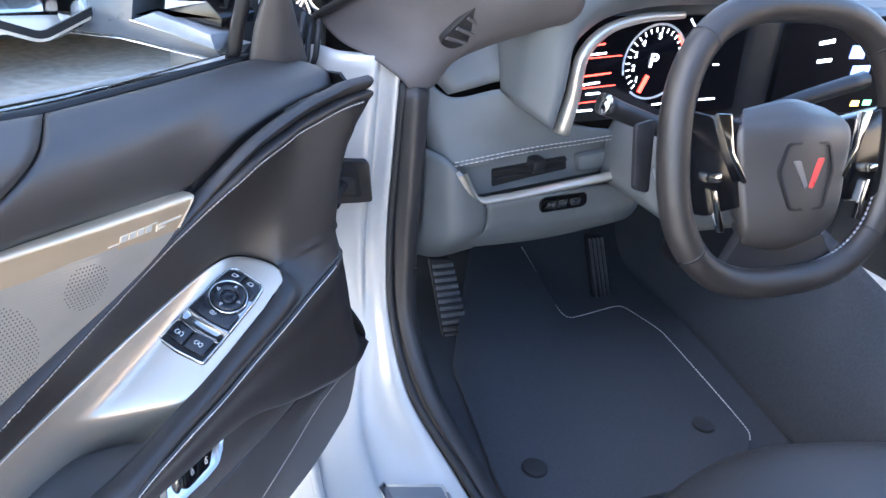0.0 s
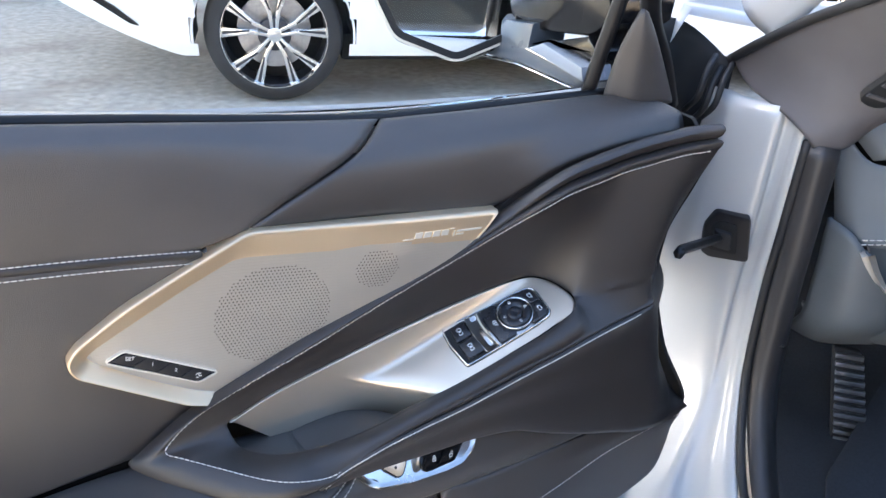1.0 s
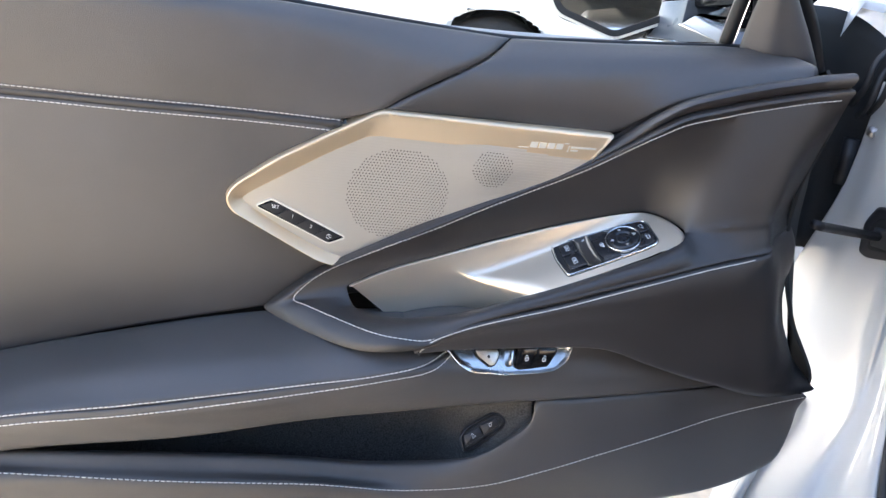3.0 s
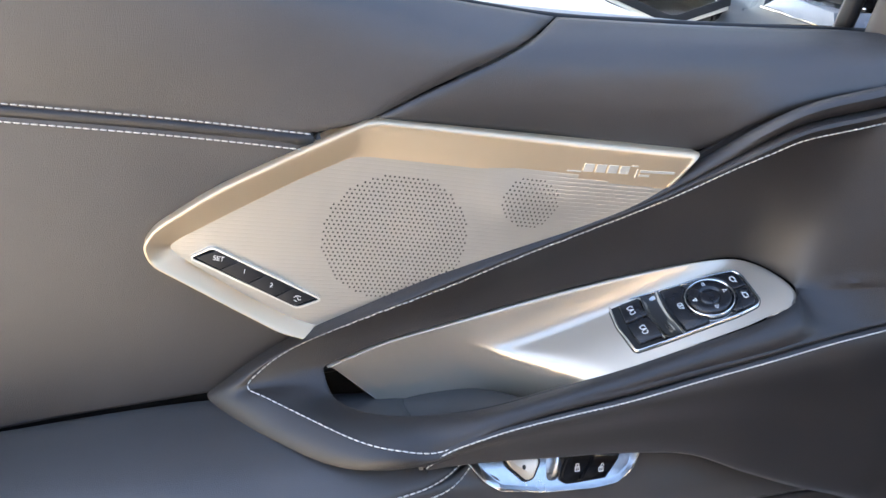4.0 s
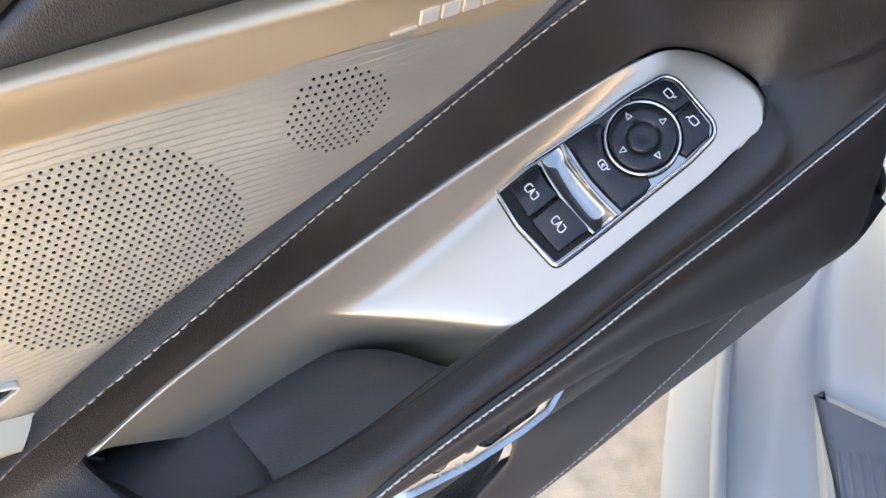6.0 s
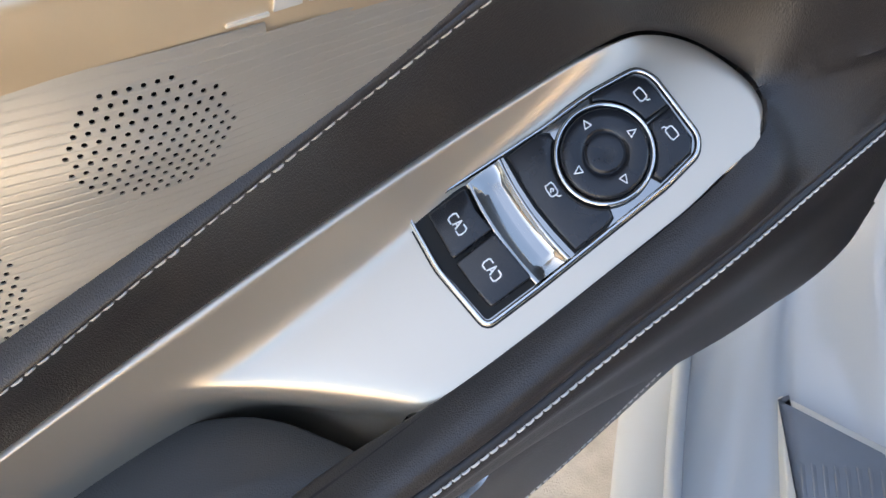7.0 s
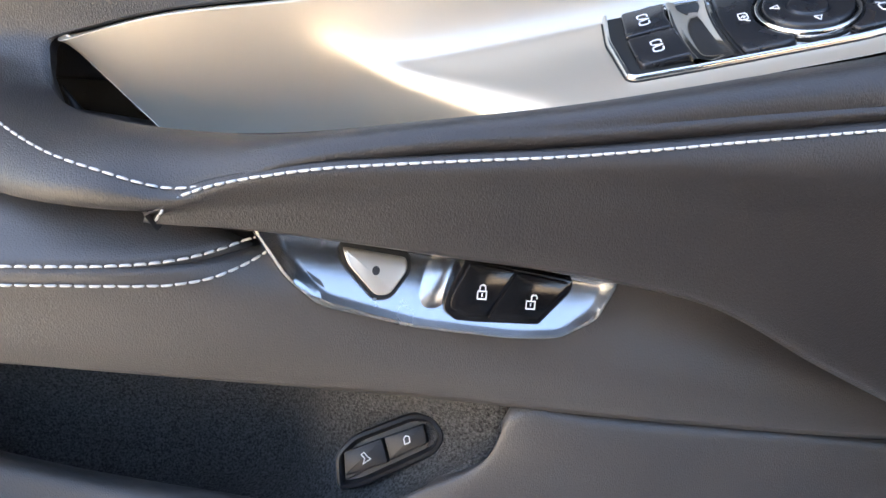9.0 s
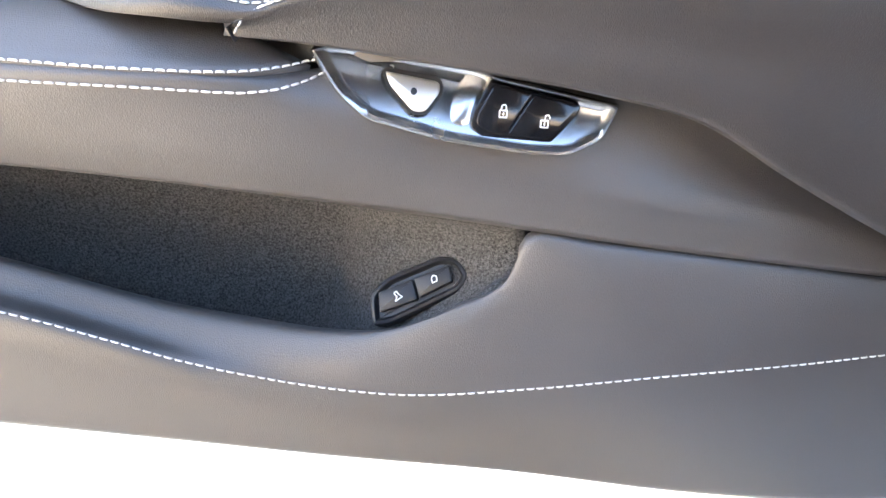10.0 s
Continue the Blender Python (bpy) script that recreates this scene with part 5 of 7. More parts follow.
# ---- window frame, seal, glass, sail and outer shell ----
seal = [(REAR, 0.034, 0.986), (-0.7, 0.037, 0.964), (-0.44, 0.046, 0.9435), (-0.30, 0.057, 0.926), (-0.20, 0.067, 0.911), (-0.106, 0.076, 0.8985), (-0.02, 0.078, 0.8955), (0.06, 0.078, 0.8940), (0.142, 0.078, 0.8930)]
tube_part("window_seal", spline([(x, y, z - 0.0052) for x, y, z in seal], 60), 0.0045, SEAL, door, "black rubber window seal", n=10)
tube_part("belt_seal", spline([(x, y + 0.016, z - 0.0135) for x, y, z in seal], 60), 0.0042, SEAL, door, "black rubber outer belt seal", n=8)
belt = [(x, 0.11, float(np.interp(x, [-0.97, -0.365, -0.256, -0.121, 0.066, 0.158], [0.983, 0.916, 0.905, 0.894, 0.884, 0.881]))) for x, y, z in seal]
g = skin([[(x, y - 0.008, z + 0.0060) for x, y, z in belt], [(x, y + 0.030, z - 0.016) for x, y, z in belt], [(x, 0.165, z - 0.14) for x, y, z in seal], [(x, 0.16, 0.62) for x, y, z in seal], [(x, 0.11, 0.42) for x, y, z in seal], [(x, 0.03, 0.405) for x, y, z in seal]], 50, 40)
sheet("outer_skin", g, WHITE_PAINT, door, "white painted outer door skin", toward=(0, 1, 0.2), roll=0.004)
g = skin([[(0.142, 0.108, 0.889), (0.19, 0.10, 0.875), (0.235, 0.075, 0.86)], [(0.142, 0.165, 0.76), (0.20, 0.14, 0.76), (0.245, 0.08, 0.76)], [(0.142, 0.16, 0.62), (0.20, 0.13, 0.62), (0.248, 0.07, 0.62)], [(0.142, 0.11, 0.43), (0.20, 0.09, 0.46), (0.24, 0.05, 0.50)]], 14, 30)
sheet("outer_skin_front", g, WHITE_PAINT, door, "white painted front edge of the door", toward=(0.5, 1, 0), roll=0.003)
part("door_core", box(REAR + 0.01, 0.19, 0.062, 0.10, 0.44, 0.86, 0.01), GAP, door, "dark inner door structure")
g = skin([[(REAR, 0.055, 0.982), (-0.44, 0.064, 0.94), (-0.106, 0.088, 0.895), (0.142, 0.090, 0.891)], [(REAR, 0.0, 1.18), (-0.44, 0.01, 1.16), (-0.106, 0.04, 1.12), (0.150, 0.062, 1.06)], [(REAR + 0.1, -0.08, 1.36), (-0.44, -0.07, 1.35), (-0.106, -0.02, 1.28), (0.08, 0.03, 1.18)]], 30, 14)
glass = sheet("window_glass", g, PANE, door, "clear side window glass", roll=0.003, soft=0)
glass.visible_shadow = False
# upright run channel and leather-look mirror sail
tube_part("run_channel", spline([(0.126, 0.084, 0.885), (0.131, 0.080, 0.92), (0.138, 0.072, 0.97), (0.148, 0.06, 1.06)], 14), 0.0070, SEAL, door, "black upright window run channel", n=8)
g = skin([[(0.132, 0.068, 0.886), (0.136, 0.064, 0.92), (0.141, 0.057, 0.95), (0.147, 0.052, 0.970)],
          [(0.160, 0.046, 0.884), (0.158, 0.046, 0.92), (0.154, 0.046, 0.95), (0.150, 0.049, 0.970)],
          [(0.205, 0.050, 0.879), (0.186, 0.050, 0.915), (0.166, 0.048, 0.948), (0.152, 0.049, 0.970)],
          [(0.234, 0.072, 0.870), (0.213, 0.074, 0.908), (0.184, 0.070, 0.945), (0.156, 0.056, 0.970)]], 30, 24)
sheet("mirror_sail", g, SAIL_GREY, door, "dark grey moulded mirror sail cover", toward=(0, -1, 0))
tube_part("sail_seal", spline([(0.242, 0.084, 0.862), (0.222, 0.086, 0.910), (0.192, 0.082, 0.955), (0.166, 0.066, 1.02)], 20), 0.010, SEAL, door, "black rubber seal behind the sail", n=8)
# door mirror on its arm: a faceted grey arm under a glossy black shell


def arm_at(y, z, h=0.0):
    return (0.168 - h, y, z)


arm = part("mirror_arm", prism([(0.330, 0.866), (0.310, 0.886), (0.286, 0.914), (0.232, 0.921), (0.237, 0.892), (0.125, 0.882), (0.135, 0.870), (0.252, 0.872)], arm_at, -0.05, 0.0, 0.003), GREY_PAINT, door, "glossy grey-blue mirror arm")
# one facet in a paler grey-blue than the arm
part("arm_facet", prism([(0.205, 0.906), (0.130, 0.898), (0.124, 0.884), (0.236, 0.893)], lambda y, z, h: (0.166 - h - 0.5 * (0.236 - y) * 0.2, y, z), -0.04, 0.0, 0.002), FACET_GREY, arm, "pale grey-blue facet")
part("arm_sail", prism([(0.238, 0.897), (0.200, 0.908), (0.145, 0.925), (0.128, 0.912), (0.130, 0.902), (0.205, 0.907)], arm_at, -0.06, -0.004, 0.002), GLOSS_BLACK, arm, "glossy black wedge")
# thin bright lines laid along two edges of the arm
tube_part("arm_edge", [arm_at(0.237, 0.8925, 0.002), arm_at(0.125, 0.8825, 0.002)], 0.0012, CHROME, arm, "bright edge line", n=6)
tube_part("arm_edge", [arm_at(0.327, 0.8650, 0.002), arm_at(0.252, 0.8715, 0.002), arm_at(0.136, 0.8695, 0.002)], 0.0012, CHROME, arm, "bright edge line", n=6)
part("shell_side", prism([(0.300, 0.965), (0.140, 0.985), (0.125, 0.960), (0.127, 0.940), (0.149, 0.923), (0.235, 0.912), (0.278, 0.918), (0.300, 0.930)], arm_at, -0.10, -0.010, 0.006), GLOSS_BLACK, door, "glossy black mirror shell side")
mo = Vector((0.112, 0.320, 0.925))
mn = Vector((-0.35, -0.93, 0.10)).normalized()
mu = Vector((0.936, -0.352, 0.0)).normalized()
mv = mn.cross(mu) * -1
if mv.z < 0:
    mv = -mv


def mir(u, v, h=0.0):
    return tuple(mo + mu * u + mv * v + mn * h)


glass_poly = rounded([(-0.070, 0.075), (-0.078, 0.012), (-0.058, -0.027), (0.010, -0.052), (0.078, -0.024), (0.084, 0.012), (0.080, 0.085)], 0.008, 4)
bm = bmesh.new()
loops = []
back_dir = Vector((0.97, 0.22, 0.03))
for d, k in ((0.0, 1.0), (0.012, 1.05), (0.05, 1.02), (0.10, 0.90), (0.14, 0.66), (0.158, 0.35)):
    loops.append([bm.verts.new(Vector(mir(u * k * (1 - 1.5 * d), 0.03 + (v - 0.03) * k, -0.002)) + back_dir * d * (0.25 + 0.75 * (u > -0.03))) for u, v in inset(glass_poly, -0.009)])
for l0, l1 in zip(loops, loops[1:]):
    for i in range(len(l0)):
        bm.faces.new((l0[i], l0[(i + 1) % len(l0)], l1[(i + 1) % len(l0)], l1[i]))
bm.faces.new(loops[-1])
bm.faces.new(loops[0][::-1])
bmesh.ops.recalc_face_normals(bm, faces=bm.faces)
housing = part("mirror_housing", bm, GLOSS_BLACK, door, "glossy black mirror housing")
part("mirror_lip", ring(inset(glass_poly, -0.0105), inset(glass_poly, -0.007), mir, -0.004, 0.004), PALE_SILVER, housing, "thin pale edge")
part("mirror_rim", ring(inset(glass_poly, -0.007), inset(glass_poly, 0.001), mir, 0.0, 0.007), BLACK_PLASTIC, housing)
part("mirror_glass", prism(glass_poly, mir, 0.0, 0.005), MIRROR, housing, "reflecting mirror glass")

# ---- the car that the door belongs to: r to its right, f forwards, z up ----
AXLE = radians(45)
CAR = Matrix(((math.sin(AXLE), math.cos(AXLE), 0, 0.39), (-math.cos(AXLE), math.sin(AXLE), 0, 0.05), (0, 0, 1, 0), (0, 0, 0, 1)))
BACK = (0, -1, 0.3)

body = thing("sports_car", (0.0, -0.2, 0.30), "white sports car with an open door frame", "car", CAR)
e0 = [(-0.062, 0.125, 0.835), (-0.072, 0.11, 0.70), (-0.080, 0.10, 0.55), (-0.085, 0.07, 0.42), (-0.125, -0.05, 0.320), (-0.148, -0.22, 0.298), (-0.15, -0.6, 0.296), (-0.15, -1.3, 0.296)]
e1 = [(-0.043, 0.090, 0.835), (-0.052, 0.085, 0.70), (-0.058, 0.080, 0.55), (-0.055, 0.04, 0.42), (-0.085, -0.07, 0.348), (-0.100, -0.22, 0.327), (-0.10, -0.6, 0.324), (-0.10, -1.3, 0.324)]
e2 = [(0.011, 0.052, 0.840), (0.010, 0.050, 0.70), (0.007, 0.046, 0.57), (0.000, 0.008, 0.45), (-0.030, -0.09, 0.364), (-0.040, -0.22, 0.334), (-0.04, -0.6, 0.330), (-0.04, -1.3, 0.330)]
e2a = [(0.015, 0.056, 0.840), (0.014, 0.054, 0.70), (0.011, 0.050, 0.575), (0.006, 0.010, 0.455), (-0.022, -0.088, 0.362), (-0.032, -0.22, 0.332), (-0.032, -0.6, 0.328), (-0.032, -1.3, 0.328)]
e2b = [(0.025, 0.050, 0.841), (0.023, 0.048, 0.70), (0.020, 0.044, 0.58), (0.020, 0.006, 0.458), (0.010, -0.086, 0.372), (0.015, -0.22, 0.342), (0.02, -0.6, 0.338), (0.02, -1.3, 0.338)]
e3 = [(0.030, 0.040, 0.842), (0.029, 0.038, 0.70), (0.027, 0.034, 0.58), (0.028, 0.0, 0.465), (0.030, -0.085, 0.388), (0.050, -0.22, 0.354), (0.06, -0.6, 0.350), (0.06, -1.3, 0.350)]
e3b = [(0.037, 0.037, 0.842), (0.036, 0.035, 0.70), (0.035, 0.030, 0.585), (0.037, -0.003, 0.468), (0.042, -0.086, 0.392), (0.062, -0.22, 0.356), (0.07, -0.6, 0.352), (0.07, -1.3, 0.352)]
e00 = [(-0.068, 0.130, 0.835), (-0.082, 0.118, 0.70), (-0.122, 0.122, 0.55), (-0.132, 0.092, 0.42), (-0.136, -0.045, 0.312), (-0.152, -0.22, 0.285), (-0.154, -0.6, 0.282), (-0.154, -1.3, 0.282)]
sheet("door_frame", skin([e00, e0, e1, e2, e2a, e2b, e3, e3b], 80, 60), WHITE_PAINT, body, "white painted door frame and sill", toward=(-0.5, -0.6, 0.6), roll=0.02)
e4 = [(0.041, 0.033, 0.808), (0.040, 0.031, 0.70), (0.039, 0.026, 0.588), (0.041, -0.006, 0.470), (0.048, -0.088, 0.396), (0.068, -0.23, 0.362), (0.078, -0.6, 0.356), (0.078, -1.3, 0.356)]
tube_part("door_seal", spline(e4, 80), 0.0055, RUBBER, body, "black rubber door seal", n=10)
e5 = [(0.042, 0.029, 0.806), (0.042, 0.026, 0.70), (0.042, 0.020, 0.585), (0.046, -0.010, 0.470), (0.056, -0.090, 0.400), (0.075, -0.23, 0.366), (0.085, -0.6, 0.360), (0.085, -1.3, 0.360)]
e5b = [(0.060, 0.020, 0.806), (0.058, 0.014, 0.70), (0.058, 0.006, 0.585), (0.062, -0.018, 0.475), (0.074, -0.092, 0.404), (0.088, -0.23, 0.366), (0.098, -0.6, 0.360), (0.098, -1.3, 0.360)]
e6 = [(0.078, 0.032, 0.803), (0.072, 0.016, 0.70), (0.073, 0.010, 0.57), (0.078, -0.006, 0.470), (0.090, -0.08, 0.390), (0.108, -0.22, 0.350), (0.118, -0.6, 0.345), (0.118, -1.3, 0.345)]
e7 = [(0.088, 0.10, 0.800), (0.085, 0.10, 0.70), (0.090, 0.11, 0.55), (0.105, 0.14, 0.40), (0.125, 0.05, 0.27), (0.140, -0.22, 0.25), (0.145, -0.6, 0.25), (0.145, -1.3, 0.25)]
sheet("kick_trim", skin([e5, e5b, e6, e7], 70, 30), SAIL_GREY, body, "grey pillar and sill trim", toward=(0.6, -0.8, 0.3), roll=0.004)
part("trim_joint", prism([(0.040, 0.536), (0.075, 0.546), (0.075, 0.5435), (0.040, 0.5335)], lambda u, v, h: (u, 0.018 - (u - 0.04) * 0.3 - h, v), -0.004, 0.004), GAP, body)
# ridge and gutter along the sill
tube_part("sill_ridge", spline([(x - 0.012, y, z + 0.003) for x, y, z in e1[3:]], 50), 0.007, WHITE_PAINT, body, "raised white sill ridge", n=8)
plate_poly = rounded([(-0.034, -0.193), (0.040, -0.235), (0.046, -0.95), (-0.034, -0.95)], 0.006, 3)
sp = part("sill_plate", prism(plate_poly, lambda u, v, h: (u, v, 0.334 + 0.02 * (u + 0.034) / 0.08 + h), -0.012, 0.006, 0.0015), PALE_SILVER, body, "grey ribbed sill plate with a pale rim")
part("plate_inlay", prism(inset(plate_poly, 0.006), lambda u, v, h: (u, v, 0.334 + 0.02 * (u + 0.034) / 0.08 + h), 0.0, 0.0072, 0.0005), PLATE_GREY, sp)
for k in range(9):
    u = -0.024 + k * 0.0075
    part("plate_rib", prism([(u, -0.25), (u + 0.003, -0.252), (u + 0.003, -0.94), (u, -0.94)], lambda a_, b_, h: (a_, b_, 0.334 + 0.02 * (a_ + 0.034) / 0.08 + h), 0.006, 0.0082, 0.0005), PLATE_GREY, sp)
# front wing seen past the pillar, cowl and screen pillar
sheet("front_wing", skin([[(-0.12, 0.14, 0.93), (-0.10, 0.5, 0.91), (-0.06, 1.2, 0.80)], [(-0.17, 0.13, 0.80), (-0.16, 0.5, 0.78), (-0.12, 1.2, 0.68)], [(-0.18, 0.12, 0.55), (-0.18, 0.5, 0.55), (-0.15, 1.2, 0.5)], [(-0.15, 0.10, 0.32), (-0.15, 0.5, 0.30), (-0.12, 1.2, 0.3)]], 24, 20), WHITE_PAINT, body, "white front wing", toward=(-1, 0, 0.2), roll=0.01)
sheet("wing_top", skin([[(-0.12, 0.14, 0.931), (-0.10, 0.5, 0.912), (-0.06, 1.2, 0.80)], [(-0.02, 0.18, 0.915), (0.02, 0.5, 0.90), (0.1, 1.2, 0.79)], [(0.9, 0.75, 0.92), (0.9, 0.9, 0.90), (0.9, 1.3, 0.80)]], 20, 14), WHITE_PAINT, body, "white front deck", toward=(0, 0, 1), roll=0.01)
sheet("roof_pillar", skin([[(-0.06, 0.16, 0.955), (-0.01, 0.03, 1.05), (0.06, -0.12, 1.15)], [(-0.045, 0.125, 0.925), (0.0, 0.01, 1.02), (0.07, -0.13, 1.12)], [(-0.015, 0.09, 0.905), (0.03, -0.01, 1.0), (0.09, -0.14, 1.10)]], 20, 8), WHITE_PAINT, body, "white windscreen pillar", toward=(-1, -0.6, 0), roll=0.012)
sheet("pillar_trim", skin([[(-0.047, 0.145, 0.866), (-0.025, 0.07, 0.905), (0.010, 0.01, 0.945), (0.056, -0.05, 0.985), (0.12, -0.14, 1.06)],
                           [(-0.030, 0.105, 0.848), (0.005, 0.055, 0.88), (0.045, 0.005, 0.918), (0.09, -0.05, 0.955), (0.15, -0.14, 1.02)],
                           [(0.006, 0.050, 0.834), (0.042, 0.028, 0.853), (0.080, 0.005, 0.885), (0.125, -0.045, 0.92), (0.19, -0.12, 0.97)],
                           [(0.038, 0.024, 0.812), (0.066, 0.020, 0.830), (0.105, 0.012, 0.858), (0.150, -0.02, 0.89), (0.22, -0.08, 0.93)],
                           [(0.046, 0.025, 0.803), (0.078, 0.028, 0.803), (0.118, 0.050, 0.832), (0.165, 0.03, 0.862), (0.24, -0.02, 0.90)]], 50, 34), TRIM_GREY, body, "grey windscreen pillar trim", toward=BACK, roll=0.008)
tube_part("screen_seal", spline([(-0.049, 0.146, 0.869), (-0.027, 0.07, 0.909), (0.008, 0.01, 0.949), (0.054, -0.05, 0.989), (0.118, -0.14, 1.064)], 30), 0.006, RUBBER, body, "black screen pillar seal", n=8)
def vent_at(u, v, h=0.0):
    """On the pillar trim: u up along the vent, v across it."""
    u, v = u * 1.45, v * 1.45
    o, a_, b_ = Vector((0.074, 0.008, 0.868)), Vector((0.62, -0.42, 0.66)).normalized(), Vector((0.62, 0.30, -0.40)).normalized()
    nrm = a_.cross(b_).normalized()
    if nrm.y > 0:
        nrm = -nrm
    return tuple(o + a_ * u + b_ * v + nrm * h)


vent = part("demister_vent", prism(rounded([(0.0, -0.004), (0.070, -0.020), (0.082, 0.004), (0.052, 0.026), (0.004, 0.016)], 0.008, 3), vent_at, -0.004, 0.004, 0.001), RUBBER, body, "black demister vent")
for k in range(5):
    part("vent_slat", prism([(0.008 + k * 0.013, -0.004 - k * 0.0026), (0.011 + k * 0.013, -0.0045 - k * 0.0026), (0.019 + k * 0.011, 0.017 + k * 0.001), (0.016 + k * 0.011, 0.017 + k * 0.001)], vent_at, 0.003, 0.006), TRIM_GREY, vent)
def from_world(x, y, z):
    return tuple(CAR.inverted() @ Vector((x, y, z)))


sheet("hinge_cavity", skin([[from_world(0.19, 0.135, 0.93), (-0.10, 0.16, 0.90), (-0.045, 0.14, 0.862)], [from_world(0.20, 0.130, 0.80), (-0.11, 0.15, 0.80), (-0.050, 0.12, 0.80)], [from_world(0.21, 0.125, 0.70), (-0.11, 0.14, 0.70), (-0.066, 0.11, 0.70)], [from_world(0.22, 0.12, 0.60), (-0.11, 0.13, 0.60), (-0.072, 0.105, 0.60)]], 16, 16), GAP, body, "black hinge cavity", toward=(-0.3, -1, 0), roll=0.002)
tube_part("hinge_pin", [(-0.085, 0.125, 0.70), (-0.085, 0.125, 0.76)], 0.010, BLACK_PLASTIC, body, "black upper door hinge", n=10)
tube_part("hinge_bolt", [(-0.064, 0.118, 0.775), (-0.064, 0.108, 0.775)], 0.007, STEEL, body, "pale steel hinge bolt", n=8)
for k, (dx, dz) in enumerate(((0.0, 0.0), (0.012, 0.006), (-0.010, 0.014))):
    tube_part("door_cable", spline([(-0.085 + dx, 0.12, 0.79 + dz), (-0.075 + dx, 0.095, 0.815 + dz), (-0.070 + dx, 0.10, 0.845 + dz), (-0.060 + dx, 0.13, 0.86 + dz)], 14), 0.004, RUBBER, body, "black door wiring", n=7)
# check strap housing


def strap_at(u, v, h=0.0):
    return (u, 0.044 - 0.62 * u - h, v)


strap = part("check_strap_housing", prism(rounded([(-0.044, 0.632), (-0.046, 0.668), (-0.036, 0.694), (0.003, 0.700), (0.011, 0.641), (-0.034, 0.628)], 0.006, 4), strap_at, -0.02, 0.007, 0.003), BLACK_PLASTIC, body, "black door check strap housing")
part("strap_recess", prism(rounded([(-0.036, 0.640), (-0.038, 0.672), (-0.030, 0.684), (-0.010, 0.686), (-0.004, 0.646)], 0.004, 3), strap_at, 0.006, 0.0085, 0.001), GAP, strap)
part("roller", prism(rounded([(-0.034, 0.648), (-0.034, 0.672), (-0.014, 0.674), (-0.012, 0.650)], 0.004, 3), strap_at, 0.006, 0.016, 0.003), RUBBER, strap)
arm_pts = [CAR.inverted() @ Vector(p) for p in ((0.235, 0.025, 0.716), (0.262, 0.045, 0.705))] + [Vector((-0.026, 0.052, 0.661))]
tube_part("check_strap", [tuple(p) for p in arm_pts], 0.006, BLACK_PLASTIC, body, "black check strap arm", n=6)
# roof and rear quarter
sheet("roof", skin([[(0.22, -0.62, 1.20), (0.75, -0.60, 1.24), (1.30, -0.62, 1.20)], [(0.20, -0.9, 1.21), (0.75, -0.9, 1.25), (1.30, -0.9, 1.21)], [(0.20, -1.3, 1.17), (0.75, -1.3, 1.21), (1.30, -1.3, 1.17)], [(0.15, -2.6, 0.95), (0.75, -2.6, 0.98), (1.35, -2.6, 0.95)]], 20, 24), WHITE_PAINT, body, "white roof panel", toward=(0, 0, 1), roll=0.02)
sheet("headlining", skin([[(0.23, -0.63, 1.185), (0.75, -0.61, 1.22), (1.27, -0.63, 1.185)], [(0.22, -0.9, 1.19), (0.75, -0.9, 1.23), (1.28, -0.9, 1.19)], [(0.22, -1.3, 1.15), (0.75, -1.3, 1.19), (1.28, -1.3, 1.15)]], 16, 16), LEATHER_SOFT, body, "black headlining", toward=(0, 0, -1), roll=0.004)
sheet("rear_quarter", skin([[(0.15, -1.32, 1.12), (0.12, -2.0, 1.0), (0.10, -2.7, 0.95)], [(-0.10, -1.32, 0.90), (-0.20, -2.0, 0.92), (-0.15, -2.7, 0.88)], [(-0.15, -1.32, 0.6), (-0.25, -2.0, 0.65), (-0.2, -2.7, 0.6)], [(-0.15, -1.32, 0.25), (-0.22, -2.0, 0.25), (-0.15, -2.7, 0.3)]], 20, 20), WHITE_PAINT, body, "white rear quarter panel", toward=(-1, 0, 0), roll=0.02)
# cabin floor, firewall, tunnel and far side
cabin = thing("cabin_floor", (0.5, -0.3, 0.24), "dark carpeted car floor and tunnel", "car floor", CAR, kind="structure")
sheet("floor_carpet", skin([[(0.12, 0.62, 0.52), (0.6, 0.62, 0.52), (0.95, 0.62, 0.52)], [(0.12, 0.45, 0.26), (0.6, 0.45, 0.26), (0.95, 0.45, 0.26)], [(0.12, 0.2, 0.245), (0.6, 0.2, 0.245), (0.95, 0.2, 0.245)], [(0.12, -1.2, 0.245), (0.6, -1.2, 0.245), (0.95, -1.2, 0.245)]], 20, 40), MAT_CARPET, cabin, toward=(0, 0, 1), roll=0.01)
sheet("tunnel_side", skin([[(0.92, 0.62, 0.60), (0.90, 0.1, 0.56), (0.80, -0.4, 0.50), (0.78, -1.2, 0.52)], [(0.86, 0.62, 0.45), (0.82, 0.1, 0.42), (0.735, -0.4, 0.40), (0.72, -1.2, 0.42)], [(0.83, 0.62, 0.24), (0.78, 0.1, 0.235), (0.70, -0.4, 0.235), (0.70, -1.2, 0.235)]], 30, 16), MAT_CARPET, cabin, "dark carpeted tunnel side", toward=(-1, 0, 0.3), roll=0.01)
part("firewall", box(0.10, 1.5, 0.62, 0.66, 0.24, 0.80, 0.005), GAP, cabin)
part("far_side", box(1.48, 1.52, -1.3, 0.66, 0.24, 0.95, 0.01), LEATHER_SOFT, cabin, "dark far door trim")
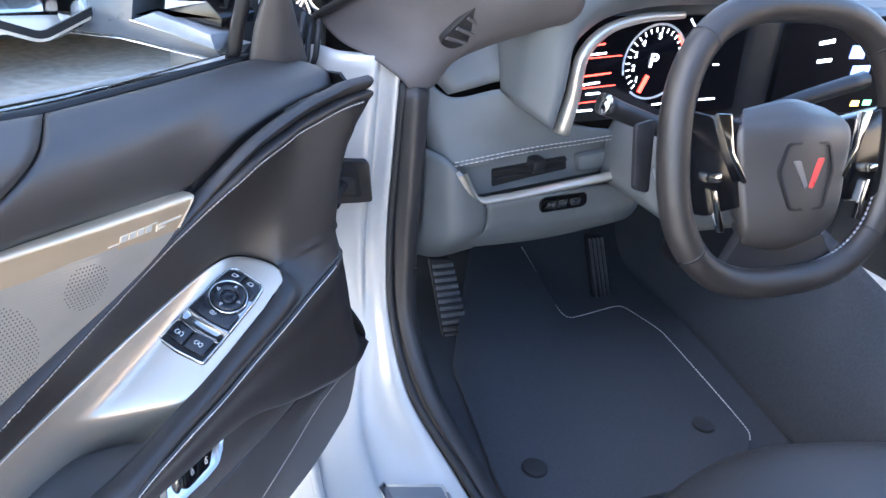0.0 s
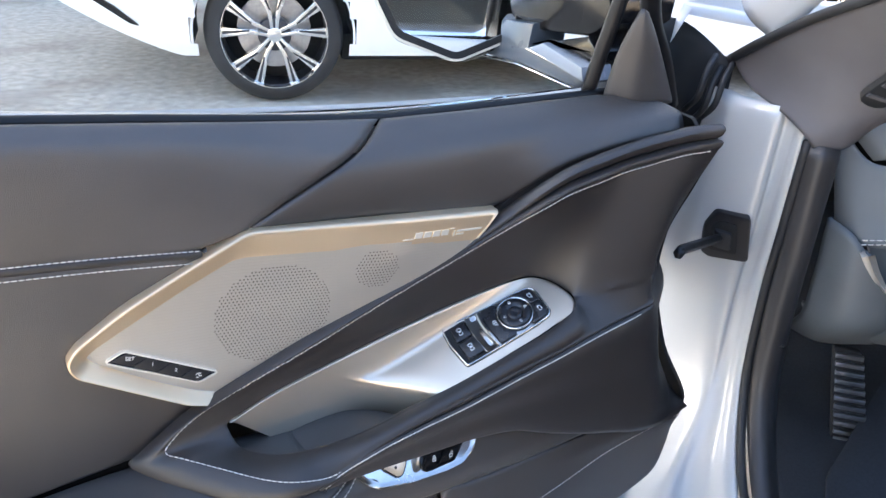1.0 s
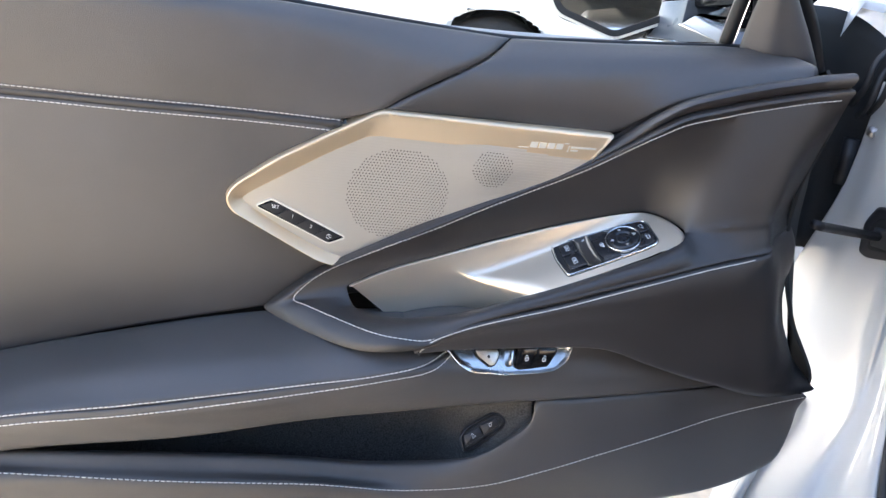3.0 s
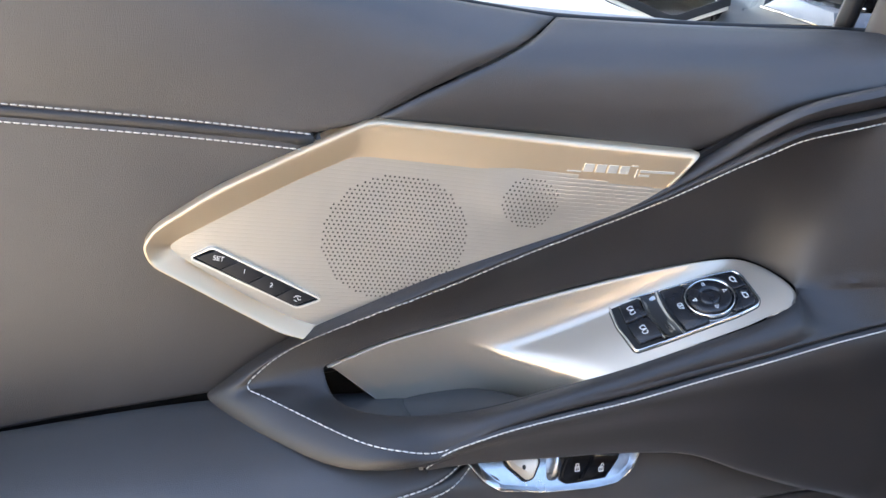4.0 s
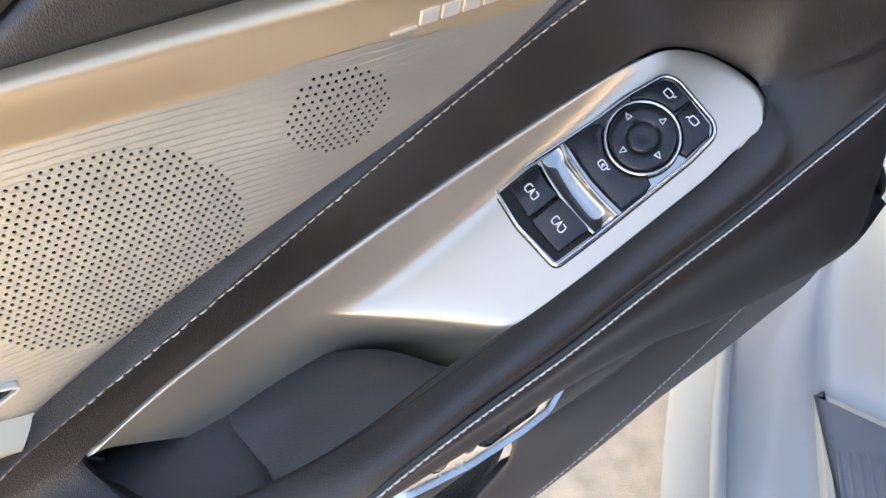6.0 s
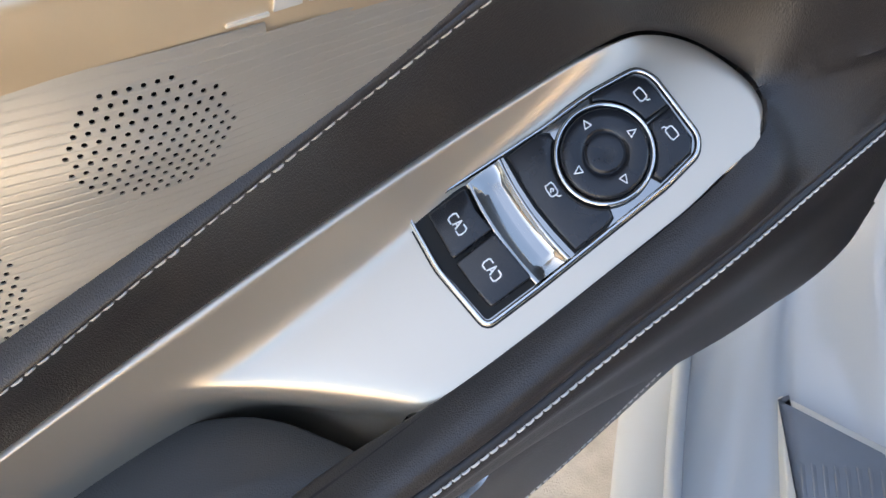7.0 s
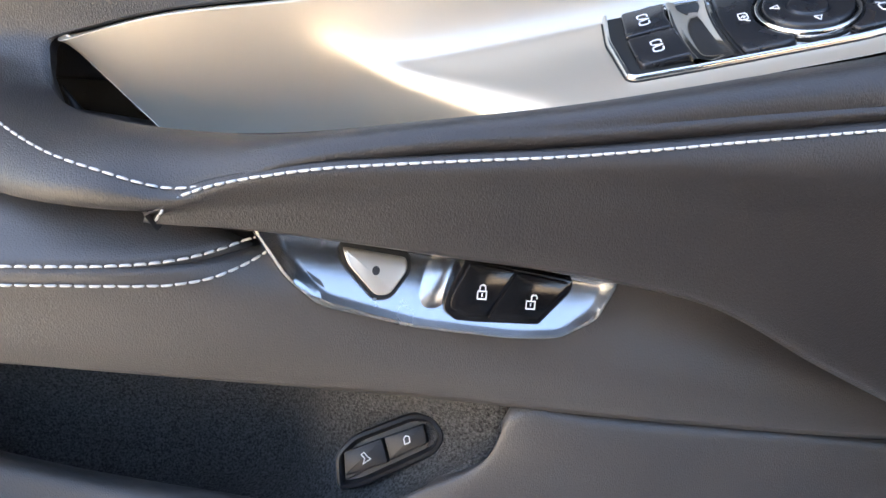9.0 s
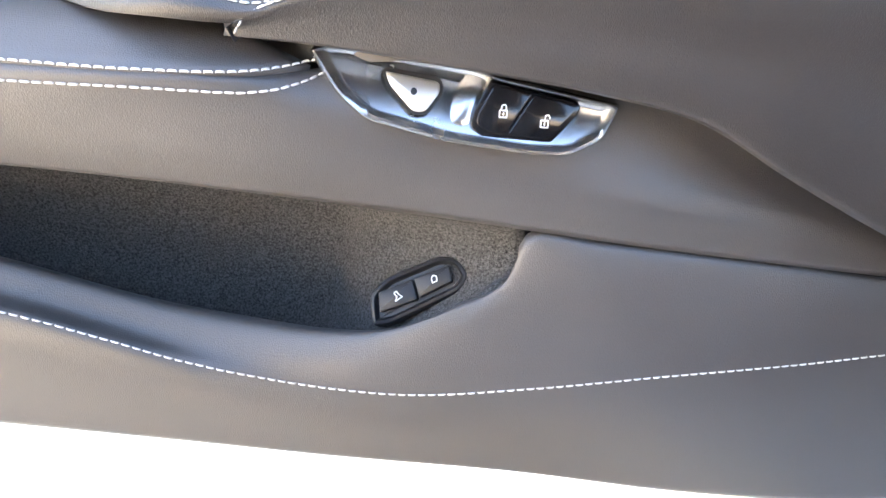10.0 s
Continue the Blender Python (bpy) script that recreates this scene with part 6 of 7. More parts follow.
part("rear_bulkhead", box(0.10, 1.5, -1.34, -1.30, 0.24, 1.15, 0.01), LEATHER_SOFT, cabin, "dark rear bulkhead")

# dashboard
dash = thing("dashboard", (0.3, 0.1, 0.55), "dark leather dashboard with a silver trim strip and stitched edge", "dashboard", CAR)
sheet("dash_side_pad", skin([[(0.088, 0.12, 0.815), (0.132, 0.085, 0.775), (0.195, 0.06, 0.79), (0.25, 0.035, 0.80)], [(0.095, 0.10, 0.76), (0.138, 0.068, 0.728), (0.20, 0.052, 0.737), (0.30, 0.04, 0.752)], [(0.110, 0.085, 0.690), (0.138, 0.052, 0.680), (0.25, 0.045, 0.700), (0.46, 0.035, 0.728)]], 40, 20), DASH_SKIN, dash, "dark leather dash pad", toward=BACK)
sheet("dash_top", skin([[(0.05, 0.16, 0.84), (0.3, 0.5, 0.90), (0.8, 0.62, 0.93), (1.45, 0.6, 0.92)], [(0.088, 0.12, 0.818), (0.22, 0.14, 0.90), (0.6, 0.12, 0.96), (1.45, 0.12, 0.93)], [(0.132, 0.085, 0.778), (0.25, 0.06, 0.82), (0.62, 0.06, 0.92), (1.45, 0.02, 0.80)]], 40, 16), DASH_SKIN, dash, "dark dash top", toward=(0, -0.3, 1))
dseam = [(0.137, 0.049, 0.682), (0.25, 0.042, 0.7025), (0.36, 0.038, 0.716), (0.43, 0.034, 0.726)]
for dz in (0.0, 0.006):
    stitches("stitching", [(a_, b_ - 0.002, c_ + dz) for a_, b_, c_ in dseam], dash, off=BACK, radius=0.0008, length=0.006, gap=0.002)
vent_box = part("vent_housing", prism([(0.146, 0.686), (0.44, 0.726), (0.445, 0.665), (0.185, 0.630), (0.160, 0.655)], lambda u, v, h: (u, 0.056 - h, v), -0.02, 0.0), DASH_SKIN, dash, "grey side vent housing")
part("vent_mouth", prism(rounded([(0.203, 0.672), (0.330, 0.688), (0.336, 0.666), (0.270, 0.655), (0.208, 0.643)], 0.003, 2), lambda u, v, h: (u, 0.056 - h, v), -0.001, 0.001), GAP, vent_box, "black vent mouth")
for k in range(2):
    part("vent_vane", prism([(0.206, 0.655 + 0.012 * k), (0.332, 0.671 + 0.010 * k), (0.332, 0.6735 + 0.010 * k), (0.206, 0.6575 + 0.012 * k)], lambda u, v, h: (u, 0.056 - h, v), 0.0, 0.004), BLACK_PLASTIC, vent_box)
part("vent_end_block", prism(rounded([(0.345, 0.690), (0.435, 0.706), (0.438, 0.676), (0.352, 0.664)], 0.004, 2), lambda u, v, h: (u, 0.056 - h, v), 0.0, 0.014, 0.003), DASH_SKIN, vent_box)
part("tray_knob", prism(rounded([(0.262, 0.668), (0.262, 0.690), (0.284, 0.692), (0.284, 0.670)], 0.006, 4), lambda u, v, h: (u, 0.056 - h, v), 0.0, 0.024, 0.004), BLACK_PLASTIC, vent_box)
strip_rows = [[(0.139, 0.032, 0.682), (0.152, 0.028, 0.663), (0.171, 0.024, 0.644), (0.20, 0.023, 0.645), (0.30, 0.020, 0.660), (0.42, 0.018, 0.679)], [(0.141, 0.022, 0.679), (0.155, 0.018, 0.656), (0.174, 0.014, 0.637), (0.20, 0.013, 0.638), (0.30, 0.010, 0.651), (0.42, 0.010, 0.669)], [(0.144, 0.030, 0.675), (0.158, 0.028, 0.650), (0.177, 0.026, 0.629), (0.20, 0.026, 0.630), (0.30, 0.023, 0.642), (0.42, 0.020, 0.658)]]
sheet("silver_strip", skin(strip_rows, 40, 8), SILVER, dash, "satin silver trim strip", toward=BACK, roll=0.006)
sheet("knee_panel", skin([[(0.195, 0.04, 0.620), (0.30, 0.036, 0.632), (0.47, 0.03, 0.650)], [(0.20, 0.042, 0.585), (0.32, 0.036, 0.59), (0.475, 0.032, 0.605)], [(0.135, 0.075, 0.530), (0.32, 0.065, 0.540), (0.48, 0.06, 0.565)], [(0.135, 0.20, 0.505), (0.32, 0.20, 0.505), (0.48, 0.20, 0.51)]], 24, 20), DASH_SKIN, dash, "dark knee panel", toward=(0, -1, -0.3))
sheet("dash_end_pod", skin([[(0.098, 0.075, 0.700), (0.125, 0.045, 0.690), (0.150, 0.035, 0.665)], [(0.100, 0.07, 0.620), (0.140, 0.035, 0.615), (0.192, 0.034, 0.618)], [(0.100, 0.07, 0.565), (0.150, 0.035, 0.570), (0.200, 0.040, 0.582)], [(0.095, 0.10, 0.520), (0.132, 0.08, 0.515), (0.20, 0.07, 0.53)]], 16, 20), DASH_SKIN, dash, "dark grey dash end pod", toward=BACK)
lamp = part("headlamp_switch", prism(rounded([(0.288, 0.604), (0.284, 0.620), (0.294, 0.628), (0.366, 0.634), (0.370, 0.616), (0.362, 0.610)], 0.005, 3), lambda u, v, h: (u, 0.034 - h, v), -0.006, 0.005, 0.002), GLOSS_BLACK, dash, "black headlamp switch panel")
for u in (0.302, 0.322, 0.346):
    part("switch_key", prism(rounded([(u - 0.008, 0.611 + (u - 0.3) * 0.08), (u - 0.008, 0.623 + (u - 0.3) * 0.08), (u + 0.008, 0.625 + (u - 0.3) * 0.08), (u + 0.008, 0.612 + (u - 0.3) * 0.08)], 0.002, 2), lambda u_, v_, h: (u_, 0.034 - h, v_), 0.004, 0.008, 0.001), CHROME, lamp)
# instrument hood, screen and dials
sheet("instrument_hood", skin([[(0.262, 0.0, 0.752), (0.268, 0.0, 0.82), (0.274, 0.0, 0.872), (0.305, 0.0, 0.902), (0.36, 0.0, 0.920), (0.50, 0.0, 0.932), (0.66, 0.01, 0.932)],
                                [(0.238, -0.03, 0.762), (0.242, -0.035, 0.83), (0.246, -0.035, 0.90), (0.285, -0.04, 0.942), (0.36, -0.045, 0.955), (0.50, -0.045, 0.962), (0.66, -0.03, 0.962)],
                                [(0.208, 0.0, 0.780), (0.206, -0.005, 0.84), (0.200, -0.005, 0.92), (0.25, -0.01, 0.972), (0.36, -0.01, 0.985), (0.50, -0.01, 0.992), (0.66, 0.0, 0.992)],
                                [(0.20, 0.06, 0.79), (0.195, 0.07, 0.84), (0.19, 0.09, 0.90), (0.24, 0.11, 0.955), (0.36, 0.12, 0.975), (0.50, 0.12, 0.98), (0.66, 0.12, 0.98)]], 50, 20), DASH_SKIN, dash, "padded leather instrument hood", toward=(0, -1, 0.3))
tube_part("hood_edge_trim", spline([(0.268, -0.012, 0.750), (0.276, -0.012, 0.80), (0.282, -0.010, 0.862), (0.31, -0.008, 0.892), (0.36, -0.008, 0.910), (0.44, -0.006, 0.918)], 30), np.linspace(0.012, 0.005, 30), SILVER, dash, "satin silver hood edge", n=8)
screen = part("instrument_screen", prism(rounded([(0.29, 0.748), (0.30, 0.885), (0.34, 0.905), (0.60, 0.915), (0.62, 0.765)], 0.01, 3), lambda u, v, h: (u, 0.034 - h, v), -0.01, 0.0), SCREEN, dash, "lit instrument screen with red graphics")


def dialp(u, v, h=0.0):
    return (u, 0.034 - h, v)


def bars_at(lines, w, m_, name="display_bar"):
    for line in lines:
        marks(name, [line], w, dialp, 0.001, m_, screen)


marks("tacho_ring", [arc(0.440, 0.841, 0.056, -125, 200, 40)], 0.0035, dialp, 0.0012, INK, screen)
marks("redline", [arc(0.440, 0.841, 0.052, -25, 50, 14)], 0.005, dialp, 0.0014, RED_GLOW, screen)
marks("tacho_ticks", [[(0.440 + 0.045 * math.cos(radians(a_)), 0.841 + 0.045 * math.sin(radians(a_))), (0.440 + 0.051 * math.cos(radians(a_)), 0.841 + 0.051 * math.sin(radians(a_)))] for a_ in range(-20, 236, 12)], 0.0015, dialp, 0.0013, WHITE_GLOW, screen)
marks("needle", [[(0.432, 0.818), (0.424, 0.797)]], 0.008, dialp, 0.0015, RED_GLOW, screen)
FACE = Matrix(((1, 0, 0), (0, 0, -1), (0, 1, 0))).to_4x4()
writing("gear_letter", "P", 0.030, Matrix.Translation((0.438, 0.0325, 0.842)) @ FACE, WHITE_GLOW, screen)
for k, a_ in enumerate((225, 195, 165, 135, 90)):
    writing("numeral", str(k + 1), 0.013, Matrix.Translation((0.440 + 0.038 * math.cos(radians(a_)), 0.0325, 0.841 + 0.038 * math.sin(radians(a_)))) @ FACE, WHITE_GLOW, screen)
bars_at([[(0.315, 0.862), (0.345, 0.866)], [(0.315, 0.818), (0.365, 0.824)]], 0.0026, RED_GLOW)
bars_at([[(0.322, 0.850), (0.350, 0.853)], [(0.322, 0.806), (0.348, 0.810)], [(0.312, 0.838), (0.320, 0.839)], [(0.330, 0.792), (0.352, 0.794)]], 0.0028, WHITE_GLOW)
bars_at([[(0.312, 0.844), (0.378, 0.850)], [(0.312, 0.800), (0.378, 0.806)], [(0.314, 0.778), (0.372, 0.784)]], 0.0014, RED_GLOW)
bars_at([[(0.312, 0.766), (0.345, 0.768)], [(0.455, 0.775), (0.490, 0.778)], [(0.545, 0.782), (0.575, 0.784)], [(0.490, 0.905), (0.500, 0.895)], [(0.555, 0.838), (0.565, 0.838)]], 0.0028, WHITE_GLOW)
centre = part("centre_screen", prism(rounded([(0.70, 0.750), (0.69, 0.905), (0.98, 0.93), (0.99, 0.76)], 0.01, 3), dialp, -0.02, 0.0), SCREEN, dash, "dark centre touch screen with small lit icons")
for line in ([(0.855, 0.862), (0.875, 0.862)], [(0.872, 0.828), (0.900, 0.829)]):
    marks("blue_icon", [line], 0.022, dialp, 0.001, BLUE_GLOW, centre)
for line in ([(0.778, 0.845), (0.806, 0.848)], [(0.770, 0.875), (0.80, 0.88)], [(0.85, 0.80), (0.90, 0.803)]):
    marks("screen_bar", [line], 0.006, dialp, 0.001, WHITE_GLOW, centre)
marks("amber_icon", [[(0.895, 0.772), (0.908, 0.772)]], 0.010, dialp, 0.001, AMBER_GLOW, centre)
marks("green_icon", [[(0.925, 0.773), (0.938, 0.773)]], 0.010, dialp, 0.001, GREEN_GLOW, centre)
part("centre_console", box(0.62, 1.0, 0.045, 0.12, 0.45, 0.93, 0.02), BLACK_PLASTIC, dash, "dark centre stack")

# steering column, stalks and wheel
column = thing("steering_column", (0.38, 0.05, 0.68), "black steering column with two stalks", "steering column", CAR)
part("shroud", box(0.392, 0.52, -0.16, 0.06, 0.645, 0.755, 0.022, 3), DASH_SKIN, column)
tube_part("indicator_stalk", spline([(0.40, -0.12, 0.775), (0.34, -0.11, 0.795), (0.29, -0.10, 0.811), (0.268, -0.10, 0.819)], 12), np.array([0.012, 0.013, 0.013, 0.013, 0.013, 0.013, 0.013, 0.013, 0.013, 0.013, 0.0135, 0.0135]), BLACK_PLASTIC, column, "black indicator stalk", n=12)
tube_part("stalk_cap", [(0.268, -0.10, 0.819), (0.262, -0.10, 0.821)], 0.0142, CHROME, column, "pale stalk end ring", n=14)
tube_part("wiper_stalk", spline([(0.46, -0.12, 0.79), (0.57, -0.12, 0.825), (0.70, -0.12, 0.858)], 10), np.linspace(0.010, 0.013, 10), BLACK_PLASTIC, column, "black wiper stalk", n=10)

WH = CAR @ Matrix.Translation((0.388, -0.295, 0.828)) @ Matrix.Rotation(radians(-18), 4, "X")
wheel = thing("steering_wheel", (0, 0, 0), "black leather steering wheel with flat bottom and grey stitching", "steering wheel", WH)
# in the wheel's own space: x right, z up its face, y away from the driver
rimc = [(0.168 * np.sign(math.cos(t)) * abs(math.cos(t)) ** 0.72, 0.0, 0.155 * np.sign(math.sin(t)) * abs(math.sin(t)) ** 0.80) for t in np.linspace(0, 2 * math.pi, 73)[:-1]]
tube_part("rim", rimc, 0.0175, LEATHER, wheel, "grained black leather rim", n=14, closed=True)
stitches("rim_stitching", [(x * 0.905, 0.002, z * 0.90) for x, _, z in rimc[36:72]], wheel, off=(0, -1, 0), mat=SHIELD_GREY, radius=0.002, length=0.005, gap=0.002, label="grey rim stitching")
for k in (9, 27, 44, 64):
    c_, d_ = Vector(rimc[k]), (Vector(rimc[(k + 1) % 72]) - Vector(rimc[k - 1])).normalized()
    tube_part("rim_joint", [c_ - d_ * 0.0012, c_ + d_ * 0.0012], 0.0179, BLACK_PLASTIC, wheel, n=18)
sheet("airbag_cover", skin([[(-0.062, 0.012, 0.046), (0.0, 0.006, 0.056), (0.062, 0.012, 0.046)], [(-0.084, -0.006, 0.026), (0.0, -0.022, 0.031), (0.084, -0.006, 0.026)], [(-0.082, -0.008, -0.028), (0.0, -0.028, -0.030), (0.082, -0.008, -0.028)], [(-0.068, -0.004, -0.094), (0.0, -0.020, -0.101), (0.068, -0.004, -0.094)], [(-0.057, 0.012, -0.112), (0.0, 0.006, -0.120), (0.057, 0.012, -0.112)]], 26, 26), LEATHER_SOFT, wheel, "smooth black airbag cover", toward=(0, -1, 0), roll=0.03)


def hubp(u, v, h=0.0):
    return (u, -0.0255 - h + 2.2 * u * u, v - 0.022)


hexa = rounded([(-0.032, 0.030), (0.032, 0.030), (0.043, -0.002), (0.026, -0.046), (-0.026, -0.046), (-0.043, -0.002)], 0.008, 4)
part("emblem_frame", ring(hexa, inset(hexa, 0.003), hubp, -0.002, 0.003), BLACK_PLASTIC, wheel)
part("emblem", prism(rounded([(-0.024, 0.010), (-0.014, 0.010), (-0.002, -0.018), (-0.006, -0.022)], 0.002, 2), hubp, 0.0, 0.003), SHIELD_GREY, wheel, "grey half of a plain emblem")
part("emblem", prism(rounded([(0.024, 0.012), (0.012, 0.012), (-0.001, -0.020), (0.006, -0.022)], 0.002, 2), hubp, 0.0, 0.003), SHIELD_RED, wheel, "red half of a plain emblem")
for s in (-1, 1):
    part("spoke", prism(rounded([(s * 0.070, 0.030), (s * 0.165, 0.048), (s * 0.162, -0.052), (s * 0.125, -0.070), (s * 0.068, -0.062)], 0.008, 3), lambda u, v, h: (u, 0.004 - h, v), -0.014, 0.008, 0.003), GLOSS_BLACK, wheel, "glossy black spoke")
    part("spoke_trim", prism(rounded([(s * 0.118, 0.041), (s * 0.099, 0.040), (s * 0.093, -0.001), (s * 0.071, -0.035), (s * 0.079, -0.036), (s * 0.101, -0.001)], 0.002, 2), lambda u, v, h: (u, -0.004 - h, v), 0.0, 0.006, 0.001), CHROME, wheel, "bright chrome spoke trim")
    part("switch_trim", prism(rounded([(s * 0.123, -0.040), (s * 0.115, -0.041), (s * 0.101, -0.088), (s * 0.109, -0.088)], 0.002, 2), lambda u, v, h: (u, -0.004 - h, v), 0.0, 0.006, 0.001), CHROME, wheel, "thin chrome switch trim")
    part("paddle_edge", prism(rounded([(s * 0.153, -0.019), (s * 0.145, -0.015), (s * 0.113, -0.105), (s * 0.122, -0.105)], 0.002, 2), lambda u, v, h: (u, 0.052 - h, v), 0.0, 0.006, 0.001), STEEL, wheel, "pale metal paddle edge")
    part("thumb_roller", prism(rounded([(s * 0.112, -0.022), (s * 0.130, -0.022), (s * 0.130, -0.032), (s * 0.112, -0.032)], 0.003, 2), lambda u, v, h: (u, -0.004 - h, v), 0.0, 0.010, 0.002), CHROME, wheel)
    part("shift_paddle", prism(rounded([(s * 0.160, 0.036), (s * 0.186, 0.030), (s * 0.187, -0.040), (s * 0.166, -0.046)], 0.006, 3), lambda u, v, h: (u, 0.045 - h, v), 0.0, 0.006, 0.002), BLACK_PLASTIC, wheel, "black shift paddle")
part("lower_bridge", prism(rounded([(-0.052, -0.085), (0.052, -0.085), (0.095, -0.142), (-0.095, -0.142)], 0.008, 3), lambda u, v, h: (u, 0.010 - h, v), -0.010, 0.004, 0.003), BLACK_PLASTIC, wheel, "black lower spoke")

# pedals, foot rest, mat and seat
ped = thing("accelerator_pedal", (0.66, 0.33, 0.245), "ribbed metal accelerator pedal", "pedal", CAR)
part("pedal_plate", prism(rounded([(0.632, 0.375), (0.676, 0.375), (0.700, 0.220), (0.655, 0.212)], 0.008, 3), lambda u, v, h: (u, 0.30 + (v - 0.21) * 0.35 - h, v), -0.006, 0.004, 0.002), BLACK_PLASTIC, ped)
for k in range(4):
    part("pedal_rib", prism([(0.637 + k * 0.0105, 0.368), (0.643 + k * 0.0105, 0.368), (0.666 + k * 0.0105, 0.228), (0.660 + k * 0.0105, 0.228)], lambda u, v, h: (u, 0.30 + (v - 0.21) * 0.35 - h, v), 0.003, 0.008), STEEL, ped)
rest = thing("foot_rest", (0.26, 0.25, 0.245), "ribbed metal foot rest with black bars", "foot rest", CAR)
part("rest_plate", prism(rounded([(0.226, 0.395), (0.272, 0.390), (0.315, 0.232), (0.256, 0.230)], 0.006, 3), lambda u, v, h: (u, 0.235 + (v - 0.23) * 0.3 - h, v), -0.01, 0.0, 0.002), RUBBER, rest)
for k in range(11):
    z = 0.240 + k * 0.0138
    l_, r_ = 0.256 - (z - 0.23) * 0.18 + 0.003, 0.312 - (z - 0.232) * 0.25
    part("rest_bar", prism([(l_, z), (r_, z), (r_, z + 0.007), (l_, z + 0.007)], lambda u, v, h: (u, 0.235 + (v - 0.23) * 0.3 - h, v), -0.001, 0.005, 0.001), STEEL, rest)
matp = rounded([(0.40, 0.45), (0.52, 0.44), (0.53, 0.222), (0.68, 0.245), (0.705, 0.135), (0.655, -0.183), (0.56, -0.26), (0.172, -0.24), (0.172, -0.162), (0.226, 0.132)], 0.02, 4)
mat_ob = thing("floor_mat", (0.42, 0.05, 0.246), "black carpet floor mat with a pale bound edge", "floor mat", CAR)
part("mat_carpet", prism(matp, lambda u, v, h: (u, v, 0.246 + max(0, v - 0.3) * 0.5 + h), 0.0, 0.008, 0.002), MAT_CARPET, mat_ob)
stitches("bound_edge", [(u, v, 0.255 + max(0, v - 0.3) * 0.5) for u, v in matp[8:30]], mat_ob, off=(0, 0, 1), radius=0.0012, length=0.006, gap=0.002, label="pale stitched edge")
for u, v in ((0.585, -0.14), (0.242, -0.15)):
    part("mat_fixing", prism(arc(u, v, 0.02, 0, 360, 25)[:-1], lambda u_, v_, h: (u_, v_, 0.252 + h), 0.0, 0.008, 0.003), RUBBER, mat_ob, "black round mat fixing")
marks("printed_motif", [[(0.345, 0.30), (0.375, 0.33)], [(0.37, 0.27), (0.40, 0.31)], [(0.395, 0.26), (0.41, 0.28)]], 0.022, lambda u, v, h: (u, v, 0.246 + max(0, v - 0.3) * 0.5 + h), 0.0086, GOLD_PRINT, mat_ob, "dull gold printed motif")
marks("tag_bars", [[(0.148, -0.105), (0.152, -0.135)], [(0.147, -0.145), (0.151, -0.175)]], 0.010, lambda u, v, h: (u, v, 0.262 + h), 0.001, INK, mat_ob, "white tag bars")
seat = thing("driver_seat", (0.42, -0.75, 0.245), "black leather driver seat cushion", "car seat", CAR)
sheet("seat_cushion", skin([[(0.17, -0.40, 0.34), (0.42, -0.34, 0.34), (0.68, -0.40, 0.34)], [(0.165, -0.42, 0.43), (0.42, -0.355, 0.425), (0.685, -0.42, 0.43)], [(0.16, -0.50, 0.475), (0.42, -0.46, 0.455), (0.69, -0.50, 0.475)], [(0.16, -0.95, 0.46), (0.42, -0.95, 0.42), (0.69, -0.95, 0.46)]], 30, 30), LEATHER_SOFT, seat, toward=(0, -0.2, 1), roll=0.12)
sheet("seat_back", skin([[(0.18, -0.95, 0.44), (0.42, -0.98, 0.44), (0.67, -0.95, 0.44)], [(0.17, -1.05, 0.7), (0.42, -1.09, 0.7), (0.68, -1.05, 0.7)], [(0.22, -1.18, 1.05), (0.42, -1.20, 1.08), (0.62, -1.18, 1.05)]], 20, 20), LEATHER_SOFT, seat, toward=(0, 1, 0.2), roll=0.1)

# ---- the parked white car beyond the door: u along its side towards its nose end, w outwards from it ----
NA = radians(-19)
NB = Matrix(((math.cos(NA), -math.sin(NA), 0, 0.80), (math.sin(NA), math.cos(NA), 0, 2.86), (0, 0, 1, 0), (0, 0, 0, 1)))
other = thing("parked_car", (1.3, 0.8, 0.0), "white parked saloon car with large alloy wheels", "car", NB)


def side(us, zs, ys):
    return [[(u, y, z) for u in us] for z, y in zip(zs, ys)]


def arched(u, z, wheels=(0.0, 2.78), r=0.350):
    return any((u - w) ** 2 + (z - 0.308) ** 2 < r * r for w in wheels)


us = np.linspace(-0.93, 3.75, 157)
zs = np.linspace(0.20, 0.98, 41)
vs, fs = [], []
for z in zs:
    for u in us:
        end = max(0.0, -0.45 - u) ** 1.7 * 0.9 + max(0.0, u - 3.1) ** 1.7 * 0.6
        y = 0.02 - 0.05 * math.sin((z - 0.2) / 0.8 * math.pi) + 0.16 * max(0, 0.26 - z) + end + 0.08 * max(0, z - 0.82)
        if 0.62 < z < 0.70:
            y -= 0.010
        low_edge = 0.215 + 0.34 * max(0.0, -0.40 - u)
        vs.append((u, y, low_edge + (z - 0.20) / 0.78 * (0.98 - low_edge)))
n = len(us)
for i in range(len(zs) - 1):
    for j in range(n - 1):
        u, z = (us[j] + us[j + 1]) / 2, (zs[i] + zs[i + 1]) / 2
        if not arched(u, z):
            fs.append((i * n + j, i * n + j + 1, (i + 1) * n + j + 1, (i + 1) * n + j))
mesh_part("body_side", vs, fs, STONE_CAR, other, "white painted body side")
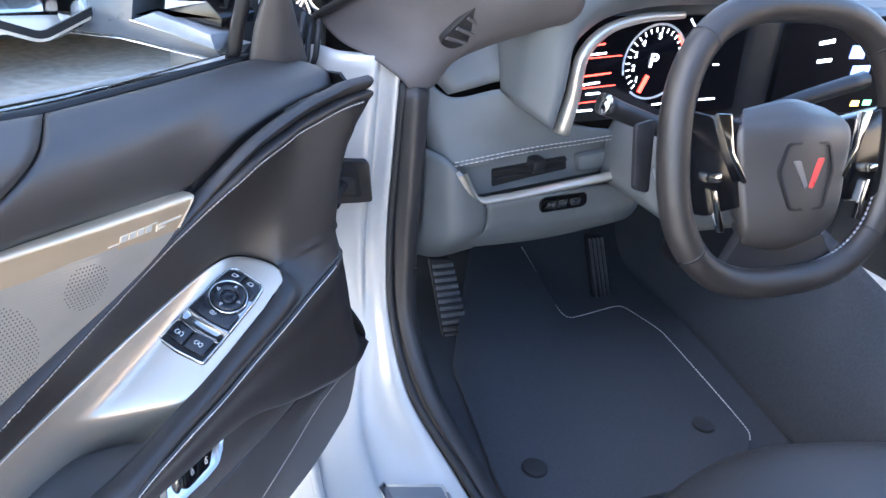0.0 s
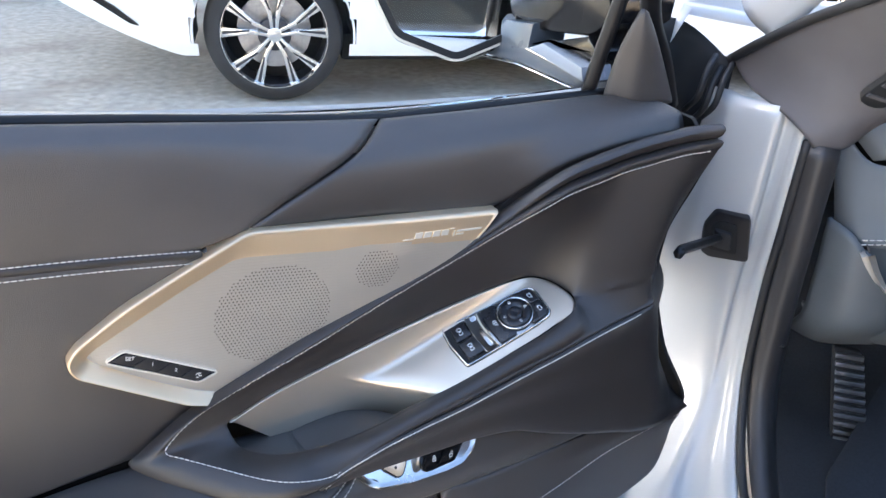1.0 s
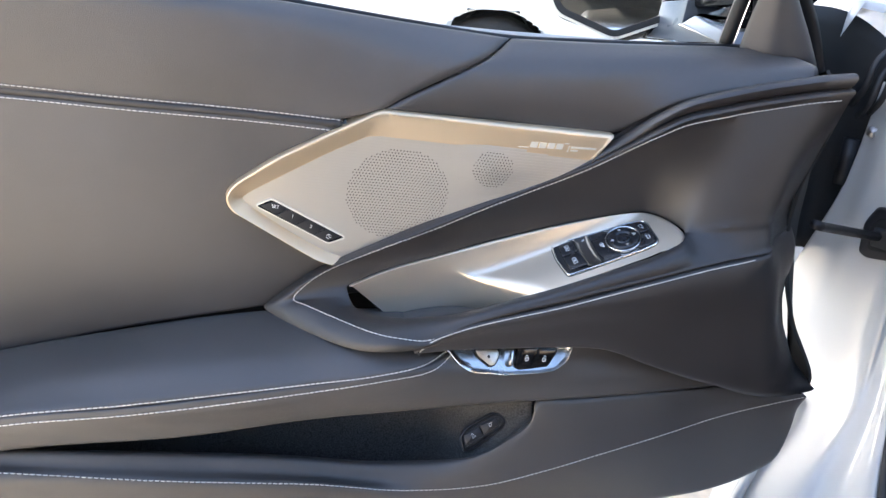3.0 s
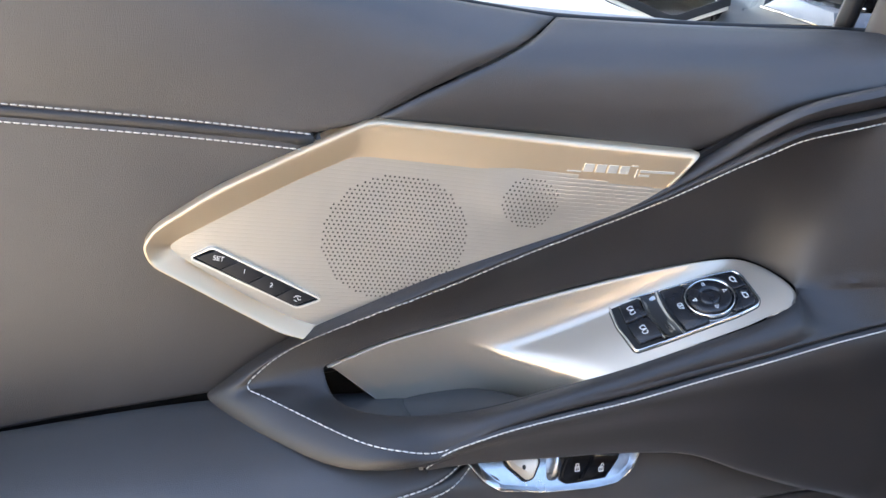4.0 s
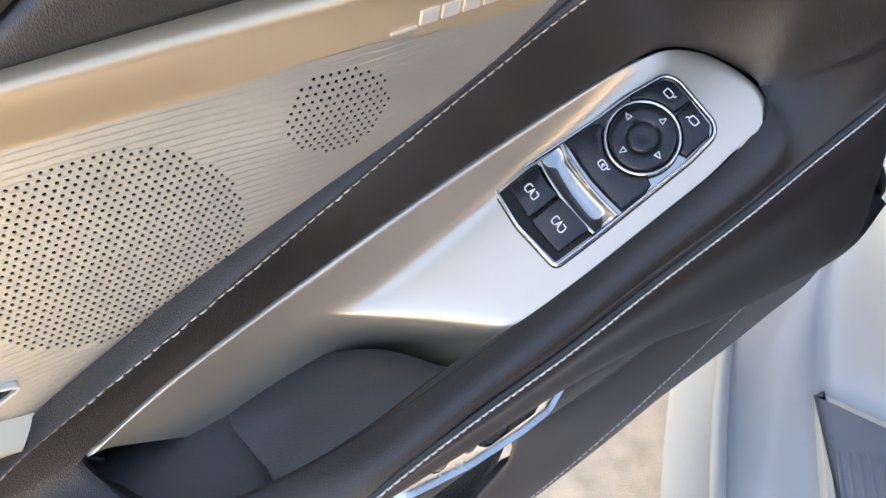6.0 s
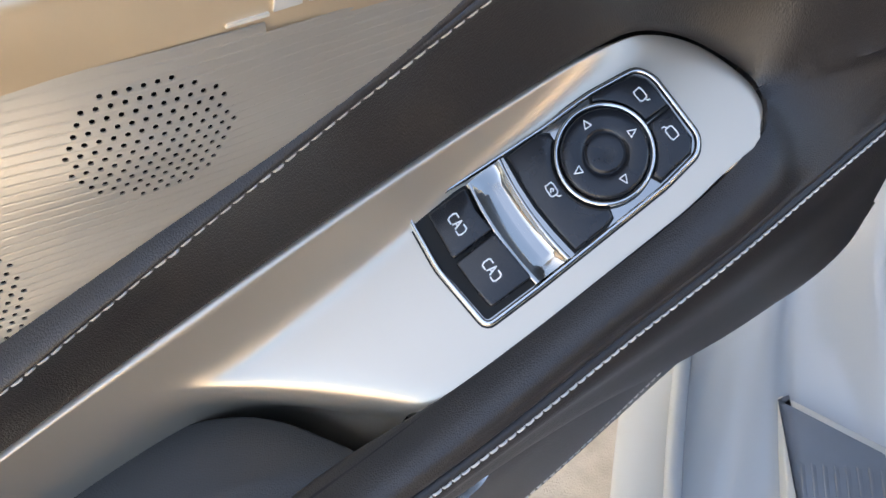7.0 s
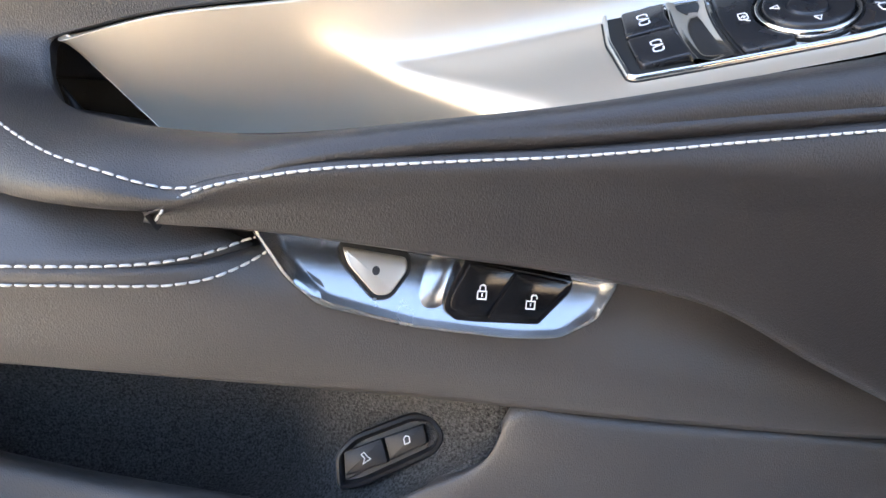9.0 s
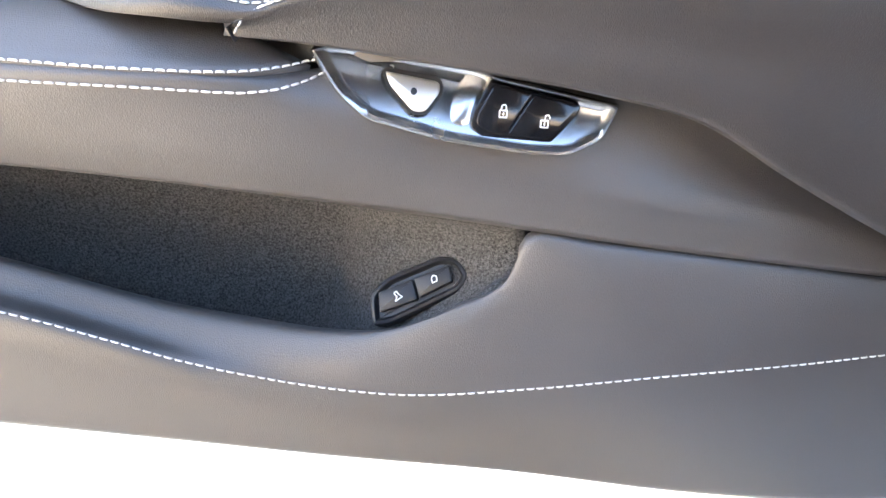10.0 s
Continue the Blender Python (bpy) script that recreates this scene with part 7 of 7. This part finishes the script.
for w in (0.0, 2.78):
    pts = [(w + 0.352 * math.cos(a_), 0.005, 0.308 + 0.352 * math.sin(a_)) for a_ in np.linspace(-0.10, math.pi + 0.10, 40)]
    tube_part("wheel_arch_lip", pts, 0.006, STONE_CAR, other, "white wheel arch lip", n=8)
    sheet("arch_liner", np.array([[(w + 0.350 * math.cos(a_), y, 0.308 + 0.350 * math.sin(a_)) for a_ in np.linspace(-0.12, math.pi + 0.12, 30)] for y in (0.04, 0.15, 0.32)]), GAP, other, "black wheel arch liner", toward=(0, -1, 0), roll=0.001)
sheet("deck", skin([[(-0.85, 0.30, 0.86), (-0.2, 0.05, 0.98), (1.5, 0.0, 1.0), (3.7, 0.3, 0.85)], [(-0.90, 0.9, 0.88), (-0.2, 0.9, 1.03), (1.5, 0.9, 1.05), (3.75, 0.9, 0.88)], [(-0.85, 1.5, 0.86), (-0.2, 1.75, 0.98), (1.5, 1.8, 1.0), (3.7, 1.5, 0.85)]], 30, 14), STONE_CAR, other, "white bonnet and boot", toward=(0, 0, 1))
sheet("greenhouse", skin([[(0.75, 0.08, 0.98), (1.5, 0.05, 0.99), (3.0, 0.10, 0.98)], [(1.25, 0.30, 1.38), (1.7, 0.28, 1.42), (2.7, 0.30, 1.38)], [(1.3, 0.9, 1.43), (1.7, 0.9, 1.46), (2.65, 0.9, 1.42)]], 24, 14), TINT, other, "dark cabin glass", toward=(0, -1, 1))
sheet("far_side_panel", np.array([[(u, 1.8, z) for u in np.linspace(-0.8, 3.6, 12)] for z in np.linspace(0.5, 1.0, 5)]), STONE_CAR, other, toward=(0, 1, 0))
sheet("front_mask", skin([[(-0.93, 0.36, 0.40), (-0.99, 0.9, 0.36), (-0.93, 1.5, 0.40)], [(-0.93, 0.36, 0.55), (-1.0, 0.9, 0.55), (-0.93, 1.5, 0.55)], [(-0.86, 0.32, 0.86), (-0.92, 0.9, 0.88), (-0.86, 1.5, 0.86)]], 16, 10), STONE_CAR, other, toward=(-1, 0, 0))
part("underbody", box(0.3, 3.4, 0.12, 1.7, 0.17, 0.30, 0.02), GAP, other, "dark underbody")
part("bumper_grille", prism(rounded([(-0.80, 0.455), (-0.60, 0.352), (-0.56, 0.345), (-0.66, 0.42), (-0.80, 0.485)], 0.01, 3), lambda u, v, h: (u, max(0.0, -0.45 - u) ** 1.7 * 0.9 - 0.010 - h, v), -0.01, 0.003, 0.001), GLOSS_BLACK, other, "dark bumper side intake")



def road_wheel(u, y, sgn, parent):
    prof = [(0.235, 0.105), (0.248, 0.108), (0.262, 0.098), (0.285, 0.090), (0.300, 0.072), (0.308, 0.03), (0.308, -0.10), (0.300, -0.13), (0.24, -0.14)]
    m = 56
    vs_, fs_ = [], []
    for r_, x_ in prof:
        for k in range(m):
            a_ = 2 * math.pi * k / m
            vs_.append((u + r_ * math.cos(a_), y - sgn * x_, 0.308 + r_ * math.sin(a_)))
    for i in range(len(prof) - 1):
        for k in range(m):
            fs_.append((i * m + k, i * m + (k + 1) % m, (i + 1) * m + (k + 1) % m, (i + 1) * m + k))
    wheel_ = mesh_part("wheel", vs_, fs_, TYRE, parent, "black low-profile tyre")

    def at(p, q, h=0.0):
        return (u + p, y - sgn * (0.075 + h), 0.308 + q)

    part("rim_lip", ring(arc(0, 0, 0.246, 0, 360, 57)[:-1], arc(0, 0, 0.232, 0, 360, 57)[:-1], at, -0.10, 0.030), ALLOY, wheel_, "bright alloy rim lip")
    part("barrel", ring(arc(0, 0, 0.235, 0, 360, 57)[:-1], arc(0, 0, 0.228, 0, 360, 57)[:-1], at, -0.16, 0.0), DARK_ALLOY, wheel_)
    part("brake_disc", prism(arc(0, 0, 0.165, 0, 360, 41)[:-1], at, -0.10, -0.085), STEEL, wheel_, "grey brake disc")
    part("wheel_back", prism(arc(0, 0, 0.228, 0, 360, 41)[:-1], at, -0.17, -0.15), GAP, wheel_)
    part("hub_cap", prism(arc(0, 0, 0.034, 0, 360, 33)[:-1], at, -0.03, 0.016, 0.008), ALLOY, wheel_, "silver hub cap")
    part("hub_face", prism(arc(0, 0, 0.075, 0, 360, 33)[:-1], at, -0.05, 0.0, 0.01), DARK_ALLOY, wheel_)
    for k in range(5):
        for d in (-1, 1):
            # two limbs of a split spoke that start together and part towards the rim
            a_ = radians(90 + 72 * k)
            b_ = a_ + d * radians(15)
            c_ = a_ + d * radians(4)
            limb = [(0.03, a_ + d * 0.10), (0.09, c_ + d * 0.02), (0.236, b_ - d * 0.085), (0.236, b_ + d * 0.11), (0.10, c_ + d * 0.22), (0.03, a_ + d * 0.62)]
            poly = [(r_ * math.cos(w_), r_ * math.sin(w_)) for r_, w_ in (limb if d > 0 else limb[::-1])]
            part("spoke", prism(poly, at, -0.030, 0.012, 0.003), ALLOY, wheel_, "machined alloy spoke")
            part("spoke_pocket", prism([(r_ * math.cos(w_), r_ * math.sin(w_)) for r_, w_ in ((0.11, c_ + d * 0.05), (0.225, b_ - d * 0.02), (0.225, b_ + d * 0.04), (0.11, c_ + d * 0.11))][::d], at, 0.010, 0.0125), DARK_ALLOY, wheel_)


for u, y, s_ in ((0.0, 0.11, 1), (2.78, 0.11, 1), (0.0, 1.7, -1), (2.78, 1.7, -1)):
    road_wheel(u, y, s_, other)
